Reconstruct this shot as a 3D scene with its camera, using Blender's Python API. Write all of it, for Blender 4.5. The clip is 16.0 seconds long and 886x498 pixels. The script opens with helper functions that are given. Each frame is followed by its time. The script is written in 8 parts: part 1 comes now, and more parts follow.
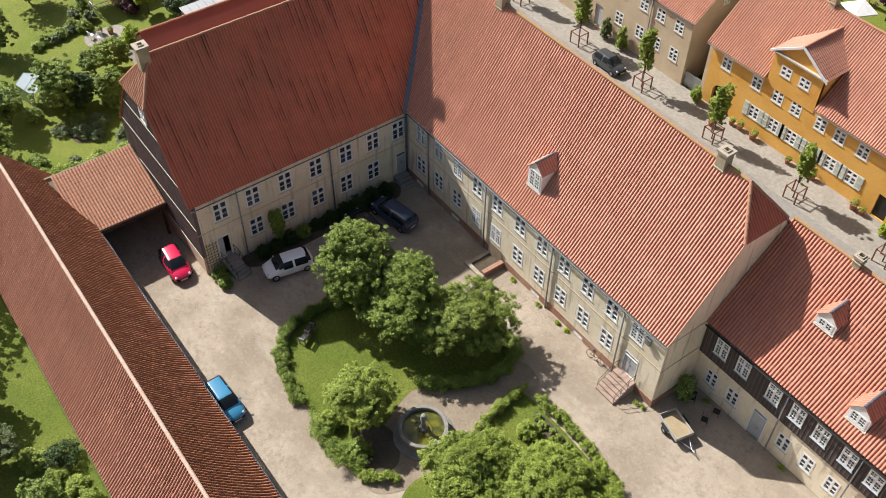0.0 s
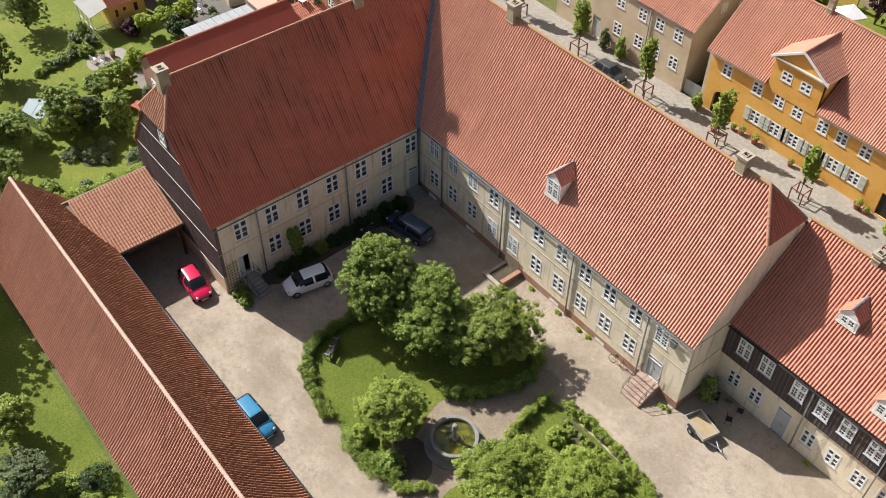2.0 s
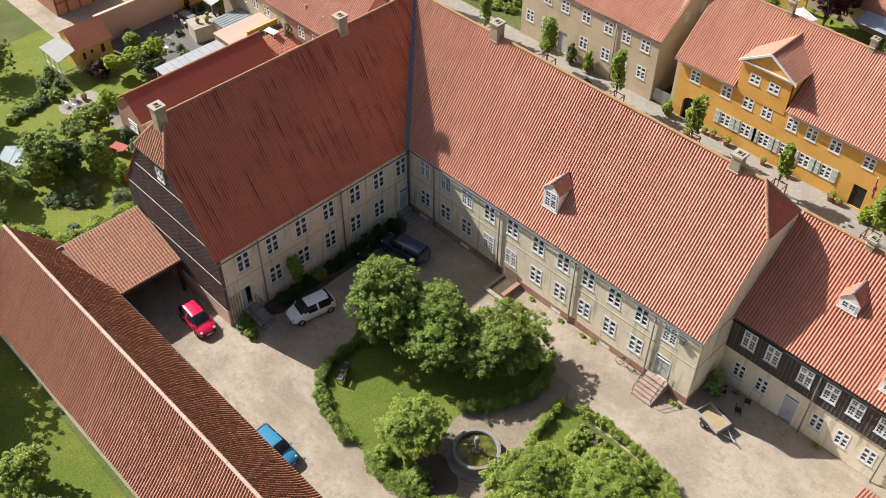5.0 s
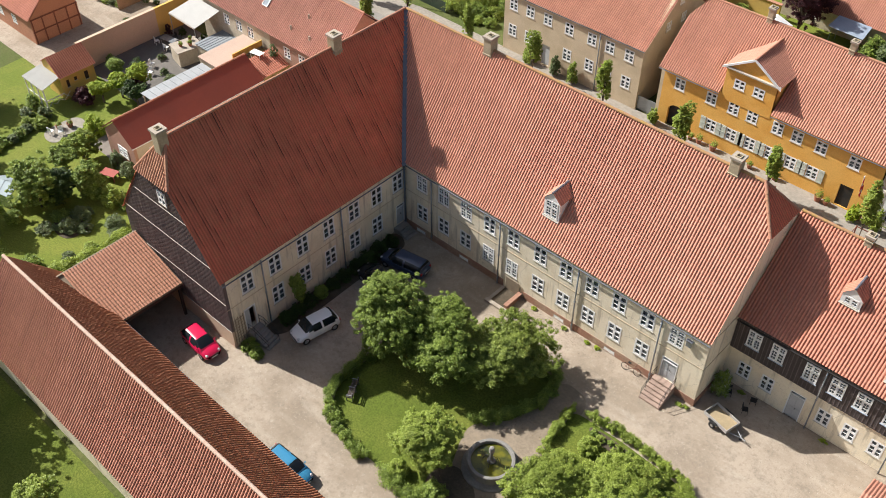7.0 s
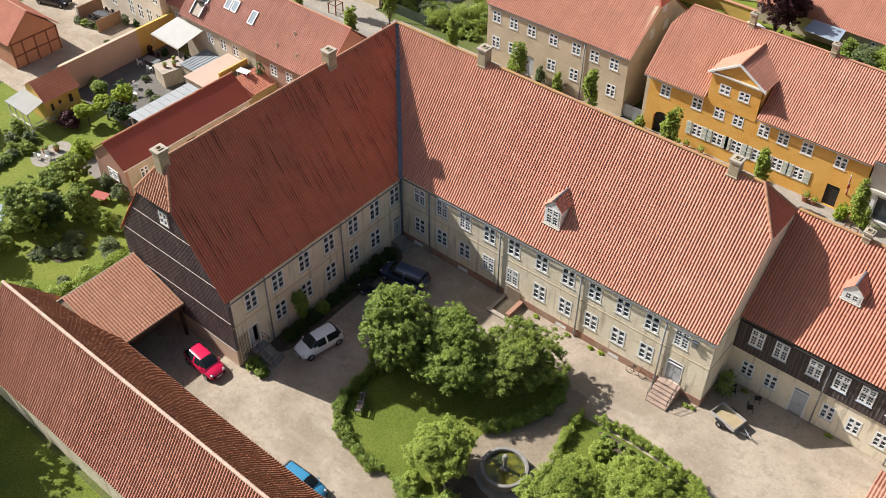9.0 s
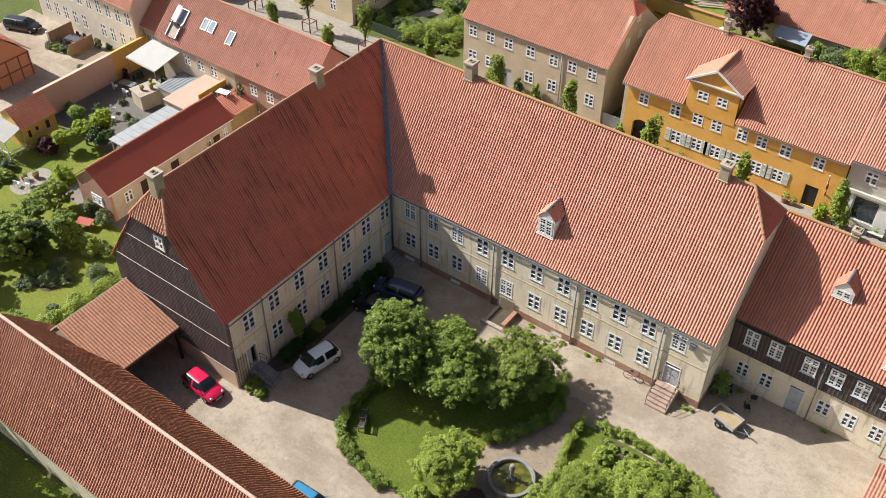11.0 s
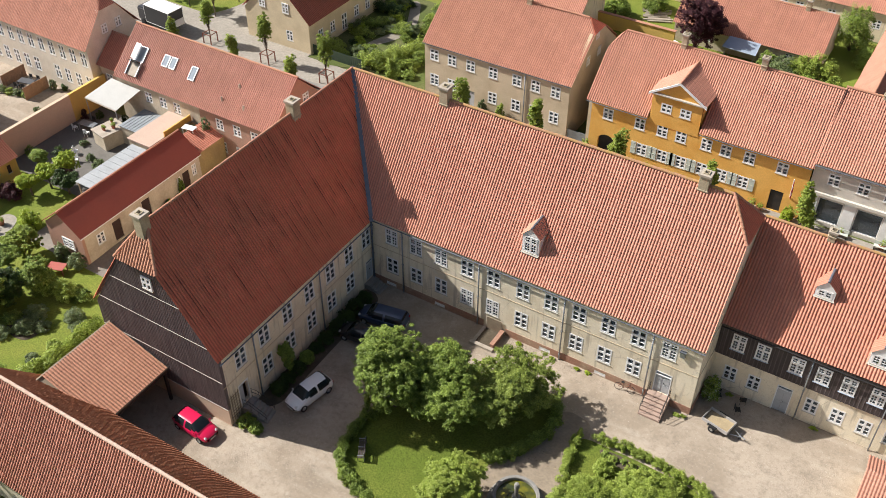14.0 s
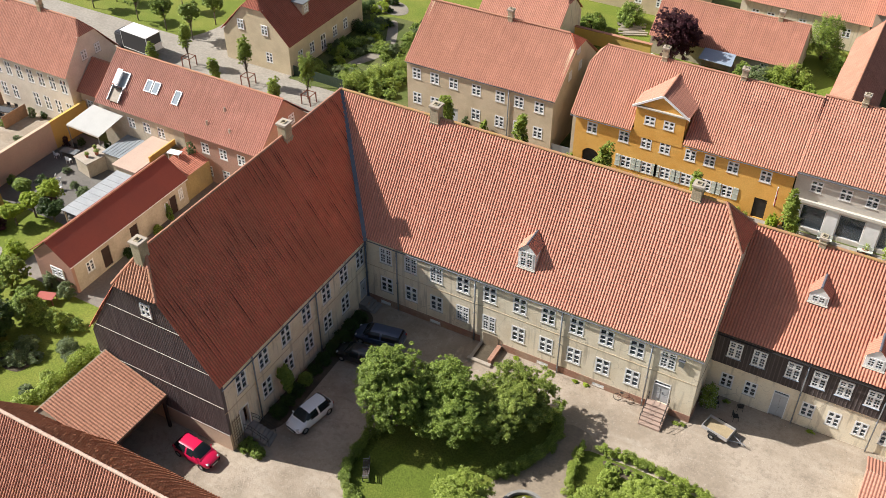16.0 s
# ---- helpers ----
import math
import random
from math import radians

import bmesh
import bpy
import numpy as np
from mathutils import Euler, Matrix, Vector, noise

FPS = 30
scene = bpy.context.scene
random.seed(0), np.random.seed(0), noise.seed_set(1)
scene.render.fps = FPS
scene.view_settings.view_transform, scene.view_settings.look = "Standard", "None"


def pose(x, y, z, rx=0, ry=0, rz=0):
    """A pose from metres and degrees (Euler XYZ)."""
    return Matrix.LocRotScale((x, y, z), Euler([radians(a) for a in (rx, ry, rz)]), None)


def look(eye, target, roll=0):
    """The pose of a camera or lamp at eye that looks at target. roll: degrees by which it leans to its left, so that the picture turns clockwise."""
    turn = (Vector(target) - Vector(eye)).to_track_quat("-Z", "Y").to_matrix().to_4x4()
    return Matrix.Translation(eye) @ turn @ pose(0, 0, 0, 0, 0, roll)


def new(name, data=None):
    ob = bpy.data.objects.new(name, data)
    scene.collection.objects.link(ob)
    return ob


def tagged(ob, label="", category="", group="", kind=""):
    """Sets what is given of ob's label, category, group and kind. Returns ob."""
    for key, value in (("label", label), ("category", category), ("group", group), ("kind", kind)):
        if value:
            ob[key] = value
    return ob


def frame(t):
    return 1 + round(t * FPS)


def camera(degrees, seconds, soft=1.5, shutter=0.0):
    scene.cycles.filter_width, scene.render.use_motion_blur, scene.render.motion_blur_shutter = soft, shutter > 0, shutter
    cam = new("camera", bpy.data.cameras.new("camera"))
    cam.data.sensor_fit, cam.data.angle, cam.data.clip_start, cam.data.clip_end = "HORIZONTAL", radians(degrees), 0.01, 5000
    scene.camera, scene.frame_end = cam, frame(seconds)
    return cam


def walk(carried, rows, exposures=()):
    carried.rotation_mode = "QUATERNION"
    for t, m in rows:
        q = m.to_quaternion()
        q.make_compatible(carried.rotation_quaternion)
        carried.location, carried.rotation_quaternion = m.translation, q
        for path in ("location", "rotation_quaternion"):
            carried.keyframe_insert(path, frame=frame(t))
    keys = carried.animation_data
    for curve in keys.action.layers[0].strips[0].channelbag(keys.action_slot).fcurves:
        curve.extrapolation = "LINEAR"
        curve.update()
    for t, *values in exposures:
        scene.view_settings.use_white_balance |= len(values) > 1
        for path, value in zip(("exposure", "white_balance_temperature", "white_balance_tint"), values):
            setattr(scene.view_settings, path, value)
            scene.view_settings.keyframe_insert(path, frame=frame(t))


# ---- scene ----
cam = camera(49.6, 16.0, 0.75)
PATH = [
    (0, (50.977, -34.218, 56.345), (45.526, -30.138, 49.022), 0.75),
    (0.5, (50.593, -35.004, 56.494), (45.167, -30.854, 49.192), 0.65),
    (1, (50.143, -35.824, 56.744), (44.745, -31.613, 49.456), 0.56),
    (1.5, (49.749, -36.645, 56.857), (44.373, -32.36, 49.595), 0.57),
    (2, (49.348, -37.431, 56.949), (43.991, -33.071, 49.717), 0.58),
    (2.5, (48.993, -38.131, 57.044), (43.664, -33.69, 49.842), 0.48),
    (3, (48.621, -38.913, 57.066), (43.339, -34.364, 49.896), 0.4),
    (3.5, (48.205, -39.615, 57.181), (42.977, -34.965, 50.037), 0.41),
    (4, (47.863, -40.352, 57.28), (42.685, -35.598, 50.168), 0.32),
    (6.5, (45.697, -43.909, 57.309), (40.766, -38.655, 50.375), 0.26),
    (7, (45.316, -44.39, 57.307), (40.419, -39.065, 50.403), 0.17),
    (7.5, (44.921, -44.886, 57.299), (40.066, -39.493, 50.418), 0.17),
    (8, (44.476, -45.496, 57.261), (39.667, -40.015, 50.417), 0.18),
    (8.5, (43.932, -46.096, 57.31), (39.187, -40.529, 50.491), 0.19),
    (9, (43.433, -46.641, 57.356), (38.744, -40.995, 50.564), 0.19),
    (11.5, (40.961, -48.976, 57.721), (36.625, -42.906, 51.06), 0.23),
    (12, (40.552, -49.307, 57.722), (36.286, -43.151, 51.096), 0.14),
    (12.5, (40.093, -49.715, 57.825), (35.898, -43.483, 51.224), 0.14),
    (13, (39.586, -50.148, 57.858), (35.466, -43.83, 51.293), 0.05),
    (13.5, (39.022, -50.502, 57.967), (34.98, -44.113, 51.421), 0.15),
    (14, (38.585, -50.762, 58.05), (34.602, -44.311, 51.529), 0.06),
    (14.5, (38.166, -51.102, 58.109), (34.233, -44.586, 51.623), 0.06),
    (15, (37.633, -51.469, 58.196), (33.761, -44.887, 51.74), 0.06),
    (15.5, (37.206, -51.782, 58.229), (33.387, -45.132, 51.811), -0.03),
    (16, (36.678, -52.06, 58.378), (32.939, -45.345, 51.981), -0.03),
]
walk(cam, [(t, look(eye, target, roll)) for t, eye, target, roll in PATH])

# ---- light ----
SUN_DIR = Vector((0.727, 0.178, -0.66)).normalized()      # the way the sunlight travels
world = bpy.data.worlds.new("sky")
scene.world = world
world.use_nodes = True
_nt = world.node_tree
_sky = _nt.nodes.new("ShaderNodeTexSky")
_sky.sky_type = 'NISHITA'
_sky.sun_disc = False
_sky.sun_elevation = math.asin(-SUN_DIR.z)
_sky.sun_rotation = math.atan2(-SUN_DIR.x, -SUN_DIR.y)
_sky.air_density, _sky.dust_density = 1.0, 2.5
_nt.nodes["Background"].inputs["Strength"].default_value = 0.074
_bw = _nt.nodes.new("ShaderNodeRGBToBW")
_nt.links.new(_sky.outputs[0], _bw.inputs[0])
_haze = _nt.nodes.new("ShaderNodeMix")                    # thin bright cloud over the blue
_haze.data_type = 'RGBA'
_haze.inputs[0].default_value = 0.16
_tint = _nt.nodes.new("ShaderNodeMix")
_tint.data_type, _tint.blend_type = 'RGBA', 'MULTIPLY'
_tint.inputs[0].default_value = 1.0
_tint.inputs[7].default_value = (1.03, 1.0, 0.95, 1)
_nt.links.new(_bw.outputs[0], _tint.inputs[6])
_nt.links.new(_sky.outputs[0], _haze.inputs[6])
_nt.links.new(_tint.outputs[2], _haze.inputs[7])
_nt.links.new(_haze.outputs[2], _nt.nodes["Background"].inputs["Color"])
sun = new("sun", bpy.data.lights.new("sun", 'SUN'))
sun.data.energy, sun.data.angle, sun.data.color = 5.2, radians(0.55), (1.0, 0.965, 0.92)
sun.matrix_basis = look((-60, 0, 60), Vector((-60, 0, 60)) + SUN_DIR)
scene.view_settings.exposure = 0.51


# ---- materials ----
def nodes_of(m):
    m.use_nodes = True
    return m.node_tree, m.node_tree.nodes["Principled BSDF"]


def add(nt, kind, **props):
    n = nt.nodes.new(kind)
    for k, v in props.items():
        n.inputs[k].default_value = v
    return n


def mixed(nt, fac, a, b, blend='MIX'):
    n = nt.nodes.new("ShaderNodeMix")
    n.data_type, n.blend_type = 'RGBA', blend
    for sock, v in ((n.inputs[0], fac), (n.inputs[6], a), (n.inputs[7], b)):
        if isinstance(v, bpy.types.NodeSocket):
            nt.links.new(v, sock)
        elif isinstance(v, (tuple, list)):
            sock.default_value = (*v[:3], 1)
        else:
            sock.default_value = v
    return n.outputs[2]


def math_node(nt, op, a, b=0.0):
    n = nt.nodes.new("ShaderNodeMath")
    n.operation = op
    for sock, v in ((n.inputs[0], a), (n.inputs[1], b)):
        if isinstance(v, bpy.types.NodeSocket):
            nt.links.new(v, sock)
        else:
            sock.default_value = v
    return n.outputs[0]


def ramp(nt, fac, lo, hi):
    n = nt.nodes.new("ShaderNodeMapRange")
    n.inputs[1].default_value, n.inputs[2].default_value = lo, hi
    nt.links.new(fac, n.inputs[0])
    return n.outputs[0]


def noise_at(nt, scale, detail=4.0, vec=None, rough=0.55, stretch=None):
    n = add(nt, "ShaderNodeTexNoise", Scale=scale, Detail=detail, Roughness=rough)
    if vec is None:
        vec = nt.nodes.new("ShaderNodeNewGeometry").outputs["Position"]
    if stretch:
        mp = nt.nodes.new("ShaderNodeMapping")
        mp.inputs["Scale"].default_value = stretch
        nt.links.new(vec, mp.inputs[0])
        vec = mp.outputs[0]
    nt.links.new(vec, n.inputs["Vector"])
    return n.outputs["Fac"]


def bumped(nt, bsdf, height, strength=0.4, distance=0.02):
    b = add(nt, "ShaderNodeBump", Strength=strength, Distance=distance)
    nt.links.new(height, b.inputs["Height"])
    nt.links.new(b.outputs[0], bsdf.inputs["Normal"])


def surface(name, base, stain=None, big=0.35, amount=0.6, grain=0.10, fine=14.0, rough=0.85, bump=0.3, dist=0.02, metal=0.0, stretch=None, spec=0.3):
    """A rough surface: base colour, stains of a second colour on a large scale, grain on a small one."""
    m = bpy.data.materials.new(name)
    nt, b = nodes_of(m)
    stain = stain or tuple(c * 0.6 for c in base)
    f1 = ramp(nt, noise_at(nt, big, 5, stretch=stretch), 0.42, 0.68)
    f1 = math_node(nt, 'MULTIPLY', f1, amount)
    col = mixed(nt, f1, base, stain)
    n2 = noise_at(nt, fine, 3, stretch=stretch)
    g = ramp(nt, n2, 0.3, 0.7)
    col = mixed(nt, math_node(nt, 'MULTIPLY', g, grain * 2), col, tuple(c * 0.55 for c in base))
    nt.links.new(col, b.inputs["Base Color"])
    b.inputs["Roughness"].default_value = rough
    b.inputs["Metallic"].default_value = metal
    b.inputs["Specular IOR Level"].default_value = spec
    if bump:
        bumped(nt, b, n2, bump, dist)
    return m


def tile_material(name, base, dark, lichen=0.0, streak=0.5, pitch=0.23, course=0.34, laps=0.20, brown=0.0, grooves=0.5):
    """Clay roof tiles: each tile and each column its own tone, dark runs down the columns in groups, soot, mottling and lichen."""
    m = bpy.data.materials.new(name)
    nt, b = nodes_of(m)
    uv = nt.nodes.new("ShaderNodeUVMap")
    uv.uv_map = "UVMap"
    sep = nt.nodes.new("ShaderNodeSeparateXYZ")
    nt.links.new(uv.outputs[0], sep.inputs[0])
    cu = math_node(nt, 'FLOOR', math_node(nt, 'DIVIDE', sep.outputs[0], pitch))
    cv = math_node(nt, 'FLOOR', math_node(nt, 'DIVIDE', sep.outputs[1], course))

    def grid_noise(x, y):
        comb = nt.nodes.new("ShaderNodeCombineXYZ")
        for sock, v in zip(comb.inputs, (x, y)):
            if isinstance(v, bpy.types.NodeSocket):
                nt.links.new(v, sock)
            else:
                sock.default_value = v
        wn = nt.nodes.new("ShaderNodeTexWhiteNoise")
        wn.noise_dimensions = '2D'
        nt.links.new(comb.outputs[0], wn.inputs["Vector"])
        return wn.outputs["Value"]

    def column_noise(along, detail=4, shift=0.0):
        """Noise that changes from column to column and slowly down each column."""
        vec = nt.nodes.new("ShaderNodeCombineXYZ")
        nt.links.new(math_node(nt, 'ADD', math_node(nt, 'MULTIPLY', cu, 5.37), shift), vec.inputs[0])
        nt.links.new(math_node(nt, 'MULTIPLY', sep.outputs[1], along), vec.inputs[1])
        return noise_at(nt, 1.0, detail, vec.outputs[0], rough=0.65)

    col = mixed(nt, math_node(nt, 'MULTIPLY', grid_noise(cu, cv), 0.24), base, tuple(c * 0.62 for c in base))
    col = mixed(nt, math_node(nt, 'MULTIPLY', ramp(nt, column_noise(0.06, 3, 40.0), 0.35, 0.70), 0.22), col, tuple(c * 0.66 for c in base))
    pale = ramp(nt, noise_at(nt, 0.5, 5, uv.outputs[0]), 0.48, 0.72)
    col = mixed(nt, math_node(nt, 'MULTIPLY', pale, 0.38), col, tuple(min(1, c * 1.25 + 0.03) for c in base))
    if brown:
        mott = ramp(nt, noise_at(nt, 1.5, 6, uv.outputs[0], rough=0.7), 0.45, 0.65)
        col = mixed(nt, math_node(nt, 'MULTIPLY', mott, brown), col, (base[0] * 0.86, base[1] * 1.12, base[2] * 1.05))
        old = ramp(nt, noise_at(nt, 0.11, 4, uv.outputs[0]), 0.45, 0.65)
        col = mixed(nt, math_node(nt, 'MULTIPLY', old, brown * 0.8), col, (base[0] * 0.62, base[1] * 0.85, base[2] * 0.85))
    # shade of the troughs between rolls, painted as a dark band per column
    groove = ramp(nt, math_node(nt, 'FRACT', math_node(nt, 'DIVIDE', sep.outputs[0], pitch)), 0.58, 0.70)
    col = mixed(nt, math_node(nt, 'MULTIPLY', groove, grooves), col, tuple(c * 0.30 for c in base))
    # dirt and shade below each tile's edge, painted as a dark line
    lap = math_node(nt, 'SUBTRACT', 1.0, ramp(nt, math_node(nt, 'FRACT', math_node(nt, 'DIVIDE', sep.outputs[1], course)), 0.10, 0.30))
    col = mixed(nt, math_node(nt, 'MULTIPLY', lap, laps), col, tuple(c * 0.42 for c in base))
    run = ramp(nt, column_noise(0.13, 3), 0.51, 0.60)
    run = math_node(nt, 'MULTIPLY', run, math_node(nt, 'ADD', math_node(nt, 'MULTIPLY', groove, 0.72), 0.28))
    area = ramp(nt, noise_at(nt, 0.22, 4, uv.outputs[0]), 0.42, 0.58)
    area = math_node(nt, 'ADD', math_node(nt, 'MULTIPLY', area, 0.85), 0.15)
    col = mixed(nt, math_node(nt, 'MULTIPLY', math_node(nt, 'MULTIPLY', run, area), streak), col, dark)
    soot = ramp(nt, noise_at(nt, 0.16, 5, uv.outputs[0]), 0.52, 0.75)
    col = mixed(nt, math_node(nt, 'MULTIPLY', soot, streak * 0.30), col, dark)
    if lichen:
        li = ramp(nt, noise_at(nt, 1.6, 5, uv.outputs[0]), 0.60, 0.72)
        col = mixed(nt, math_node(nt, 'MULTIPLY', li, lichen), col, (0.42, 0.27, 0.05))
    nt.links.new(col, b.inputs["Base Color"])
    b.inputs["Roughness"].default_value = 0.8
    b.inputs["Specular IOR Level"].default_value = 0.25
    bumped(nt, b, noise_at(nt, 9, 3, uv.outputs[0]), 0.35, 0.02)
    return m


def gloss(name, base, rough=0.25, metal=0.0, coat=0.0):
    m = bpy.data.materials.new(name)
    nt, b = nodes_of(m)
    n = noise_at(nt, 6.0, 3)
    nt.links.new(mixed(nt, math_node(nt, 'MULTIPLY', n, 0.18), base, tuple(c * 0.75 for c in base)), b.inputs["Base Color"])
    b.inputs["Roughness"].default_value, b.inputs["Metallic"].default_value = rough, metal
    b.inputs["Coat Weight"].default_value = coat
    return m


def glass_material(name, tint=(0.36, 0.42, 0.48), trans=0.86, rough=0.03):
    m = bpy.data.materials.new(name)
    nt, b = nodes_of(m)
    b.inputs["Base Color"].default_value = (*tint, 1)
    b.inputs["Transmission Weight"].default_value = trans
    b.inputs["Roughness"].default_value = rough
    b.inputs["IOR"].default_value = 1.45
    bumped(nt, b, noise_at(nt, 1.8, 2), 0.06, 0.01)
    return m


def leaf_material(name, base, tip):
    """Leaves: each its own green between base and tip, light passing through them."""
    m = bpy.data.materials.new(name)
    nt, b = nodes_of(m)
    geo = nt.nodes.new("ShaderNodeNewGeometry")
    col = mixed(nt, geo.outputs["Random Per Island"], base, tip)
    col = mixed(nt, math_node(nt, 'MULTIPLY', ramp(nt, noise_at(nt, 0.8, 4), 0.42, 0.60), 0.5), col, tuple(c * 0.7 for c in base))
    nt.links.new(col, b.inputs["Base Color"])
    b.inputs["Roughness"].default_value = 0.5
    b.inputs["Specular IOR Level"].default_value = 0.3
    tr = nt.nodes.new("ShaderNodeBsdfTranslucent")
    nt.links.new(mixed(nt, 1.0, col, (1.0, 1.0, 0.55), 'MULTIPLY'), tr.inputs[0])
    mx = nt.nodes.new("ShaderNodeMixShader")
    mx.inputs[0].default_value = 0.27
    nt.links.new(b.outputs[0], mx.inputs[1])
    nt.links.new(tr.outputs[0], mx.inputs[2])
    nt.links.new(mx.outputs[0], nt.nodes["Material Output"].inputs[0])
    return m


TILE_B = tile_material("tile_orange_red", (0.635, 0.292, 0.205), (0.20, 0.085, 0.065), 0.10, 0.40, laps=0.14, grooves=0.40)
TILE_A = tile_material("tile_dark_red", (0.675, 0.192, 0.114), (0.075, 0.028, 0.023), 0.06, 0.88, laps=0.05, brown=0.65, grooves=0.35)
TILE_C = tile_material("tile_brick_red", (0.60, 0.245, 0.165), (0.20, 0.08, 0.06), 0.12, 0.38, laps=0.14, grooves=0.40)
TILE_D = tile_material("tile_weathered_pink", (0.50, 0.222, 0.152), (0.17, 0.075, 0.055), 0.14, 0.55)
# courtyard slope of the barn: darker and browner than TILE_D, more lichen
TILE_DI = tile_material("tile_dark_brown", (0.40, 0.165, 0.085), (0.12, 0.06, 0.03), 0.20, 0.4, laps=0.06)
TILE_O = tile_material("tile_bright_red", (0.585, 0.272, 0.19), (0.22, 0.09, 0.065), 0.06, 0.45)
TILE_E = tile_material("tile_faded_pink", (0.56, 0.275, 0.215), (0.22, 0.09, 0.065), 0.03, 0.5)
# corner house: shade of its east slope put into a darker red
TILE_F = tile_material("tile_shaded_red", (0.40, 0.130, 0.085), (0.07, 0.03, 0.025), 0.05, 0.5, laps=0.1, brown=0.4)
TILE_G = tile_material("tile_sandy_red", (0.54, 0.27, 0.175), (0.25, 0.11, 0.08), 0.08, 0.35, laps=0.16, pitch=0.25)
RIDGE = surface("ridge_tile_mortar", (0.49, 0.235, 0.16), (0.43, 0.26, 0.13), 1.2, 0.6, 0.2, 8)
RIDGE_YEL = surface("ridge_tile_lichen", (0.44, 0.235, 0.14), (0.42, 0.29, 0.07), 1.6, 0.8, 0.2, 8)
PLASTER = bpy.data.materials.new("yellow_plaster")
_np, _bp = nodes_of(PLASTER)
_c = mixed(_np, math_node(_np, 'MULTIPLY', ramp(_np, noise_at(_np, 0.45, 6, rough=0.65), 0.45, 0.62), 0.7), (0.83, 0.74, 0.575), (0.70, 0.585, 0.41))
_c = mixed(_np, math_node(_np, 'MULTIPLY', ramp(_np, noise_at(_np, 0.9, 5, rough=0.6), 0.57, 0.66), 0.55), _c, (0.80, 0.75, 0.64))
_c = mixed(_np, math_node(_np, 'MULTIPLY', ramp(_np, noise_at(_np, 1.0, 4, stretch=(2.2, 2.2, 0.22)), 0.54, 0.68), 0.62), _c, (0.38, 0.325, 0.24))
_wv = add(_np, "ShaderNodeTexVoronoi", Scale=0.55)
_wv.feature = 'DISTANCE_TO_EDGE'
_wp = _np.nodes.new("ShaderNodeNewGeometry").outputs["Position"]
_wj = mixed(_np, 0.5, _wp, noise_at(_np, 1.3, 4), 'LINEAR_LIGHT')
_np.links.new(_wj, _wv.inputs["Vector"])
_crack = math_node(_np, 'SUBTRACT', 1.0, ramp(_np, _wv.outputs["Distance"], 0.004, 0.016))
_crack = math_node(_np, 'MULTIPLY', _crack, ramp(_np, noise_at(_np, 0.35, 3), 0.50, 0.62))
_c = mixed(_np, math_node(_np, 'MULTIPLY', _crack, 0.45), _c, (0.24, 0.20, 0.15))
_g1 = noise_at(_np, 8.0, 4, rough=0.7)
_c = mixed(_np, math_node(_np, 'MULTIPLY', ramp(_np, _g1, 0.52, 0.75), 0.35), _c, (0.40, 0.345, 0.25))
_np.links.new(_c, _bp.inputs["Base Color"])
_bp.inputs["Roughness"].default_value = 0.92
_bp.inputs["Specular IOR Level"].default_value = 0.2
bumped(_np, _bp, _g1, 0.3, 0.02)
PLASTER_C = surface("dirty_cream_plaster", (0.60, 0.52, 0.40), (0.42, 0.34, 0.25), 0.6, 0.9, 0.2, 5, 0.9, 0.3)
PLASTER_N = surface("drab_plaster", (0.65, 0.53, 0.37), (0.49, 0.385, 0.255), 0.5, 0.7, 0.12, 7)
PLASTER_O = surface("orange_ochre_plaster", (0.80, 0.46, 0.12), (0.70, 0.34, 0.06), 0.5, 0.75, 0.14, 8)
PLASTER_Y = surface("bright_yellow_plaster", (0.72, 0.48, 0.13), (0.6, 0.4, 0.14), 0.5, 0.6, 0.10, 8)
PLASTER_P = surface("peach_plaster", (0.63, 0.47, 0.345), (0.54, 0.41, 0.31), 0.5, 0.6, 0.10, 8)
PLASTER_F = surface("pale_yellow_plaster", (0.71, 0.60, 0.41), (0.57, 0.47, 0.31), 0.6, 0.7, 0.12, 6)
PLASTER_K = surface("pale_cream_grey_plaster", (0.74, 0.68, 0.58), (0.60, 0.54, 0.44), 0.6, 0.7, 0.12, 6)
PLASTER_W = surface("off_white_plaster", (0.66, 0.62, 0.54), (0.52, 0.49, 0.43), 0.6, 0.6, 0.10, 8)
PLASTER_G = surface("pale_grey_plaster", (0.66, 0.62, 0.55), (0.52, 0.48, 0.42), 0.5, 0.6, 0.10, 8)
BRICK = surface("red_brick", (0.46, 0.27, 0.20), (0.37, 0.26, 0.20), 0.8, 0.7, 0.25, 9)
PLINTH = surface("worn_red_plinth", (0.40, 0.215, 0.15), (0.47, 0.35, 0.25), 0.55, 1.0, 0.25, 6)
BOARDS = surface("black_stained_boards", (0.080, 0.064, 0.060), (0.15, 0.12, 0.11), 0.8, 0.7, 0.3, 10, 0.8, 0.3, 0.02, 0.0, (6, 6, 0.5))
BOARDS_G = surface("weathered_dark_boards", (0.125, 0.098, 0.095), (0.235, 0.195, 0.19), 0.8, 0.8, 0.3, 10, 0.8, 0.3, 0.02, 0.0, (6, 6, 0.5))
WHITE = surface("white_paint", (0.84, 0.84, 0.83), (0.70, 0.70, 0.68), 1.5, 0.5, 0.06, 12, 0.5, 0.1)
SAGE = surface("sage_green_paint", (0.56, 0.60, 0.53), (0.46, 0.51, 0.45), 1.5, 0.5, 0.06, 12, 0.55, 0.1)
STONE = surface("grey_granite", (0.34, 0.32, 0.29), (0.22, 0.21, 0.18), 1.4, 0.7, 0.25, 16, 0.85, 0.4)
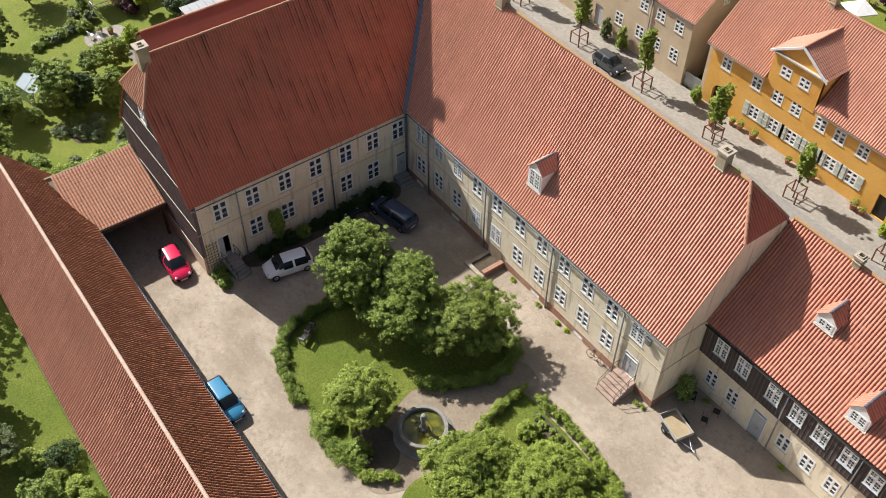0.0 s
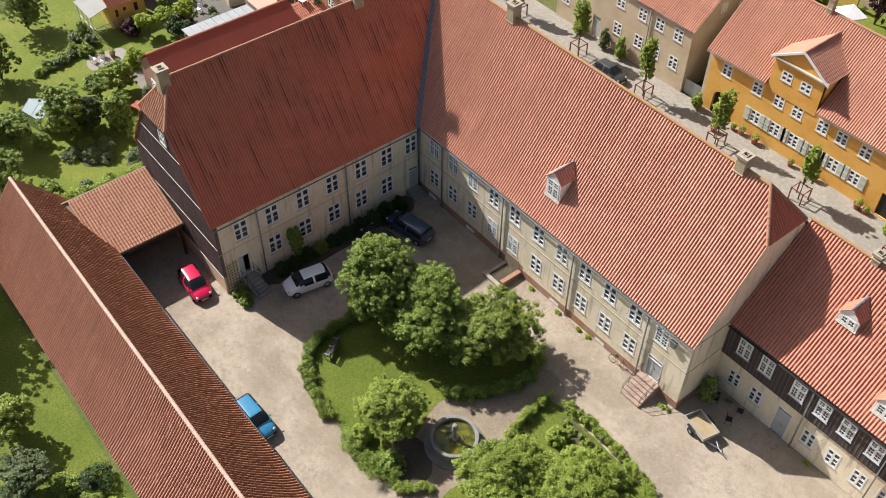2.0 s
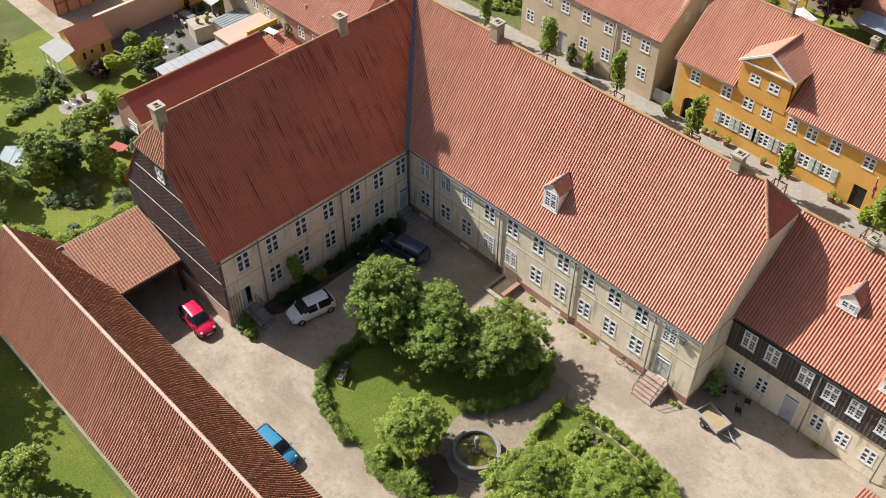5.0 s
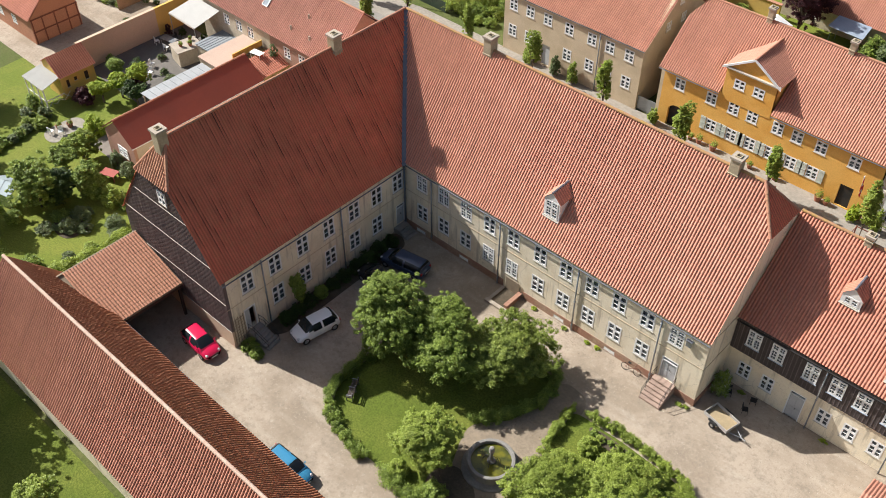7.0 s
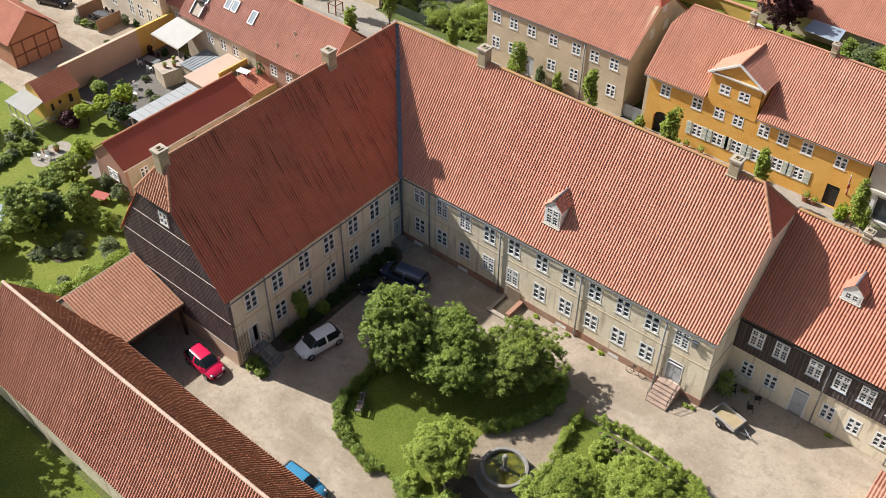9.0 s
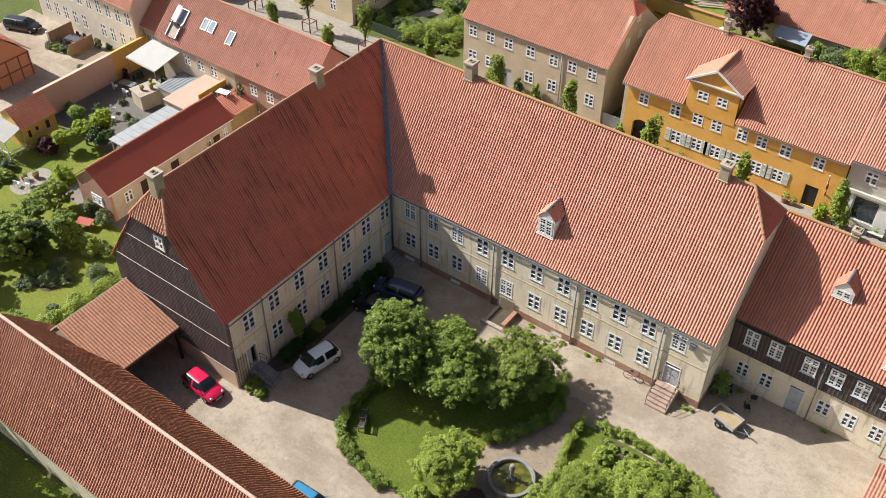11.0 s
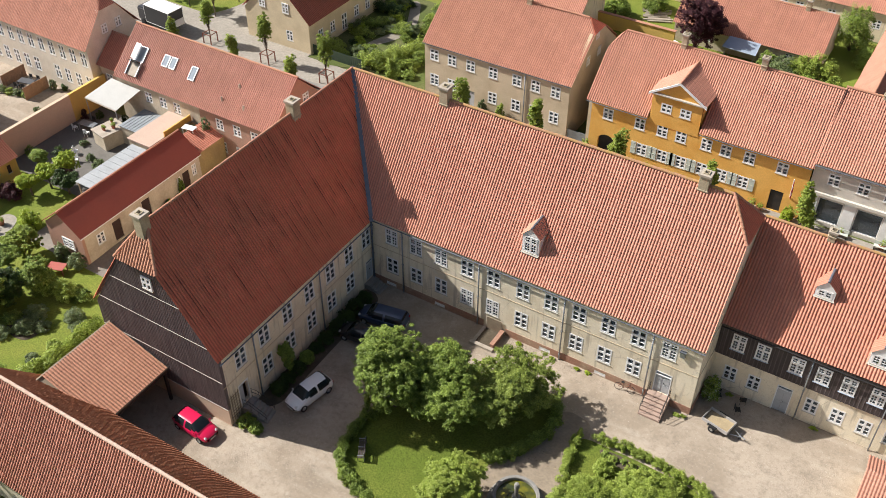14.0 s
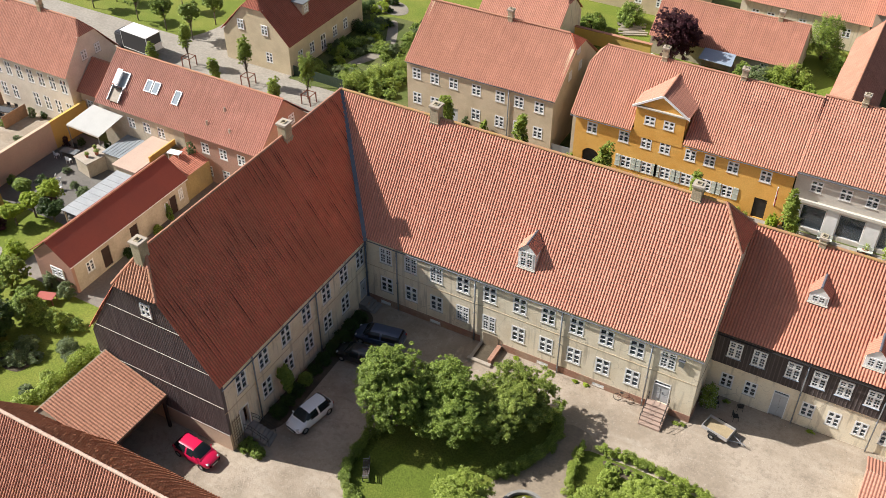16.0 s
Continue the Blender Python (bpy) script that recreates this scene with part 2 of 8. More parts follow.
SANDSTONE = surface("pale_stone", (0.46, 0.40, 0.33), (0.33, 0.28, 0.22), 1.4, 0.7, 0.2, 12, 0.85, 0.4)
CHIMNEY = surface("weathered_chimney_render", (0.50, 0.425, 0.30), (0.35, 0.305, 0.20), 1.3, 0.8, 0.25, 9, 0.9, 0.5)
GRAVEL = bpy.data.materials.new("courtyard_gravel")
_ntg, _bg = nodes_of(GRAVEL)
_c = mixed(_ntg, math_node(_ntg, 'MULTIPLY', ramp(_ntg, noise_at(_ntg, 0.13, 6, rough=0.65), 0.44, 0.60), 0.75), (0.435, 0.362, 0.285), (0.275, 0.222, 0.165))
_c = mixed(_ntg, math_node(_ntg, 'MULTIPLY', ramp(_ntg, noise_at(_ntg, 0.8, 6, rough=0.75), 0.50, 0.64), 0.6), _c, (0.27, 0.23, 0.18))
_c = mixed(_ntg, math_node(_ntg, 'MULTIPLY', ramp(_ntg, noise_at(_ntg, 0.6, 4, stretch=(0.35, 1.6, 1)), 0.56, 0.70), 0.35), _c, (0.50, 0.44, 0.36))
_v = add(_ntg, "ShaderNodeTexVoronoi", Scale=7.0)
_ntg.links.new(_ntg.nodes.new("ShaderNodeNewGeometry").outputs["Position"], _v.inputs["Vector"])
_cob = math_node(_ntg, 'MULTIPLY', ramp(_ntg, noise_at(_ntg, 0.28, 5, rough=0.7), 0.50, 0.72), ramp(_ntg, _v.outputs["Distance"], 0.25, 0.5))
_c = mixed(_ntg, math_node(_ntg, 'MULTIPLY', _cob, 0.28), _c, (0.16, 0.135, 0.105))
_c = mixed(_ntg, math_node(_ntg, 'MULTIPLY', ramp(_ntg, noise_at(_ntg, 3.2, 5, rough=0.8), 0.50, 0.62), 0.32), _c, (0.25, 0.20, 0.15))
_c = mixed(_ntg, math_node(_ntg, 'MULTIPLY', ramp(_ntg, noise_at(_ntg, 4.1, 5, rough=0.8), 0.55, 0.66), 0.35), _c, (0.56, 0.50, 0.42))
_g1 = noise_at(_ntg, 14.0, 4, rough=0.75)
_c = mixed(_ntg, math_node(_ntg, 'MULTIPLY', ramp(_ntg, _g1, 0.50, 0.72), 0.32), _c, (0.24, 0.20, 0.155))
_ntg.links.new(_c, _bg.inputs["Base Color"])
_bg.inputs["Roughness"].default_value = 0.95
_bg.inputs["Specular IOR Level"].default_value = 0.2
bumped(_ntg, _bg, math_node(_ntg, 'ADD', _g1, math_node(_ntg, 'MULTIPLY', _cob, -0.6)), 0.8, 0.05)
PAVING = surface("street_paving", (0.37, 0.335, 0.285), (0.29, 0.26, 0.22), 0.4, 0.7, 0.3, 3.0, 0.9, 0.4)
ASPHALT = surface("worn_street_setts", (0.30, 0.28, 0.25), (0.24, 0.22, 0.2), 0.4, 0.6, 0.25, 3.0, 0.9, 0.4)
LAWN = surface("mown_lawn", (0.125, 0.172, 0.02), (0.215, 0.235, 0.04), 0.30, 0.9, 0.45, 7, 0.9, 0.8, 0.06)
LAWN_SUN = surface("sunny_garden_grass", (0.165, 0.215, 0.026), (0.26, 0.27, 0.05), 0.30, 0.9, 0.4, 7, 0.9, 0.8, 0.06)
SOIL = surface("dark_soil", (0.10, 0.08, 0.055), (0.16, 0.13, 0.09), 0.6, 0.8, 0.3, 6, 0.95, 0.6, 0.04)
SCRUB = surface("rough_garden_ground", (0.10, 0.13, 0.03), (0.17, 0.16, 0.07), 0.3, 0.9, 0.35, 6, 0.95, 0.8, 0.06)
IRON = surface("dark_iron", (0.05, 0.05, 0.05), (0.09, 0.07, 0.06), 2, 0.6, 0.1, 10, 0.5, 0.1, 0.01, 0.6)
ZINC = surface("grey_zinc", (0.36, 0.38, 0.40), (0.25, 0.27, 0.30), 1.2, 0.7, 0.1, 8, 0.45, 0.1, 0.01, 0.7)
LEAD = surface("blue_grey_lead", (0.19, 0.21, 0.25), (0.13, 0.14, 0.17), 1.2, 0.7, 0.15, 8, 0.5, 0.1, 0.01, 0.4)
TIN_RED = surface("dark_red_sheet_roof", (0.235, 0.062, 0.042), (0.185, 0.055, 0.04), 0.25, 0.6, 0.08, 6, 0.55, 0.15)
WOOD = surface("grey_wood", (0.30, 0.24, 0.17), (0.20, 0.16, 0.12), 1.2, 0.7, 0.2, 10)
WOOD_RED = surface("red_brown_wood", (0.24, 0.09, 0.06), (0.15, 0.07, 0.05), 1.5, 0.6, 0.2, 10)
DOOR_BROWN = surface("dark_brown_door", (0.06, 0.033, 0.026), (0.04, 0.024, 0.02), 1.5, 0.6, 0.2, 10, 0.6)
DOOR_GREY = surface("pale_grey_door_paint", (0.50, 0.51, 0.52), (0.38, 0.39, 0.40), 1.5, 0.6, 0.1, 10, 0.6)
BARK = surface("tree_bark", (0.13, 0.10, 0.075), (0.2, 0.17, 0.13), 3, 0.7, 0.3, 14)
GLASS = glass_material("window_glass")
SILL = surface("painted_sill", (0.56, 0.53, 0.46), (0.42, 0.39, 0.33), 1.5, 0.5, 0.1, 10, 0.7)
CURTAIN = surface("white_curtain", (0.62, 0.62, 0.60), (0.5, 0.5, 0.48), 2, 0.5, 0.05, 10)
INSIDE = surface("dim_room", (0.06, 0.052, 0.045), (0.035, 0.03, 0.027), 1, 0.5, 0.05, 4)
LEAF_TREE = leaf_material("apple_leaves", (0.098, 0.158, 0.022), (0.41, 0.52, 0.11))
LEAF_OLIVE = leaf_material("olive_green_leaves", (0.13, 0.185, 0.028), (0.43, 0.51, 0.115))
LEAF_LIGHT = leaf_material("fresh_leaves", (0.18, 0.25, 0.03), (0.46, 0.55, 0.12))
LEAF_DARK = leaf_material("dark_leaves", (0.028, 0.055, 0.012), (0.09, 0.15, 0.03))
LEAF_LIME = leaf_material("lime_green_leaves", (0.26, 0.36, 0.025), (0.42, 0.50, 0.06))
LEAF_GREY = leaf_material("grey_green_leaves", (0.12, 0.165, 0.065), (0.24, 0.29, 0.13))
LEAF_PURPLE = leaf_material("purple_leaves", (0.035, 0.012, 0.018), (0.15, 0.048, 0.058))
FLOWER = surface("white_blossom", (0.72, 0.70, 0.64), (0.6, 0.55, 0.5), 3, 0.5, 0.1, 12)

# ---- builders ----
PLACED = {}


def thing(name, at=(0, 0, 0), turn=0.0, label="", category="", group="", kind=""):
    ob = new(name)
    ob.empty_display_size = 0.3
    ob.matrix_basis = pose(*at, 0, 0, turn)
    PLACED[ob.name] = ob.matrix_basis.copy()
    return tagged(ob, label, category, group, kind)


def link(name, mesh, material, parent, label="", at=None):
    """A mesh object under a thing or a part. Without at the mesh is in world coordinates; with at it is placed there within the parent."""
    if material is not None and not mesh.materials:
        mesh.materials.append(material)
    ob = new(name, mesh)
    if parent is not None:
        ob.parent = parent
        if at is None:
            ob.matrix_parent_inverse = PLACED[parent.name].inverted()
            PLACED[ob.name] = Matrix.Identity(4)
        else:
            ob.matrix_basis = at
            PLACED[ob.name] = PLACED[parent.name] @ at
    else:
        ob.matrix_basis = at or Matrix.Identity(4)
        PLACED[ob.name] = ob.matrix_basis.copy()
    return tagged(ob, label)


def mesh_of(bm, name="mesh", smooth=False):
    me = bpy.data.meshes.new(name)
    bm.normal_update()
    bm.to_mesh(me)
    bm.free()
    if smooth:
        me.polygons.foreach_set("use_smooth", [True] * len(me.polygons))
    return me


def part(name, bm, material, parent, label="", at=None, smooth=False):
    return link(name, mesh_of(bm, name, smooth), material, parent, label, at)


def box(bm, x0, x1, y0, y1, z0, z1):
    x0, x1, y0, y1, z0, z1 = min(x0, x1), max(x0, x1), min(y0, y1), max(y0, y1), min(z0, z1), max(z0, z1)
    v = [bm.verts.new(p) for p in ((x0, y0, z0), (x1, y0, z0), (x1, y1, z0), (x0, y1, z0), (x0, y0, z1), (x1, y0, z1), (x1, y1, z1), (x0, y1, z1))]
    for f in ((3, 2, 1, 0), (4, 5, 6, 7), (0, 1, 5, 4), (1, 2, 6, 5), (2, 3, 7, 6), (3, 0, 4, 7)):
        bm.faces.new([v[i] for i in f])
    return bm


def boxes(*rows):
    bm = bmesh.new()
    for r in rows:
        box(bm, *r)
    return bm


def prism(bm, ring, shift):
    """A flat ring of points pushed along shift into a solid."""
    a = [bm.verts.new(p) for p in ring]
    b = [bm.verts.new(Vector(p) + Vector(shift)) for p in ring]
    bm.faces.new(a)
    bm.faces.new(b[::-1])
    n = len(ring)
    for i in range(n):
        bm.faces.new((a[i], b[i], b[(i + 1) % n], a[(i + 1) % n]))
    bmesh.ops.recalc_face_normals(bm, faces=bm.faces)
    return bm


def tube(bm, a, b, r0, r1=None, sides=8):
    a, b = Vector(a), Vector(b)
    r1 = r0 if r1 is None else r1
    q = (b - a).to_track_quat('Z', 'Y')
    rings = []
    for p, r in ((a, r0), (b, r1)):
        rings.append([bm.verts.new(p + q @ Vector((r * math.cos(k * math.tau / sides), r * math.sin(k * math.tau / sides), 0))) for k in range(sides)])
    for k in range(sides):
        bm.faces.new((rings[0][k], rings[0][(k + 1) % sides], rings[1][(k + 1) % sides], rings[1][k]))
    bm.faces.new(rings[0][::-1])
    bm.faces.new(rings[1])
    return bm


def lathe(bm, profile, centre=(0, 0, 0), sides=40):
    rings = []
    for r, z in profile:
        rings.append([bm.verts.new((centre[0] + r * math.cos(k * math.tau / sides), centre[1] + r * math.sin(k * math.tau / sides), centre[2] + z)) for k in range(sides)])
    for a, b in zip(rings, rings[1:]):
        for k in range(sides):
            bm.faces.new((a[k], a[(k + 1) % sides], b[(k + 1) % sides], b[k]))
    return bm


def gz(x, y):
    """The height of the ground: the courtyard falls gently away from the long wing."""
    return max(-0.55, min(0.0, 0.027 * y)) if x < 18 else max(-0.55, min(0.0, 0.027 * y)) * max(0.35, 1 - (x - 18) / 25)


TURNS = {"-y": 180, "+x": -90, "-x": 90, "+y": 0}


def pierced(facing, c, a0, a1, z0, z1, openings, thick):
    """A plate in the plane c that faces -y, +y, +x or -x, from a0 to a1 along it, with openings (from, to, sill, head) cut right through."""
    openings = [tuple(round(q, 4) for q in o[:4]) for o in openings]
    a0, a1, z0, z1 = (round(q, 4) for q in (a0, a1, z0, z1))
    us = sorted({a0, a1, *(o[0] for o in openings), *(o[1] for o in openings)})
    zs = sorted({z0, z1, *(o[2] for o in openings), *(o[3] for o in openings)})
    us, zs = [u for u in us if a0 <= u <= a1], [z for z in zs if z0 <= z <= z1]
    sgn = 1 if facing[0] == "+" else -1
    inner = c - sgn * thick
    bm = bmesh.new()
    cache = {}

    def v(u, d, z):
        k = (round(u, 4), d, round(z, 4))
        if k not in cache:
            cache[k] = bm.verts.new((d, u, z) if facing[1] == "x" else (u, d, z))
        return cache[k]

    def solid(i, j):
        if not (0 <= i < len(us) - 1 and 0 <= j < len(zs) - 1):
            return False
        u, z = (us[i] + us[i + 1]) / 2, (zs[j] + zs[j + 1]) / 2
        return not any(o[0] < u < o[1] and o[2] < z < o[3] for o in openings)

    for i in range(len(us) - 1):
        for j in range(len(zs) - 1):
            if not solid(i, j):
                continue
            u0, u1, w0, w1 = us[i], us[i + 1], zs[j], zs[j + 1]
            for d in (c, inner):
                bm.faces.new((v(u0, d, w0), v(u1, d, w0), v(u1, d, w1), v(u0, d, w1)))
            for k, l, e in ((i - 1, j, ((u0, w0), (u0, w1))), (i + 1, j, ((u1, w0), (u1, w1))), (i, j - 1, ((u0, w0), (u1, w0))), (i, j + 1, ((u0, w1), (u1, w1)))):
                if not solid(k, l):
                    (p, q), (r, s) = e
                    bm.faces.new((v(p, c, q), v(r, c, s), v(r, inner, s), v(p, inner, q)))
    bmesh.ops.recalc_face_normals(bm, faces=bm.faces)
    return bm


def wall(name, parent, facing, c, a0, a1, z0, z1, openings, material, thick=0.35, label=""):
    """A wall with its openings cut right through."""
    return part(name, pierced(facing, c, a0, a1, z0, z1, openings, thick), material, parent, label)


WIN = {}


def window_meshes(w, h, split, bars):
    """Casement window w by h: outer frame, a post, a transom at split of the height, and glazing bars; panes; sill."""
    key = (w, h, split, bars)
    if key in WIN:
        return WIN[key]
    f, m = 0.098, 0.066
    zt = h * split
    lights, holes = [], []
    for s in (-1, 1):
        for z0, z1 in (((f, zt - m * 0.8), (zt + m * 0.8, h - f)) if split else ((f, h - f),)):
            e = 0.02
            x0, x1 = sorted((s * (m + e), s * (w / 2 - f - e)))
            lights.append((x0 - 0.01, x1 + 0.01, z0, z1))
            n = bars // 2 if bars > 1 and not split else max(0, bars - 1) if split and z0 > zt - 0.1 else bars
            cols = 2 if bars > 1 else 1
            for k in range(n + 1):
                for c in range(cols):
                    a0, a1 = x0 + (x1 - x0) * c / cols, x0 + (x1 - x0) * (c + 1) / cols
                    holes.append((a0 + (0.011 if c else 0), a1 - (0 if c == cols - 1 else 0.011), z0 + e + (z1 - z0 - 2 * e) * k / (n + 1) + 0.012, z0 + e + (z1 - z0 - 2 * e) * (k + 1) / (n + 1) - 0.012))
    bm = pierced("+y", 0.025, -w / 2, w / 2, 0, h, holes, 0.11)
    frame_me = mesh_of(bm, "window_frame")
    pane_me = []
    for x0, x1, z0, z1 in lights:
        pane_me.append(mesh_of(boxes((x0, x1, -0.045, -0.035, z0, z1)), "pane"))
    sill = boxes((-w / 2 - 0.06, w / 2 + 0.06, -0.02, 0.06, -0.06, -0.003))
    sill_me = mesh_of(sill, "window_sill")
    WIN[key] = frame_me, pane_me, sill_me
    return WIN[key]


def window(parent, facing, c, u, z, w, h, split=0.62, bars=1, material=None, curtain=False, recess=0.005, sill_mat=None, name="window"):
    """A window of the facade: u is its middle along the wall, z its sill."""
    frame_me, pane_me, sill_me = window_meshes(w, h, split, bars)
    s = 1 if facing[0] == "+" else -1
    d = c - s * recess
    x, y = (d, u) if facing[1] == "x" else (u, d)
    at = PLACED[parent.name].inverted() @ pose(x, y, z, 0, 0, TURNS[facing])
    ob = link(name, frame_me, material or WHITE, parent, at=at)
    for p in pane_me:
        link("pane", p, GLASS, ob, at=Matrix.Identity(4)).visible_shadow = False
    link("window_sill", sill_me, sill_mat or SILL, ob, at=Matrix.Identity(4))
    half = split and math.sin(u * 12.9898 + z * 78.233) > -0.35
    if curtain or half:
        top_z = h - 0.08 if curtain else h * split - 0.05
        key = ("curtain", w, top_z)
        if key not in WIN:
            bm = bmesh.new()
            n = 26
            top = [bm.verts.new((-w / 2 + 0.06 + (w - 0.12) * i / n, -0.16 + 0.025 * math.sin(i * 1.9), top_z)) for i in range(n + 1)]
            low = [bm.verts.new((v.co.x, v.co.y, 0.06)) for v in top]
            for i in range(n):
                bm.faces.new((top[i], top[i + 1], low[i + 1], low[i]))
            bmesh.ops.solidify(bm, geom=bm.faces, thickness=0.01)
            WIN[key] = mesh_of(bm, "curtain")
        link("curtain", WIN[key], CURTAIN, ob, "white curtain" if curtain else "half-height pale curtain", at=Matrix.Identity(4))
    return ob


def tile_roof(name, parent, eave0, along, up, width, height, lo, hi, material, pitch=0.23, course=0.34, amp=0.052, sag=0.0, label="", step=0.024, samples=6, bell=0.0):
    """Pantiles on a slope. eave0: a corner of the eave; along, up: unit vectors along the eave and up the slope; lo(v), hi(v): the tiled stretch at v metres up.
    bell: how far the foot of the slope kicks out."""
    eave0, along, up = Vector(eave0), Vector(along), Vector(up)
    normal = along.cross(up).normalized()
    if normal.z < 0:
        normal = -normal
    rows = max(1, round(height / course))
    ch = height / rows
    n = int(width / pitch * samples) + 1
    first = math.floor(min(lo(0), lo(height)) / pitch) * samples
    u = np.arange(first - samples, n + samples) * pitch / samples
    ph = (u / pitch) % 1.0
    wave = amp * (np.where(ph < 0.66, np.sin(ph / 0.66 * np.pi), -0.75 * np.sin((ph - 0.66) / 0.34 * np.pi)))
    A, U, N, E = (np.array(q) for q in (along, up, normal, eave0))
    verts, uvs, faces = [], [], []
    base = 0
    rng = np.random.default_rng(7)
    for r in range(rows):
        v0, v1 = r * ch, (r + 1) * ch + 0.03
        lift = rng.normal(0, 0.006, len(u))
        for v, st, uvv in ((v0, step, 0.03), (v1, 0.0, 0.97)):
            vv = min(v, height)
            uu = np.clip(u, lo(vv), hi(vv))
            dip = -sag * math.sin(math.pi * min(1, v / height)) * np.sin(np.pi * np.clip(u / width, 0, 1)) + 0.03 * np.sin(u * 0.9 + v * 0.5) * np.sin(u * 0.23 + 1.7)
            kick = bell * max(0.0, 1 - v / 1.6) ** 2
            h = wave + st + lift + dip
            P = E + uu[:, None] * A + v * U + h[:, None] * N
            P[:, 2] += kick
            verts.append(P)
            uvs.append(np.stack([uu, np.full(len(u), (r + uvv) * 0.34)], 1))
        m = len(u)
        u0c, u1c = np.clip(u, lo(v0), hi(v0)), np.clip(u, lo(min(v1, height)), hi(min(v1, height)))
        ok = (np.diff(u0c) + np.diff(u1c)) > 1e-4
        i = np.nonzero(ok)[0]
        faces.append(np.stack([base + i, base + i + 1, base + m + i + 1, base + m + i], 1))
        base += 2 * m
    verts, faces, uvs = np.concatenate(verts), np.concatenate(faces), np.concatenate(uvs)
    if np.dot(np.cross(A, U), N) < 0:
        faces = faces[:, ::-1]
    me = bpy.data.meshes.new(name)
    me.from_pydata(verts.tolist(), [], faces.tolist())
    layer = me.uv_layers.new(name="UVMap")
    idx = np.zeros(len(me.loops), dtype=np.int32)
    me.loops.foreach_get("vertex_index", idx)
    layer.data.foreach_set("uv", uvs[idx].astype(np.float32).ravel())
    me.polygons.foreach_set("use_smooth", [True] * len(me.polygons))
    return tagged(link(name, me, material, parent, label), kind="stuff")


def slab(name, parent, ring, shift, material, label=""):
    return part(name, prism(bmesh.new(), ring, shift), material, parent, label)


def ridge_run(parent, a, b, material, r=0.13, name="ridge_tiles"):
    """A row of half-round ridge tiles from a to b, each lapping the next."""
    a, b = Vector(a), Vector(b)
    n = max(1, round((b - a).length / 0.42))
    d = (b - a) / n
    side = d.cross(Vector((0, 0, 1))).normalized()
    upv = side.cross(d).normalized()
    bm = bmesh.new()
    rnd = random.Random(3)
    for i in range(n):
        rings = []
        j = rnd.uniform(-0.012, 0.012)
        for t, rr in ((0, r * 1.06), (1.06, r * 0.94)):
            p = a + d * (i + t) + upv * j
            rings.append([bm.verts.new(p + side * (rr * math.cos(k * math.pi / 6)) + upv * (rr * math.sin(k * math.pi / 6) - 0.04)) for k in range(7)])
        for k in range(6):
            bm.faces.new((rings[0][k], rings[1][k], rings[1][k + 1], rings[0][k + 1]))
        bm.faces.new(rings[0])
    bmesh.ops.recalc_face_normals(bm, faces=bm.faces)
    return part(name, bm, material, parent, smooth=False)


def chimney(parent, x, y, z0, z1, w=0.85, d=0.85):
    bm = boxes((x - w / 2, x + w / 2, y - d / 2, y + d / 2, z0, z1 - 0.45))
    box(bm, x - w / 2 - 0.05, x + w / 2 + 0.05, y - d / 2 - 0.05, y + d / 2 + 0.05, z0 + 0.9, z0 + 1.02)
    bmesh.ops.bevel(bm, geom=bm.edges, offset=0.025, segments=1, affect='EDGES')
    ob = part("chimney", bm, CHIMNEY, parent, "square rendered chimney stack with yellow lichen")
    cap = bmesh.new()
    q, t = 0.06, 0.16
    for x0, x1, y0, y1 in ((-w / 2 - 0.08, w / 2 + 0.08, -d / 2 - 0.08, -t), (-w / 2 - 0.08, w / 2 + 0.08, t, d / 2 + 0.08), (-w / 2 - 0.08, -t, -t, t), (t, w / 2 + 0.08, -t, t)):
        box(cap, x + x0, x + x1, y + y0, y + y1, z1 - 0.45, z1 - 0.28)
    link("cap", mesh_of(cap, "cap"), SANDSTONE, ob, "pale stone cap with a square flue")
    rim = bmesh.new()
    for x0, x1, y0, y1 in ((-t - q, t + q, -t - q, -t), (-t - q, t + q, t, t + q), (-t - q, -t, -t, t), (t, t + q, -t, t)):
        box(rim, x + x0, x + x1, y + y0, y + y1, z1 - 0.28, z1 - 0.20)
    link("flue_rim", mesh_of(rim, "flue_rim"), CHIMNEY, ob)
    return ob


def downpipe(parent, x, y, z0, z1, r=0.06, material=None):
    bm = tube(bmesh.new(), (x, y, z0), (x, y, z1), r)
    for z in (z0 + 0.8, (z0 + z1) / 2, z1 - 0.4):
        tube(bm, (x, y, z - 0.03), (x, y, z + 0.03), r * 1.5)
    return part("downpipe", bm, material or ZINC, parent, smooth=True)


def gutter(parent, a, b, r=0.075, material=None):
    a, b = Vector(a), Vector(b)
    d = (b - a).normalized()
    s = d.cross(Vector((0, 0, 1)))
    bm = bmesh.new()
    rows = []
    for p in (a, b):
        out = [p + s * (r * math.cos(k * math.pi / 6)) - Vector((0, 0, r * math.sin(k * math.pi / 6))) for k in range(7)]
        inn = [p + s * (r * 0.82 * math.cos(k * math.pi / 6)) - Vector((0, 0, r * 0.82 * math.sin(k * math.pi / 6))) for k in range(6, -1, -1)]
        rows.append([bm.verts.new(q) for q in out + inn])
    n = len(rows[0])
    for k in range(n):
        bm.faces.new((rows[0][k], rows[1][k], rows[1][(k + 1) % n], rows[0][(k + 1) % n]))
    return part("gutter", bm, material or LEAD, parent)


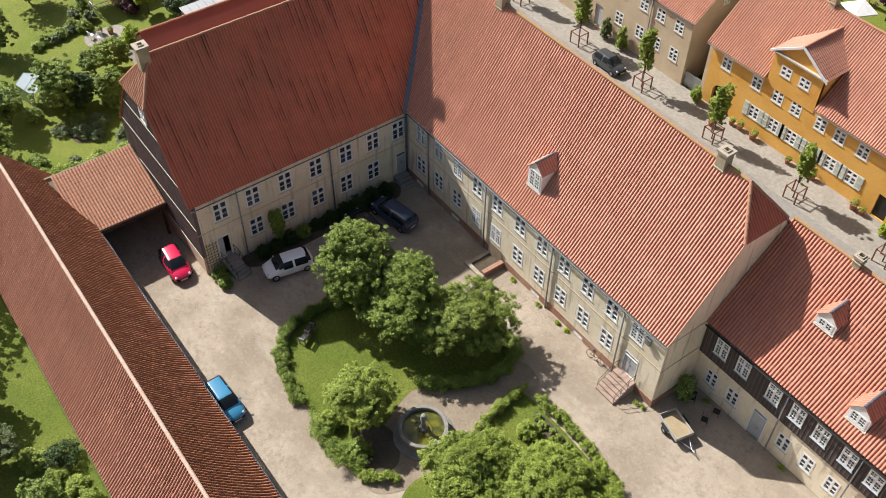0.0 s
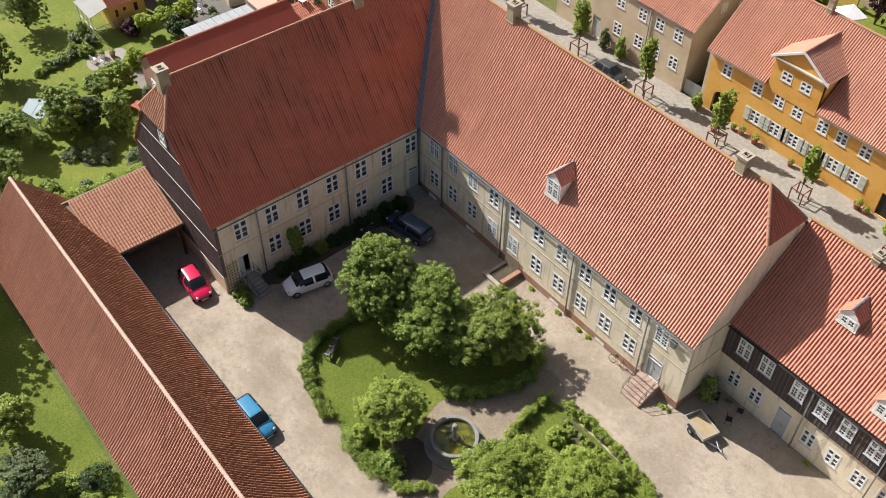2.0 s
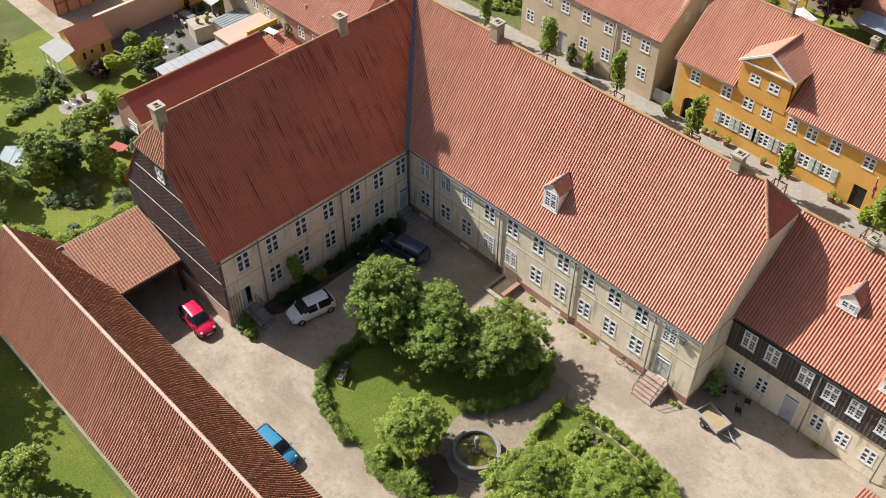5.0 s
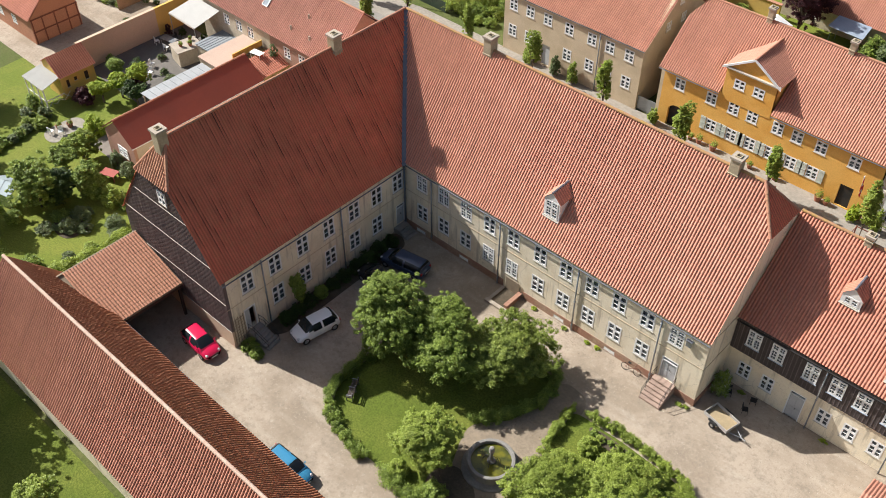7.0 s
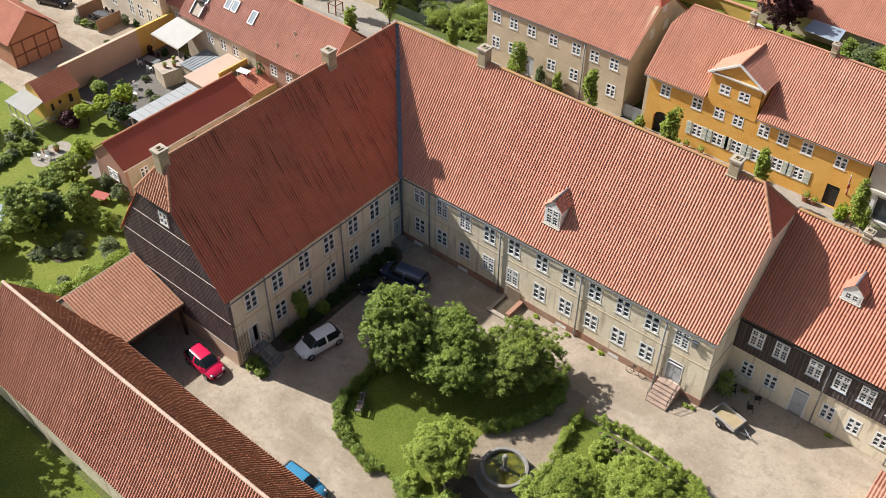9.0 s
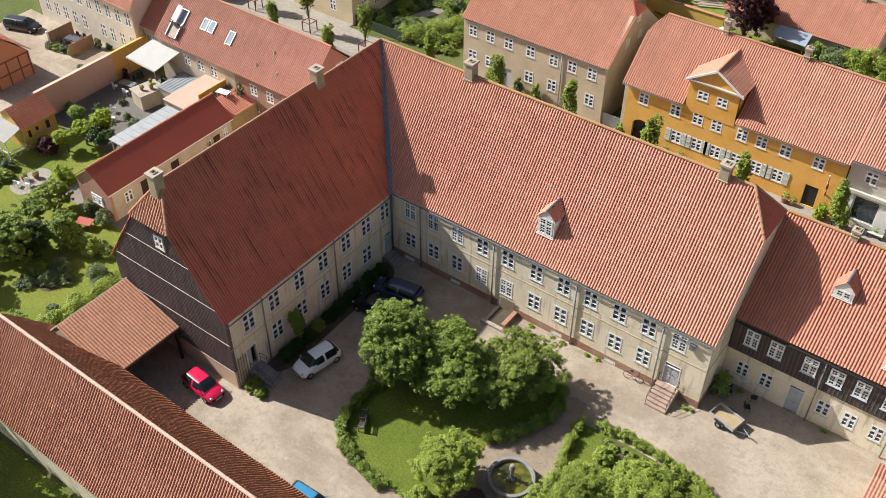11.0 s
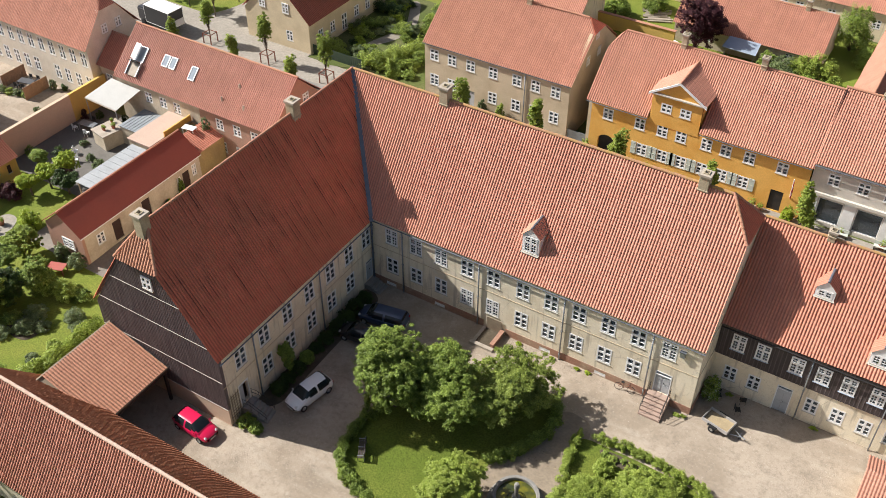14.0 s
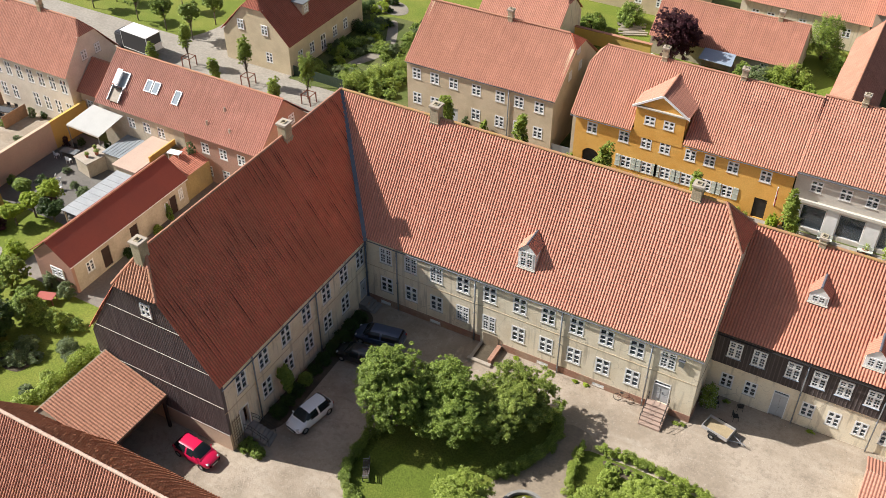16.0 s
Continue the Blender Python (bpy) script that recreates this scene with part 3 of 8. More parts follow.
def leaf_mesh(name, centres, radii, count, size, rng, flat=0.5):
    """Many small leaves round the clump centres, thickest at their skin."""
    k = rng.integers(0, len(centres), count)
    d = rng.normal(size=(count, 3))
    d /= np.linalg.norm(d, axis=1)[:, None]
    reach = 0.25 + 0.95 * rng.random(count) ** 0.7
    reach *= np.where(rng.random(count) < 0.08, rng.uniform(1.0, 1.35, count), 1.0)
    r = radii[k] * reach[:, None]
    p = centres[k] + d * r
    out = p - centres.mean(0)
    out /= np.linalg.norm(out, axis=1)[:, None] + 1e-6
    nrm = d * 0.2 + out * 0.2 + rng.normal(size=(count, 3)) * 0.42 + np.array((0, 0, flat + 0.45))
    nrm /= np.linalg.norm(nrm, axis=1)[:, None]
    t = np.cross(nrm, rng.normal(size=(count, 3)))
    t /= np.linalg.norm(t, axis=1)[:, None] + 1e-9
    b = np.cross(nrm, t)
    s = size * (0.6 + 0.8 * rng.random(count))[:, None]
    q = np.stack([p - t * s * 0.8, p + b * s * 0.75 + nrm * s * 0.12, p + t * s * 0.8 - b * s * 0.2], 1).reshape(-1, 3)
    f = np.arange(count * 3).reshape(-1, 3)
    me = bpy.data.meshes.new(name)
    me.from_pydata(q.tolist(), [], f.tolist())
    return me


def tree_thing(name, at, height, spread, leaf, label, category="tree", seed=1, stem=0.3, leaves=9000, size=0.17, clumps=60, squash=0.8, trunk_r=0.16, lean=(0, 0), group=""):
    """A tree: tapered trunk, limbs into the crown, and a crown of many leaves in uneven clumps."""
    rng = np.random.default_rng(seed)
    fine = leaves > 10500
    clumps, leaves, size = int(clumps * (20 if fine else 10)), int(leaves * (8.0 if fine else 4.0)), size * (0.46 if fine else 0.60)
    root = thing(name, at, 0, label, category, group)
    top = height * stem
    cz = top + (height - top) * 0.5
    rz = (height - top) * 0.5
    lobes = 12 + int(spread * 4)
    ld = rng.normal(size=(lobes, 3))
    ld[:, 2] = ld[:, 2] * 0.85 + 0.2
    ld /= np.linalg.norm(ld, axis=1)[:, None]
    lc = ld * rng.uniform(0.26, 0.68, lobes)[:, None]
    lr = rng.uniform(0.28, 0.48, lobes)
    k = rng.integers(0, lobes, clumps)
    pts = rng.normal(size=(clumps, 3))
    pts[:, 2] = pts[:, 2] * 0.9 + 0.2
    pts /= np.linalg.norm(pts, axis=1)[:, None]
    pts = lc[k] + pts * (lr[k] * rng.uniform(0.35, 1.0, clumps) ** 0.5)[:, None]
    spray = rng.random(clumps) < 0.16
    pts[spray] *= rng.uniform(1.0, 1.05, int(spray.sum()))[:, None]
    c = pts * np.array((spread, spread, rz * squash * 1.2)) + np.array((lean[0], lean[1], cz))
    rad = np.where(spray, rng.uniform(0.08, 0.16, clumps), rng.uniform(0.10, 0.27, clumps))[:, None] * (0.55 + 0.15 * spread) * np.array((1, 1, 0.65))
    bm = bmesh.new()
    tube(bm, (0, 0, -0.2), (lean[0] * 0.3, lean[1] * 0.3, top), trunk_r, trunk_r * 0.75, 9)
    tube(bm, (lean[0] * 0.3, lean[1] * 0.3, top), (lean[0] * 0.8, lean[1] * 0.8, cz + rz * 0.3), trunk_r * 0.75, trunk_r * 0.2, 7)
    for i in range(0, clumps, max(8, clumps // 26)):
        q = Vector(c[i])
        s = Vector((lean[0] * 0.4, lean[1] * 0.4, top * rng.uniform(0.75, 1.0) + (cz - top) * 0.4 * rng.random()))
        mid = s.lerp(q, 0.55) + Vector((0, 0, 0.12 * spread))
        tube(bm, s, mid, trunk_r * 0.4, trunk_r * 0.22, 6)
        tube(bm, mid, q, trunk_r * 0.22, trunk_r * 0.06, 5)
    part("trunk", bm, BARK, root, at=Matrix.Identity(4), smooth=True)
    link("crown", leaf_mesh("crown", c, rad, leaves, size, rng), leaf, root, at=Matrix.Identity(4))
    return root


def bush_thing(name, at, rx, ry, h, leaf, label, category="bush", seed=1, leaves=2500, size=0.10, clumps=26, flowers=0, group="", turn=0.0):
    rng = np.random.default_rng(seed)
    clumps, leaves, size = int(clumps * 3.5), int(leaves * 2.2), size * 0.80
    root = thing(name, at, turn, label, category, group)
    pts = rng.normal(size=(clumps, 3))
    pts[:, 2] = abs(pts[:, 2])
    pts /= np.linalg.norm(pts, axis=1)[:, None]
    pts *= (0.25 + 0.62 * rng.random(clumps) ** 0.5)[:, None]
    c = pts * np.array((rx, ry, h)) + np.array((0, 0, h * 0.14))
    rad = rng.uniform(0.08, 0.24, clumps)[:, None] * np.array((rx, ry, h * 0.55))
    bm = bmesh.new()
    for i in range(0, clumps, 3):
        tube(bm, (0, 0, -0.1), c[i], 0.035, 0.01, 5)
    part("stem", bm, BARK, root, at=Matrix.Identity(4))
    link("foliage", leaf_mesh("foliage", c, rad, leaves, size, rng), leaf, root, at=Matrix.Identity(4))
    if flowers:
        link("blossom", leaf_mesh("blossom", c, rad * 1.08, flowers, size * 0.8, rng), FLOWER, root, "white blossom", at=Matrix.Identity(4))
    return root


# ---- ground ----
def sheet(name, x0, x1, y0, y1, material, lift, label, step=1.5, inside=None, category=""):
    """A piece of ground that follows the fall of the land."""
    nx, ny = max(1, round((x1 - x0) / step)), max(1, round((y1 - y0) / step))
    xs, ys = np.linspace(x0, x1, nx + 1), np.linspace(y0, y1, ny + 1)
    if name == "ground":
        xs = np.concatenate([np.linspace(x0, -70, 20), np.arange(-69, 70, 1.5), np.linspace(70, x1, 20)])
        ys = np.concatenate([np.linspace(y0, -40, 20), np.arange(-39, 16, 1.5), np.linspace(16.5, y1, 24)])
        nx, ny = len(xs) - 1, len(ys) - 1
    verts = [(x, y, gz(x, y) + lift) for y in ys for x in xs]
    faces = []
    for j in range(ny):
        for i in range(nx):
            if inside is None or inside((xs[i] + xs[i + 1]) / 2, (ys[j] + ys[j + 1]) / 2):
                a = j * (nx + 1) + i
                faces.append((a, a + 1, a + nx + 2, a + nx + 1))
    me = bpy.data.meshes.new(name)
    me.from_pydata(verts, [], faces)
    ob = link(name, me, material, None)
    return tagged(ob, label, category or "ground", kind="structure")


def bed(name, centre, ring, material, lift, label, rings=7, category="lawn"):
    """A patch with a curved outline round a centre."""
    n = 72
    pts = []
    closed = [Vector((*p, 0)) for p in ring]
    m = len(closed)
    for k in range(n):
        t = k / n * m
        i, f = int(t), t - int(t)
        p0, p1, p2, p3 = (closed[(i + d) % m] for d in (-1, 0, 1, 2))
        pts.append(0.5 * ((2 * p1) + (p2 - p0) * f + (2 * p0 - 5 * p1 + 4 * p2 - p3) * f * f + (3 * p1 - p0 - 3 * p2 + p3) * f ** 3))
    c = Vector((*centre, 0))
    verts = [(c.x, c.y, gz(c.x, c.y) + lift)]
    for r in range(1, rings + 1):
        for p in pts:
            q = c.lerp(p, r / rings)
            verts.append((q.x, q.y, gz(q.x, q.y) + lift))
    faces = [(0, 1 + k, 1 + (k + 1) % n) for k in range(n)]
    for r in range(rings - 1):
        a, b = 1 + r * n, 1 + (r + 1) * n
        faces += [(a + k, b + k, b + (k + 1) % n, a + (k + 1) % n) for k in range(n)]
    me = bpy.data.meshes.new(name)
    me.from_pydata(verts, [], faces)
    tagged(link(name, me, material, None), label, category, kind="structure")
    return pts


sheet("ground", -420, 480, -420, 480, SCRUB, -0.06, "rough grassy ground running out to the horizon", 12)
sheet("courtyard", -11.5, 62, -26, 12, GRAVEL, 0.0, "sandy gravel courtyard with wheel tracks", 1.5)
sheet("street", -160, 120, 13.2, 28.4, PAVING, 0.0, "pale paved street between the houses", 4, category="street")
sheet("lawn", -60, 62, -80, -33.2, LAWN, 0.0, "mown grass behind the barn", 3, category="lawn")

# ---- the wing with the dark roof ----
RZ = 16.2
wing = thing("manor_wing", (-6, -9, 0), 0, "yellow plastered wing, dark red pantiles, black boarded gable", "house")
A_UP = (-17.04, -14.31, -11.48, -8.71, -5.91, -3.33, -0.85)
A_LO = (-14.41, -11.57, -8.79, -6.06, -3.42)
WW, WH = 1.22, 1.68
WA, ZA1, ZA0 = 1.86, 4.31, 1.2
ops = [(u - WW / 2, u + WW / 2, ZA1, ZA1 + WA) for u in A_UP] + [(u - WW / 2, u + WW / 2, ZA0, ZA0 + WA) for u in A_LO]
ops += [(-17.85, -16.75, 0.45, 2.75), (-1.15, -0.15, 0.5, 2.7)]
wall("wall", wing, "+x", 0.0, -18.9, 0.0, -0.8, 6.75, ops, PLASTER, 0.4)
for u in A_UP:
    window(wing, "+x", 0.0, u, ZA1, WW, WA)
for u in A_LO:
    window(wing, "+x", 0.0, u, ZA0, WW, WA)
wall("wall", wing, "-x", -12.3, -18.9, 13.2, -0.8, 6.75, [], PLASTER, 0.4)
# boarded gable with its half hip
HIPZ = 13.4
sl = (RZ - 6.8) / 6.5
gx = (RZ - HIPZ) / sl
ring = [(-12.3, -19.2, 6.75), (-12.3, -19.2, 1.3), (0, -19.2, 1.3), (0, -19.2, 6.75), (-6.1 + gx, -19.2, HIPZ - 0.1), (-6.1 - gx, -19.2, HIPZ - 0.1)]
slab("gable_backing", wing, ring, (0, 0.3, 0), surface("worn_brown_boards", (0.150, 0.118, 0.118), (0.22, 0.178, 0.175), 0.8, 0.8, 0.3, 10, 0.8, 0.3, 0.02, 0.0, (6, 6, 0.5)))
wall("gable_plinth", wing, "-y", -19.2, -12.3, 0.0, -0.8, 1.3, [], PLASTER_P, 0.3, "peach plastered foot of the gable")


def gable_top(x):
    return min(HIPZ - 0.15, 6.8 + max(0.0, min(x + 12.7, 0.4 - x)) * sl - 0.15) if -12.2 <= x <= 0 else 6.5


x = -12.25
while x < -0.05:
    part("board", boxes((x, x + 0.07, -19.218, -19.2, 1.32, max(1.6, gable_top(x + 0.03)))), BOARDS_G, wing)
    x += 0.18
for z in (1.3, 4.35, 7.6, 10.6):
    half = 6.15 if z < 6.8 else (RZ - z) / sl - 0.25
    part("drip_board", boxes((-6.1 - half if z > 6.8 else -12.3, -6.1 + half if z > 6.8 else 0.0, -19.25, -19.2, z - 0.012, z + 0.014)), SILL, wing, "narrow pale painted drip board")
window(wing, "-y", -19.27, -5.6, 11.2, 0.95, 1.15, 0.5, 0, recess=-0.02)
# roof
up_a = Vector((-6.4, 0, RZ - 6.85))
len_a = up_a.length
fh = (HIPZ - 6.8) / (RZ - 6.8)
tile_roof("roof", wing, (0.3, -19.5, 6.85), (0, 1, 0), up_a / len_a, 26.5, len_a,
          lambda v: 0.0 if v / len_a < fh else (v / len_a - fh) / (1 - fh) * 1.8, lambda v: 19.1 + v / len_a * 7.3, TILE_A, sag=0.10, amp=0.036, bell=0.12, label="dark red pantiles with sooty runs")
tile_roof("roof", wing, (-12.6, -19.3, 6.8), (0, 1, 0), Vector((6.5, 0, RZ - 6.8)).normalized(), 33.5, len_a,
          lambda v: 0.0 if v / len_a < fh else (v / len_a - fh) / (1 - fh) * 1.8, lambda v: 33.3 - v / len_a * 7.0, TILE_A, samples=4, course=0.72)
hip_up = Vector((0, 1.8, RZ - HIPZ))
tile_roof("half_hip", wing, (-6.1 - gx, -19.55, HIPZ - 0.1), (1, 0, 0), hip_up.normalized(), 2 * gx, hip_up.length,
          lambda v: gx * v / hip_up.length, lambda v: 2 * gx - gx * v / hip_up.length, TILE_G, pitch=0.25, label="small half hip of pantiles")
ridge_run(wing, (-6.1, -17.7, RZ + 0.05), (-6.1, 6.9, RZ + 0.05), RIDGE)
ridge_run(wing, (-6.1 + gx + 0.1, -19.5, HIPZ), (-6.1, -17.6, RZ + 0.1), RIDGE)
ridge_run(wing, (-6.1 - gx - 0.1, -19.5, HIPZ), (-6.1, -17.6, RZ + 0.1), RIDGE)
chimney(wing, -6.1, -18.0, 13.9, 17.4, 0.8, 0.82)
chimney(wing, -6.1, -1.3, 14.9, 17.6, 0.82, 0.85)
gutter(wing, (0.40, -19.4, 6.72), (0.40, -0.5, 6.72), 0.055, LEAD)
for y in (-15.6, -7.4):
    downpipe(wing, 0.12, y, -0.3, 6.65)
part("string_course", boxes((0.0, 0.025, -19.2, 0.0, 3.72, 3.78)), PLASTER_N, wing)

# ---- the long wing ----
wing2 = thing("manor_wing", (12, 6, 0), 0, "long two-storey yellow plastered wing with orange-red pantiles and a half-hipped gable", "house")
B_UP = (2.1, 4.57, 7.05, 9.58, 12.06, 14.75, 17.25, 19.68, 22.16, 24.63, 27.1)
B_CEL = (1.92, 6.94, 17.1, 22.05)
ops = [(u - WW / 2, u + WW / 2, 4.86, 4.86 + WH) for u in B_UP] + [(u - WW / 2, u + WW / 2, 1.65, 1.65 + WH) for u in B_UP[:-1]]
ops += [(u - 0.5, u + 0.5, 0.12, 0.45) for u in B_CEL] + [(26.4, 27.75, 1.0, 3.25)]
wall("wall", wing2, "-y", 0.0, 0.0, 29.2, -0.7, 7.0, ops, PLASTER, 0.4)
for i, u in enumerate(B_UP):
    window(wing2, "-y", 0.0, u, 4.86, WW, WH, bars=2 if i in (0, 1, 2, 10) else 1)
    if i < 10:
        window(wing2, "-y", 0.0, u, 1.65, WW, WH, bars=2 if i in (3, 4) else 1, curtain=i in (5, 6, 7, 8, 9))
for u in B_CEL:
    window(wing2, "-y", 0.0, u, 0.12, 1.0, 0.33, 0, 0, name="cellar_window")
RY, RZB = 6.8, 16.2
slb = (RZB - 7.0) / (RY + 0.2)
HZB = 13.7
gy = (RZB - HZB) / slb
ring = [(29.6, 0, 6.85), (29.6, 0, -0.7), (29.6, 13.6, -0.7), (29.6, 13.6, 6.85), (29.6, RY + gy, HZB - 0.1), (29.6, RY - gy, HZB - 0.1)]
slab("gable", wing2, ring, (-0.4, 0, 0), PLASTER)
wall("wall", wing2, "+y", 13.6, -12.3, 29.2, -0.7, 6.85, [], PLASTER, 0.4)
len_b = Vector((0, RY + 0.2, RZB - 7.0)).length
fhb = (HZB - 7.0) / (RZB - 7.0)
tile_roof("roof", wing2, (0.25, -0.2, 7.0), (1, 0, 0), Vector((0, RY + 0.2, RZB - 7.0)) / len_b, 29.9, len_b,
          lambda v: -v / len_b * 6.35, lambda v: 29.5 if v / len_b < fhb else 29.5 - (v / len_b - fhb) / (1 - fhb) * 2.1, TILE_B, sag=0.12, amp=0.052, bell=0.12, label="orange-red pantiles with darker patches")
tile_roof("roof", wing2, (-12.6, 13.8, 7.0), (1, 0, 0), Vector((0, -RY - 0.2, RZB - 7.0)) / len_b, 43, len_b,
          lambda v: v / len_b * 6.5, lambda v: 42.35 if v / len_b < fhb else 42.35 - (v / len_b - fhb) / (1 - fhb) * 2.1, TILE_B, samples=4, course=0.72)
hip_b = Vector((-2.1, 0, RZB - HZB))
# TILE_A here puts the shade of this east end into the tile colour
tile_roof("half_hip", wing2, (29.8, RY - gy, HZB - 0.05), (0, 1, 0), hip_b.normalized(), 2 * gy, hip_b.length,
          lambda v: gy * v / hip_b.length, lambda v: 2 * gy - gy * v / hip_b.length, TILE_A, label="half hip of pantiles in a shaded tone")
ridge_run(wing2, (-6.1, RY, RZB + 0.05), (27.65, RY, RZB + 0.05), RIDGE_YEL)
ridge_run(wing2, (29.75, RY - gy - 0.1, HZB), (27.65, RY, RZB + 0.1), RIDGE)
ridge_run(wing2, (29.75, RY + gy + 0.1, HZB), (27.65, RY, RZB + 0.1), RIDGE)
chimney(wing2, 3.3, RY, 14.9, 17.7, 0.78, 0.85)
chimney(wing2, 25.4, RY, 14.9, 17.5, 0.75, 0.75)
gutter(wing2, (0.4, -0.26, 6.95), (29.75, -0.26, 6.95), 0.05, LEAD)
for x in (3.25, 10.75, 18.45, 25.8):
    downpipe(wing2, x, -0.12, -0.2, 6.7, 0.065)
part("string_course", boxes((0.0, 29.6, -0.025, 0.0, 4.12, 4.18)), PLASTER_N, wing2)
for z in (4.0, 6.9):
    part("string_course", boxes((29.6, 29.63, 0.0, 3.85 if z < 5 else 6.8, z, z + 0.05)), CHIMNEY, wing2, "thin weathered ledge across the gable")
downpipe(wing2, 0.16, -0.16, -0.3, 6.75, 0.085, LEAD)
ops = [(u - 0.5, u + 0.5, 0.12, 0.45) for u in B_CEL]
wall("plinth", wing2, "-y", -0.035, 0.0, 11.3, -0.6, 0.72, ops, PLINTH, 0.032, "worn plinth with bare red brick")
wall("plinth", wing2, "-y", -0.035, 13.4, 26.2, -0.6, 0.72, ops, PLINTH, 0.032, "worn plinth with bare red brick")
part("plinth", boxes((27.95, 29.63, -0.035, -0.003, -0.6, 0.72)), PLINTH, wing2)
part("plinth", boxes((29.6, 29.64, 0.0, 3.8, -0.6, 0.65)), PLINTH, wing2)
valley = bmesh.new()
_d = Vector((0.74, 0.67, 0)) * 0.17
_a, _b = Vector((0.40, -0.42, 6.97)), Vector((-6.1, 6.8, RZ + 0.12))
prism(valley, [_a + _d, _a - _d, _b - _d, _b + _d], (0, 0, 0.05))
part("valley_gutter", valley, LEAD, wing2, "blue-grey lead valley")

# ---- the timbered wing ----
BLUE_SILL = surface("pale_blue_sill", (0.42, 0.50, 0.60), (0.34, 0.40, 0.48), 1.5, 0.5, 0.1, 10, 0.6)
wing3 = thing("timber_wing", (45, 8, 0), 0, "two-storey wing, dark boards over yellow plaster, red pantiled roof", "house")
C_LO = (31.15, 33.02, 37.44, 39.36, 41.33, 43.25, 45.2, 47.1)
C_UP = (31.2, 33.05, 35.61, 37.53, 39.37, 41.41, 43.3, 45.2, 47.1)
ops = [(u - 0.5, u + 0.5, 1.15, 2.65) for u in C_LO] + [(34.75, 35.95, 0.0, 2.75)]
wall("wall", wing3, "-y", 3.95, 29.6, 62.0, -0.7, 3.6, ops, PLASTER, 0.35)
ops = [(u - 0.53, u + 0.53, 4.58, 6.2) for u in C_UP]
wall("boarded_wall", wing3, "-y", 3.85, 29.62, 62.0, 3.6, 6.9, ops, BOARDS, 0.3, "dark weathered upright boards")
x = 29.9
while x < 61.8:
    for z0, z1 in (((3.6, 4.5), (6.25, 6.9)) if any(abs(x - u) < 0.68 for u in C_UP) else ((3.6, 6.9),)):
        part("board", boxes((x - 0.035, x + 0.035, 3.825, 3.85, z0, z1)), BOARDS_G, wing3)
    x += 0.30
for u in C_LO:
    window(wing3, "-y", 3.95, u, 1.15, 1.0, 1.5, curtain=u > 36)
for u in C_UP:
    window(wing3, "-y", 3.85, u, 4.58, 1.06, 1.62, bars=2, recess=-0.03, sill_mat=BLUE_SILL)
wall("wall", wing3, "+y", 16.0, 29.6, 62.0, -0.5, 7.0, [], PLASTER, 0.35)
len_c = Vector((0, 6.2, 6.18)).length
tile_roof("roof", wing3, (29.65, 3.5, 6.92), (1, 0, 0), Vector((0, 6.2, 6.18)) / len_c, 32, len_c, lambda v: 0.0, lambda v: 32.0, TILE_C, sag=0.08, bell=0.1, label="brick-red pantiles")
tile_roof("roof", wing3, (29.65, 15.9, 6.92), (1, 0, 0), Vector((0, -6.2, 6.18)) / len_c, 32, len_c, lambda v: 0.0, lambda v: 32.0, TILE_C, samples=4, course=0.72)
slab("gable", wing3, [(62, 3.95, -0.5), (62, 16, -0.5), (62, 16, 6.9), (62, 9.7, 12.9), (62, 3.95, 6.9)], (-0.3, 0, 0), PLASTER)
ridge_run(wing3, (29.7, 9.7, 13.15), (62, 9.7, 13.15), RIDGE_YEL)
chimney(wing3, 34.6, 9.7, 12.4, 14.1, 0.55, 0.55)
gutter(wing3, (29.7, 3.4, 6.85), (62, 3.4, 6.85), material=IRON)
for x in (36.6, 42.2):
    downpipe(wing3, x, 3.74, -0.2, 6.9, 0.05)

# ---- the barn ----
barn = thing("barn", (10, -29, -0.5), 0, "long low barn with weathered pinkish-red pantiles", "barn")
BY, BZ, BE = -29.0, 8.1, 3.0
len_d = Vector((0, 4.1, BZ - BE)).length
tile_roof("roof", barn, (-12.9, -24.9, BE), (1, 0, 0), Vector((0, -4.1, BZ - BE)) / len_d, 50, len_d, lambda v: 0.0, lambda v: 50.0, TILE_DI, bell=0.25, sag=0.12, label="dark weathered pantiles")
tile_roof("roof", barn, (-12.9, -33.1, BE), (1, 0, 0), Vector((0, 4.1, BZ - BE)) / len_d, 50, len_d, lambda v: 0.0, lambda v: 50.0, TILE_D, sag=0.12, label="pinkish-red weathered pantiles")
ridge_run(barn, (-12.9, BY, BZ + 0.05), (37.1, BY, BZ + 0.05), surface("ridge_tile_pale_mortar", (0.58, 0.40, 0.31), (0.66, 0.56, 0.46), 2.2, 0.8, 0.2, 8))
wall("wall", barn, "+y", -25.25, -12.3, 36.5, -1.0, BE, [], PLASTER_N, 0.3)
wall("wall", barn, "-y", -32.75, -12.3, 36.5, -1.0, BE, [], PLASTER, 0.3)
for x in (-12.6, 36.8):
    slab("gable", barn, [(x, -25.25, -1), (x, -25.25, BE), (x, BY, BZ - 0.15), (x, -32.75, BE), (x, -32.75, -1)], (0.3 if x < 0 else -0.3, 0, 0), PLASTER)
gutter(barn, (-5.5, -24.82, BE - 0.05), (37, -24.82, BE - 0.05))

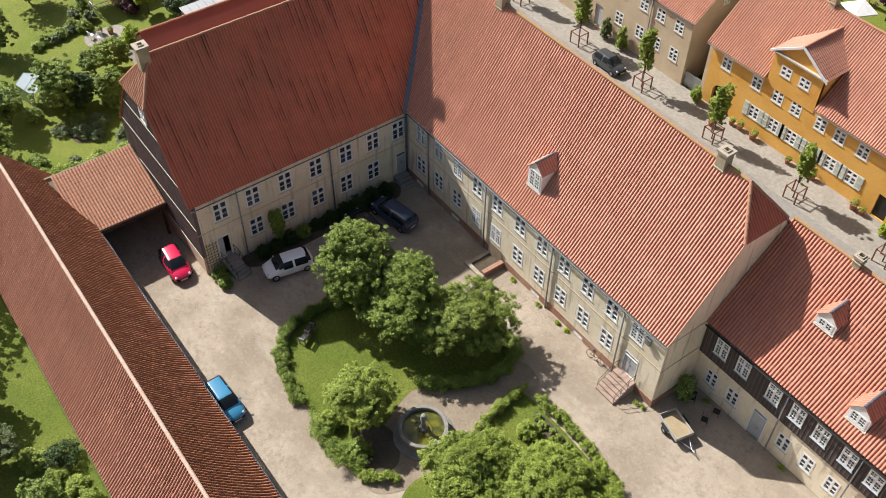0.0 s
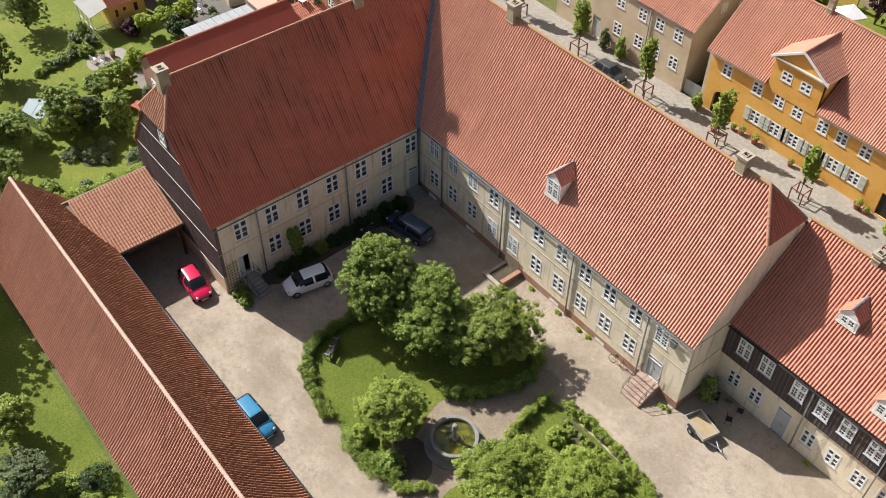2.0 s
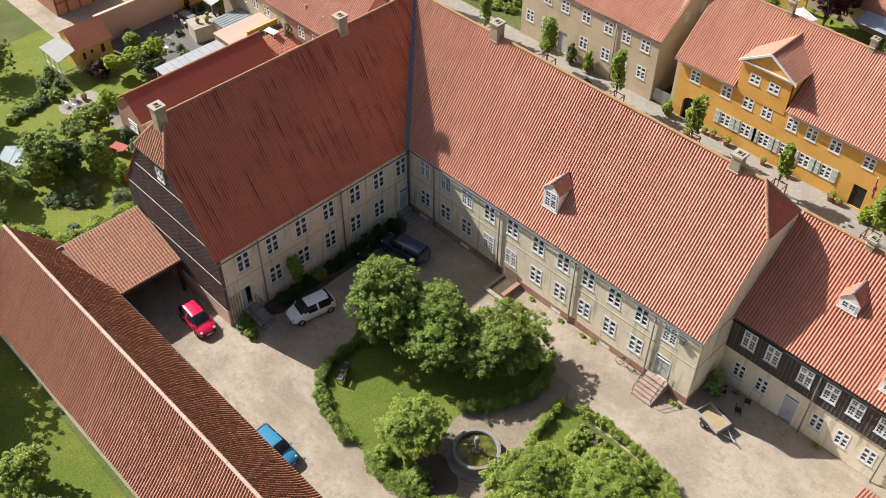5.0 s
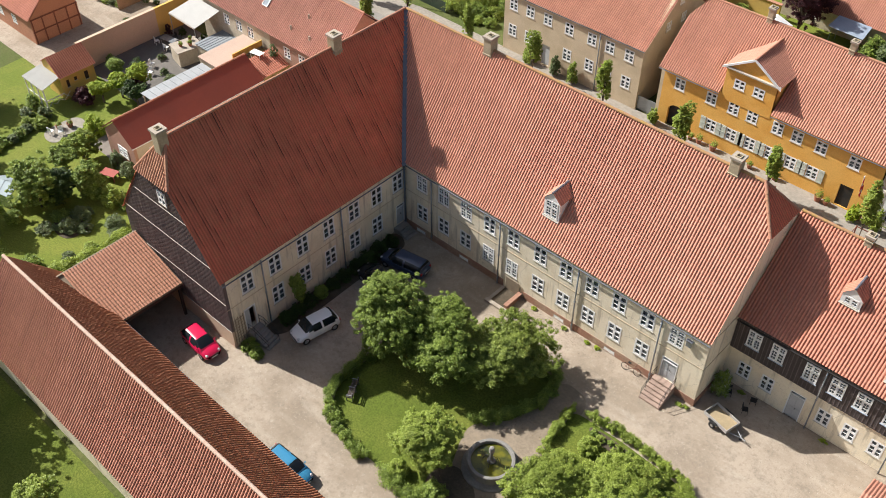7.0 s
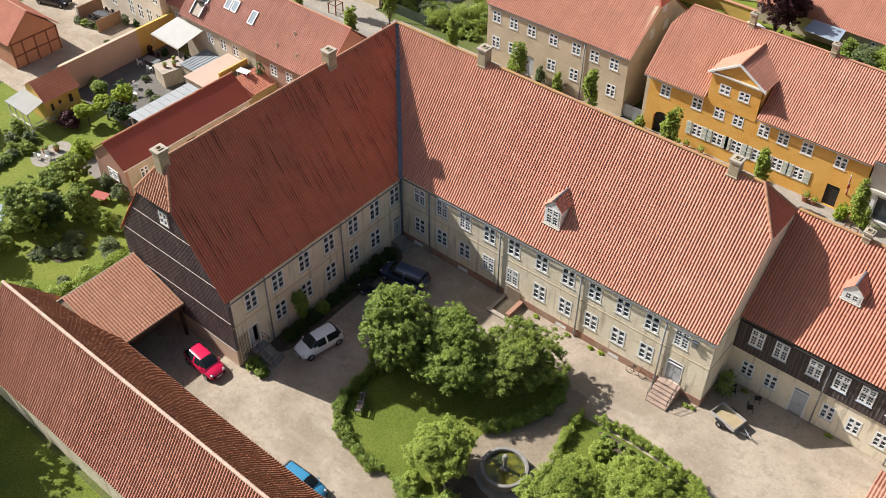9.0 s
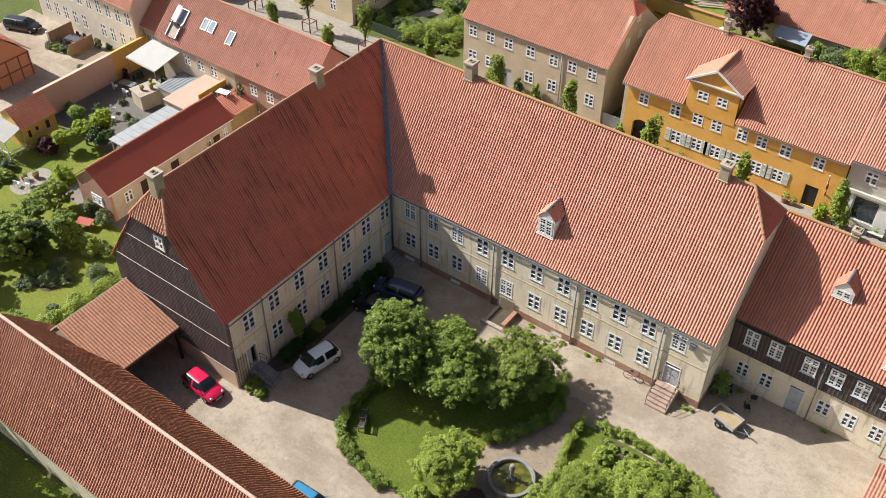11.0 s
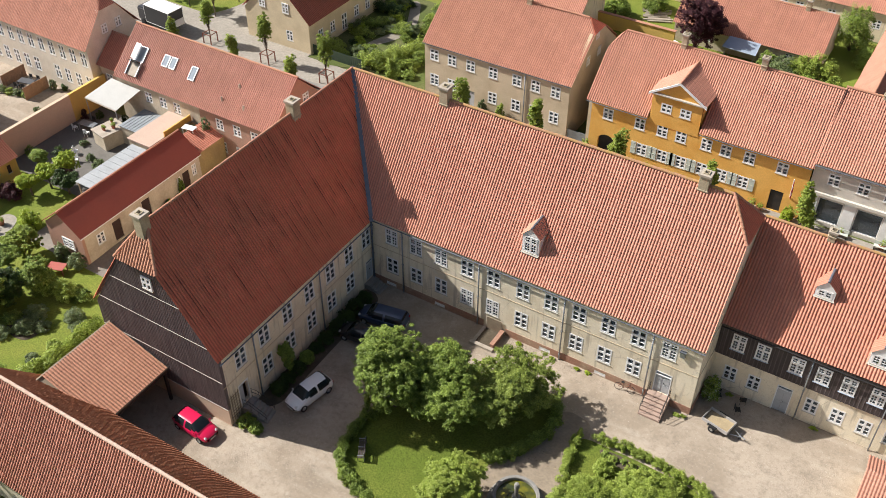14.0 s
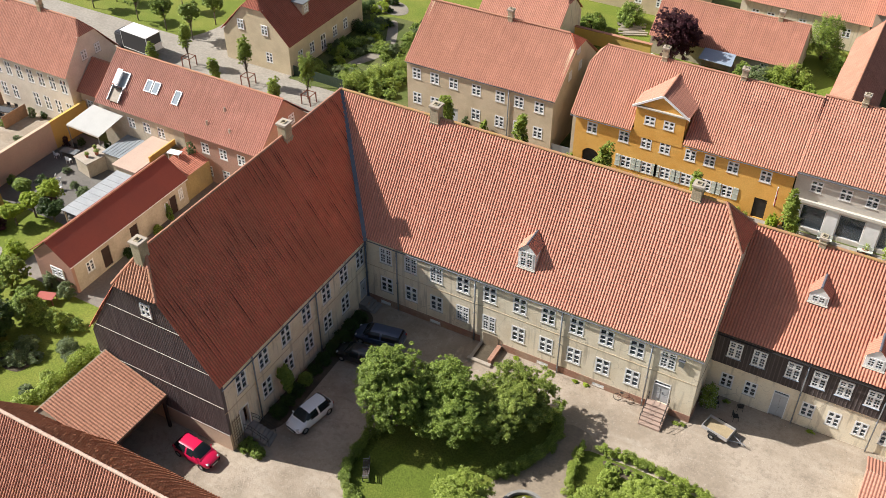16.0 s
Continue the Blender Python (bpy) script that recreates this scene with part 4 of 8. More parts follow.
# ---- the gateway between barn and wing ----
gate = thing("gateway", (-8.3, -22.3, -0.5), 0, "open gateway under a sandy-red pantiled lean-to roof", "gateway")
gup = Vector((-5.6, 0, 2.05))
tile_roof("roof", gate, (-5.7, -26.0, 3.0), (0, 1, 0), gup.normalized(), 6.6, gup.length, lambda v: max(0, 1.2 - v / gup.length * 1.9), lambda v: 6.6, TILE_G, pitch=0.25, amp=0.045, label="sandy-red pantiles")
slab("roof_deck", gate, [(-5.75, -25.0, 2.9), (-11.3, -26.6, 4.93), (-11.3, -19.3, 4.93), (-5.75, -19.3, 2.9)], (0, 0, -0.12), WOOD)
part("beam", boxes((-6.0, -5.8, -25.1, -19.35, 2.45, 2.72)), DOOR_BROWN, gate)
part("post", boxes((-6.0, -5.8, -24.9, -24.7, -0.8, 2.45)), DOOR_BROWN, gate)
part("post", boxes((-6.0, -5.8, -19.75, -19.55, -0.8, 2.45)), DOOR_BROWN, gate)
part("back_wall", boxes((-11.3, -11.0, -26.6, -19.35, -0.8, 4.75)), PLASTER_N, gate)
part("verge_board", boxes((-11.45, -11.3, -26.7, -19.3, 4.8, 5.05)), WOOD, gate)

# ---- the ochre house across the street ----
ochre = thing("town_house", (18, 34, 0), 0, "orange-ochre plastered town house with a gabled dormer and sage shutters", "house")
OX = (9.4, 12.85, 15.22, 17.17, 19.79, 21.73, 24.06, 27.24)
OY, OE, OR, ORZ = 28.4, 6.15, 33.9, 11.6
O_LO = (13.4, 15.6, 17.6, 19.77, 21.8, 23.96)
ops = [(u - 0.55, u + 0.55, 4.35, 5.65) for u in OX] + [(u - 0.55, u + 0.55, 1.45, 2.8) for u in O_LO] + [(8.6, 10.4, -0.1, 2.5), (26.7, 27.95, 0.1, 2.4)]
wall("wall", ochre, "-y", OY, 7.55, 29.8, -0.4, OE, ops, PLASTER_O, 0.4)
for u in OX:
    window(ochre, "-y", OY, u, 4.35, 1.1, 1.3)
for u in O_LO:
    window(ochre, "-y", OY, u, 1.45, 1.1, 1.35)
    for s in (-1, 1):
        ux = u + s * 0.87
        sh = boxes((ux - 0.27, ux + 0.27, OY - 0.07, OY - 0.02, 1.4, 2.85))
        for z in (1.5, 2.1, 2.7):
            box(sh, ux - 0.25, ux + 0.25, OY - 0.09, OY - 0.07, z - 0.04, z + 0.04)
        part("shutter", sh, SAGE, ochre, "open sage green shutter")
len_o = Vector((0, OR - OY + 0.3, ORZ - OE)).length
o_up = Vector((0, OR - OY + 0.3, ORZ - OE)) / len_o
tile_roof("roof", ochre, (7.0, OY - 0.3, OE), (1, 0, 0), o_up, 23, len_o, lambda v: max(0.0, (v / len_o - 0.72) * 4.0), lambda v: 6.6 if v < len_o * 0.5 else 9.25, TILE_O, samples=5, label="bright red pantiles")
tile_roof("roof", ochre, (7.0, OY - 0.3, OE), (1, 0, 0), o_up, 23, len_o, lambda v: 11.9 if v < len_o * 0.5 else 9.25, lambda v: 23.0, TILE_O, samples=5, label="bright red pantiles")
tile_roof("roof", ochre, (7.0, 2 * OR - OY + 0.3, OE), (1, 0, 0), Vector((0, -(OR - OY + 0.3), ORZ - OE)) / len_o, 23, len_o, lambda v: max(0.0, (v / len_o - 0.72) * 4.0), lambda v: 23.0, TILE_O, samples=4, course=0.72)
slab("gable", ochre, [(7.2, OY, -0.4), (7.2, 2 * OR - OY, -0.4), (7.2, 2 * OR - OY, OE), (7.2, OR + 1.6, 10), (7.2, OR - 1.6, 10), (7.2, OY, OE)], (0.35, 0, 0), PLASTER_N)
slab("half_hip", ochre, [(6.9, OR - 1.65, 10.0), (6.9, OR + 1.65, 10.0), (8.2, OR, ORZ + 0.05)], (0.05, 0, 0.06), TILE_O)
ridge_run(ochre, (8.2, OR, ORZ + 0.05), (29.9, OR, ORZ + 0.05), RIDGE)
chimney(ochre, 14.3, OR, 10.9, 13.2, 0.55, 0.55)
chimney(ochre, 22.3, OR, 10.9, 13.0, 0.55, 0.55)
wall("wall", ochre, "+y", 2 * OR - OY, 7.55, 29.8, -0.4, OE, [], PLASTER_O, 0.4)
# gabled dormer
dz = 9.1
wall("dormer_front", ochre, "-y", OY - 0.05, 13.72, 18.78, OE - 0.6, dz, [(14.7, 15.8, 7.15, 8.15), (16.65, 17.75, 7.15, 8.15)], PLASTER_O, 0.3)
for u in (15.25, 17.2):
    window(ochre, "-y", OY - 0.05, u, 7.15, 1.1, 1.0, 0.5, 0)
slab("dormer_pediment", ochre, [(13.72, OY - 0.05, dz), (18.78, OY - 0.05, dz), (16.25, OY - 0.05, 10.72)], (0, 0.3, 0), PLASTER_O)
for s in (-1, 1):
    x = 16.25 + s * 2.53
    slab("dormer_cheek", ochre, [(x, OY, OE), (x, OY, dz), (x, OY + 3.3, dz)], (-s * 0.2, 0, 0), PLASTER_O)
    dup = Vector((-s * 2.83, 0, 1.82))
    tile_roof("dormer_roof", ochre, (16.25 + s * 2.83, OY - 0.25, 8.95), (0, 1, 0), dup.normalized(), 6, dup.length, lambda v: 0.0, lambda v: 3.15 + v / dup.length * 1.85, TILE_O, samples=5)
    slab("bargeboard", ochre, [(16.25 + s * 2.93, OY - 0.33, 8.83), (16.25 + s * 2.93, OY - 0.33, 9.05), (16.25, OY - 0.33, 10.89), (16.25, OY - 0.33, 10.65)], (0, 0.1, 0), WHITE, "white bargeboard")
part("dormer_cornice", boxes((13.4, 19.1, OY - 0.3, OY - 0.05, 8.97, 9.11)), SILL, ochre, "off-white moulded cornice")
ridge_run(ochre, (16.25, OY - 0.3, 10.83), (16.25, OY + 4.75, 10.83), RIDGE, 0.13)
gutter(ochre, (7.0, OY - 0.36, OE - 0.08), (13.55, OY - 0.36, OE - 0.08), 0.055)
gutter(ochre, (18.95, OY - 0.36, OE - 0.08), (29.8, OY - 0.36, OE - 0.08), 0.055)
part("door", boxes((26.72, 27.93, OY + 0.12, OY + 0.18, 0.1, 2.38)), IRON, ochre, "dark grey entrance door")

# ---- the drab house ----
drab = thing("town_house", (-4, 34, 0), 0, "drab yellow plastered two-storey house with a red pantiled roof", "house")
NX = (-11.36, -9.09, -6.75, -3.97, -1.11, 1.1, 3.44)
NE, NR, NRZ = 6.9, 34.2, 11.7
ops = [(u - 0.55, u + 0.55, 5.0, 6.35) for u in NX] + [(u - 0.55, u + 0.55, 1.9, 3.3) for u in NX if abs(u + 6.75) > 0.1] + [(-7.3, -6.2, 0.2, 2.6)]
wall("wall", drab, "-y", 28.3, -12.25, 4.65, -0.4, NE, ops, PLASTER_N, 0.4)
for u in NX:
    window(drab, "-y", 28.3, u, 5.0, 1.1, 1.35)
    if abs(u + 6.75) > 0.1:
        window(drab, "-y", 28.3, u, 1.9, 1.1, 1.4)
part("door", boxes((-7.28, -6.22, 28.42, 28.48, 0.2, 2.58)), DOOR_GREY, drab, "pale grey door")
len_n = Vector((0, NR - 28.0, NRZ - NE)).length
fn = 0.78
tile_roof("roof", drab, (-12.8, 28.14, NE), (1, 0, 0), Vector((0, NR - 28.0, NRZ - NE)) / len_n, 18, len_n, lambda v: max(0.0, (v / len_n - 0.3) * 0.0), lambda v: 18.0 - max(0.0, (v / len_n - fn) / (1 - fn) * 1.3), TILE_O, samples=5)
tile_roof("roof", drab, (-12.8, 2 * NR - 28.0, NE), (1, 0, 0), Vector((0, 28.0 - NR, NRZ - NE)) / len_n, 18, len_n, lambda v: 0.0, lambda v: 18.0 - max(0.0, (v / len_n - fn) / (1 - fn) * 1.3), TILE_O, samples=4, course=0.72)
hz = NE + (NRZ - NE) * fn
hy = (NR - 28.0) * (1 - fn)
slab("gable", drab, [(5.0, 28.3, -0.4), (5.0, 2 * NR - 28.3, -0.4), (5.0, 2 * NR - 28.3, NE), (5.0, NR + hy, hz), (5.0, NR - hy, hz), (5.0, 28.3, NE)], (-0.35, 0, 0), PLASTER_N)
slab("gable", drab, [(-12.6, 28.3, -0.4), (-12.6, 2 * NR - 28.3, -0.4), (-12.6, 2 * NR - 28.3, NE), (-12.6, NR, NRZ - 0.1), (-12.6, 28.3, NE)], (0.35, 0, 0), PLASTER_N)
nup = Vector((-1.3, 0, NRZ - hz))
# east end in TILE_A: its shade is carried by the darker tile
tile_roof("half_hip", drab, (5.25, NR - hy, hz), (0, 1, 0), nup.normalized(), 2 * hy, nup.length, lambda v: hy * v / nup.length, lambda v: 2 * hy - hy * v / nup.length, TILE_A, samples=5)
ridge_run(drab, (-12.8, NR, NRZ + 0.05), (3.9, NR, NRZ + 0.05), RIDGE)
chimney(drab, -3.0, NR, 11.0, 13.1, 0.55, 0.55)
wall("wall", drab, "+y", 2 * NR - 28.3, -12.25, 4.65, -0.4, NE, [], PLASTER_N, 0.4)
for yy, zz in ((32.3, 7.4), (35.0, 7.4), (34.2, 9.6)):
    window(drab, "+x", 5.0, yy, zz, 0.8, 1.0, 0.5, 0, recess=-0.03)
gutter(drab, (-12.8, 28.12, NE - 0.06), (5.2, 28.12, NE - 0.06), 0.05)
downpipe(drab, -0.1, 28.2, 0, 6.8)

# ---- the shop ----
shop = thing("shop_building", (38, 34, 0), 0, "pale grey plastered building with large shop windows and a red roof", "shop")
SX = (31.89, 34.56, 36.93, 39.5, 42.0)
ops = [(u - 0.55, u + 0.55, 4.6, 5.9) for u in SX] + [(31.1, 33.4, 0.4, 3.0), (34.6, 37.0, 0.4, 3.0), (38.4, 40.6, 0.4, 3.0)]
wall("wall", shop, "-y", 28.7, 30.22, 51.7, -0.4, 6.6, ops, PLASTER_G, 0.4)
for u in SX:
    window(shop, "-y", 28.7, u, 4.6, 1.1, 1.3)
for x0, x1 in ((31.1, 33.4), (34.6, 37.0), (38.4, 40.6)):
    fr = boxes((x0, x0 + 0.08, 28.75, 28.85, 0.4, 3.0), (x1 - 0.08, x1, 28.75, 28.85, 0.4, 3.0), (x0, x1, 28.75, 28.85, 2.92, 3.0), (x0, x1, 28.75, 28.85, 0.4, 0.5))
    w = part("shop_window", fr, WHITE, shop)
    part("pane", boxes((x0 + 0.08, x1 - 0.08, 28.79, 28.8, 0.5, 2.92)), GLASS, w)
part("cornice", boxes((29.9, 52, 28.4, 28.7, 3.35, 3.65)), PLASTER_W, shop, "white moulded cornice over the shop front")
for x0, x1 in ((29.95, 31.05), (33.45, 34.55), (37.05, 38.35), (40.65, 52)):
    part("pilaster", boxes((x0, x1, 28.62, 28.7, 0, 3.35)), WHITE, shop, "white painted pilaster")
len_s = Vector((0, 5.9, 5.1)).length
tile_roof("roof", shop, (29.9, 28.4, 6.6), (1, 0, 0), Vector((0, 5.9, 5.1)) / len_s, 22, len_s, lambda v: 0.0, lambda v: 22.0, TILE_O, samples=5)
tile_roof("roof", shop, (29.9, 40.2, 6.6), (1, 0, 0), Vector((0, -5.9, 5.1)) / len_s, 22, len_s, lambda v: 0.0, lambda v: 22.0, TILE_O, samples=4, course=0.72)
for x in (29.92, 52):
    slab("gable", shop, [(x, 28.7, -0.4), (x, 39.9, -0.4), (x, 39.9, 6.6), (x, 34.3, 11.6), (x, 28.7, 6.6)], (0.3 if x < 40 else -0.3, 0, 0), PLASTER_G)
ridge_run(shop, (29.9, 34.3, 11.75), (52, 34.3, 11.75), RIDGE)
chimney(shop, 33.5, 34.3, 11.0, 13.1, 0.55, 0.55)
gutter(shop, (29.9, 28.3, 6.5), (52, 28.3, 6.5))


# ---- dormers, doors and stairs of the courtyard wings ----
def dormer(parent, x, y, z, w, h, depth, slope, tile, win, light=(0.6, 2)):
    """A small white dormer that faces -y; x, y, z: the middle of its foot on the roof."""
    bm = bmesh.new()
    ww, wh = win
    for x0, x1, z0, z1 in ((-w / 2, -ww / 2, 0, h), (ww / 2, w / 2, 0, h), (-ww / 2, ww / 2, 0, 0.12), (-ww / 2, ww / 2, 0.12 + wh, h)):
        if x1 - x0 > 0.01 and z1 - z0 > 0.01:
            box(bm, x + x0, x + x1, y, y + 0.12, z + z0, z + z1)
    prism(bm, [(x - w / 2, y, z + h), (x + w / 2, y, z + h), (x, y, z + h + w * 0.5)], (0, 0.12, 0))
    front = part("dormer", bm, WHITE, parent, "small white painted roof dormer")
    for s in (-1, 1):
        d = h / slope
        ck = prism(bmesh.new(), [(x + s * w / 2, y + 0.12, z + 0.1), (x + s * w / 2, y + 0.12, z + h), (x + s * w / 2, y + d, z + h)], (-s * 0.06, 0, 0))
        part("dormer_cheek", ck, WHITE, front)
        upv = Vector((-s * (w / 2 + 0.1), 0, w * 0.5 + 0.1))
        ln = upv.length
        tile_roof("dormer_roof", front, (x + s * (w / 2 + 0.1), y - 0.08, z + h - 0.06), (0, 1, 0), upv / ln, depth, ln, lambda v: 0.0, lambda v: h / slope + 0.1 + v / ln * (w * 0.5) / slope, tile, amp=0.03, samples=4)
    ridge_run(front, (x, y - 0.08, z + h + w * 0.5 + 0.06), (x, y + (h + w * 0.5) / slope, z + h + w * 0.5 + 0.06), LEAD, 0.10)
    ap = prism(bmesh.new(), [(x - w / 2 - 0.05, y, z + 0.07), (x + w / 2 + 0.05, y, z + 0.07), (x + w / 2 + 0.05, y - 0.1, z + 0.07 - 0.1 * slope), (x - w / 2 - 0.05, y - 0.1, z + 0.07 - 0.1 * slope)], (0, -0.02, 0.03))
    part("lead_apron", ap, SILL, front, "pale lead apron")
    window(parent, "-y", y, x, z + 0.12, ww, wh, *light, recess=0.0, name="dormer_window")
    return front


dormer(wing2, 14.55, 1.15, 8.72, 1.45, 1.75, 4, slb, TILE_B, (1.15, 1.55))
dormer(wing3, 35.6, 6.58, 10.02, 1.4, 0.9, 3, 6.18 / 6.2, TILE_C, (1.05, 0.66), (0, 2))
dormer(wing3, 40.6, 4.3, 7.75, 1.45, 1.15, 3, 6.18 / 6.2, TILE_C, (1.15, 0.92), (0, 4))


def double_door(parent, facing, c, u0, u1, z0, z1, material, transom=0.4, open_leaf=False):
    s = 1 if facing[0] == "+" else -1

    def bx(a0, a1, d0, d1, z0, z1):
        d0, d1 = c + s * d0, c + s * d1
        return (d0, d1, a0, a1, z0, z1) if facing[1] == "x" else (a0, a1, d0, d1, z0, z1)
    m = (u0 + u1) / 2
    ob = part("door", boxes(bx(u0, u0 + 0.07, -0.16, 0.02, z0, z1), bx(u1 - 0.07, u1, -0.16, 0.02, z0, z1), bx(u0 + 0.07, u1 - 0.07, -0.16, 0.02, z1 - 0.07, z1), bx(u0 + 0.07, u1 - 0.07, -0.16, 0.02, z1 - transom, z1 - transom + 0.06)), WHITE, parent, "door with a glazed light above")
    for a0, a1 in ((u0 + 0.075, m - 0.006), (m + 0.006, u1 - 0.075)):
        if open_leaf and a0 > m:
            continue
        lf = boxes(bx(a0, a1, -0.12, -0.07, z0 + 0.01, z1 - transom))
        for f0, f1 in ((0.08, 0.45), (0.52, 0.92)):
            h = z1 - transom - z0
            box(lf, *bx(a0 + 0.09, a1 - 0.09, -0.07, -0.052, z0 + h * f0, z0 + h * f1))
        part("door_leaf", lf, material, ob)
    part("door_light", boxes(bx(u0 + 0.07, u1 - 0.07, -0.10, -0.09, z1 - transom + 0.06, z1 - 0.07)), GLASS, ob)
    hx = m + 0.08
    part("door_handle", boxes(bx(hx, hx + 0.03, -0.07, 0.0, z0 + 1.0, z0 + 1.12)), IRON, ob, "dark iron handle")
    return ob


double_door(wing2, "-y", 0.0, 26.4, 27.75, 1.0, 3.25, DOOR_GREY)
double_door(wing, "+x", 0.0, -17.85, -16.75, 0.45, 2.75, DOOR_GREY, 0.15, True)
double_door(wing, "+x", 0.0, -1.15, -0.15, 0.5, 2.7, DOOR_GREY)
double_door(wing3, "-y", 3.95, 34.75, 35.95, 0.0, 2.75, DOOR_GREY, 0.35)
part("doorstep", boxes((34.5, 36.2, 3.4, 3.95, -0.5, -0.02)), STONE, wing3, "grey stone doorstep")


def stairs(name, at, turn, width, steps, rise, going, material, label, rails=True, landing=0.6):
    """Outside stairs that go down along their own +x from a landing at x = 0."""
    root = thing(name, at, turn, label, "stairs")
    top = steps * rise
    part("landing", boxes((0, landing, -width / 2, width / 2, -0.4, top)), material, root, at=Matrix.Identity(4))
    for i in range(steps - 1):
        z = top - (i + 1) * rise
        bm = boxes((landing + i * going, landing + (i + 1) * going + 0.02, -width / 2, width / 2, -0.4, z))
        bmesh.ops.bevel(bm, geom=[e for e in bm.edges if all(v.co.z > z - 0.01 for v in e.verts)], offset=0.02, segments=1, affect='EDGES')
        part("step", bm, material, root, at=Matrix.Identity(4))
    if rails:
        run = landing + (steps - 1) * going
        for s in (-1, 1):
            bm = bmesh.new()
            y = s * (width / 2 - 0.05)
            for k in range(4):
                x = 0.1 + (run - 0.15) * k / 3
                z = top if x < landing else top - (x - landing) / going * rise
                tube(bm, (x, y, z - rise), (x, y, z + 0.9), 0.018, sides=6)
            for dz_ in (0.9, 0.5):
                tube(bm, (0.05, y, top + dz_), (landing, y, top + dz_), 0.02, sides=6)
                tube(bm, (landing, y, top + dz_), (run, y, rise * 0.5 + dz_), 0.02, sides=6)
            part("handrail", bm, IRON, root, "thin dark iron handrail", at=Matrix.Identity(4))
    return root


stairs("stairs", (27.07, 0, 0.0), -90, 1.75, 6, 0.165, 0.29, surface("worn_reddish_stone", (0.43, 0.31, 0.25), (0.33, 0.25, 0.20), 1.4, 0.7, 0.2, 12, 0.85, 0.4), "reddish stone steps with iron handrails up to the door", True, 0.55)
stairs("stairs", (0.02, -17.25, -0.5), 8, 1.3, 6, 0.16, 0.30, STONE, "grey stone steps up to the open door", True, 0.6)
stairs("stairs", (0.02, -0.85, -0.1), 0, 1.3, 4, 0.15, 0.30, STONE, "dark stone steps in the corner", False, 0.7)

cellar = thing("cellar_entrance", (12.3, -1.0, 0), 0, "sunken cellar entrance with low brick walls and a stone sill", "cellar entrance")
part("side_wall", boxes((11.35, 11.62, -2.0, -0.07, -1.4, 0.12)), SANDSTONE, cellar, "low pale stone kerb")
part("side_wall", boxes((13.05, 13.32, -2.0, -0.07, -1.4, 0.42)), PLINTH, cellar)
part("coping", boxes((13.0, 13.37, -2.02, -0.07, 0.42, 0.5)), PLINTH, cellar)
part("sill", boxes((11.25, 13.42, -2.35, -2.02, -0.3, 0.16)), SANDSTONE, cellar, "pale stone sill")
part("floor", boxes((11.62, 13.05, -2.02, -0.07, -0.3, 0.03)), SOIL, cellar)
bm = boxes((11.62, 13.05, -0.10, -0.07, 0.03, 1.35))
part("boarding", bm, WOOD, cellar, "weathered boarding against the wall")

trellis = thing("trellis", (0.06, -18.7, 0), 0, "brown wooden trellis against the plaster beside the door", "trellis")
for k in range(5):
    y = -19.0 + k * 0.25
    part("upright", boxes((0.03, 0.06, y - 0.02, y + 0.02, -0.1, 2.6)), WOOD, trellis)
for k in range(8):
    z = 0.3 + k * 0.3
    part("rail", boxes((0.06, 0.085, -19.08, -17.92, z - 0.02, z + 0.02)), WOOD, trellis)

box_th = thing("wall_box", (28.15, -0.1, 6.0), 0, "small grey metal box under the eaves", "wall box")
part("case", boxes((27.95, 28.35, -0.22, -0.003, 5.7, 6.25)), ZINC, box_th)
part("hood", boxes((27.9, 28.4, -0.27, -0.003, 6.25, 6.3)), LEAD, box_th)


# ---- cars ----
def car_paint(name, c):
    m = gloss(name, c, 0.28, 0.0, 0.8)
    return m


RUBBER = surface("tyre_rubber", (0.025, 0.025, 0.026), (0.04, 0.04, 0.038), 4, 0.5, 0.1, 20, 0.85)
ALLOY = gloss("alloy_rim", (0.45, 0.46, 0.47), 0.35, 0.8)
CAR_GLASS = glass_material("car_glass", (0.02, 0.026, 0.03), 0.15, 0.05)
LAMP_W = gloss("headlamp_lens", (0.75, 0.76, 0.75), 0.1)
LAMP_R = gloss("tail_lamp_lens", (0.45, 0.02, 0.02), 0.15)
PLATE = surface("plate_white", (0.7, 0.7, 0.68), (0.5, 0.5, 0.5), 3, 0.3)


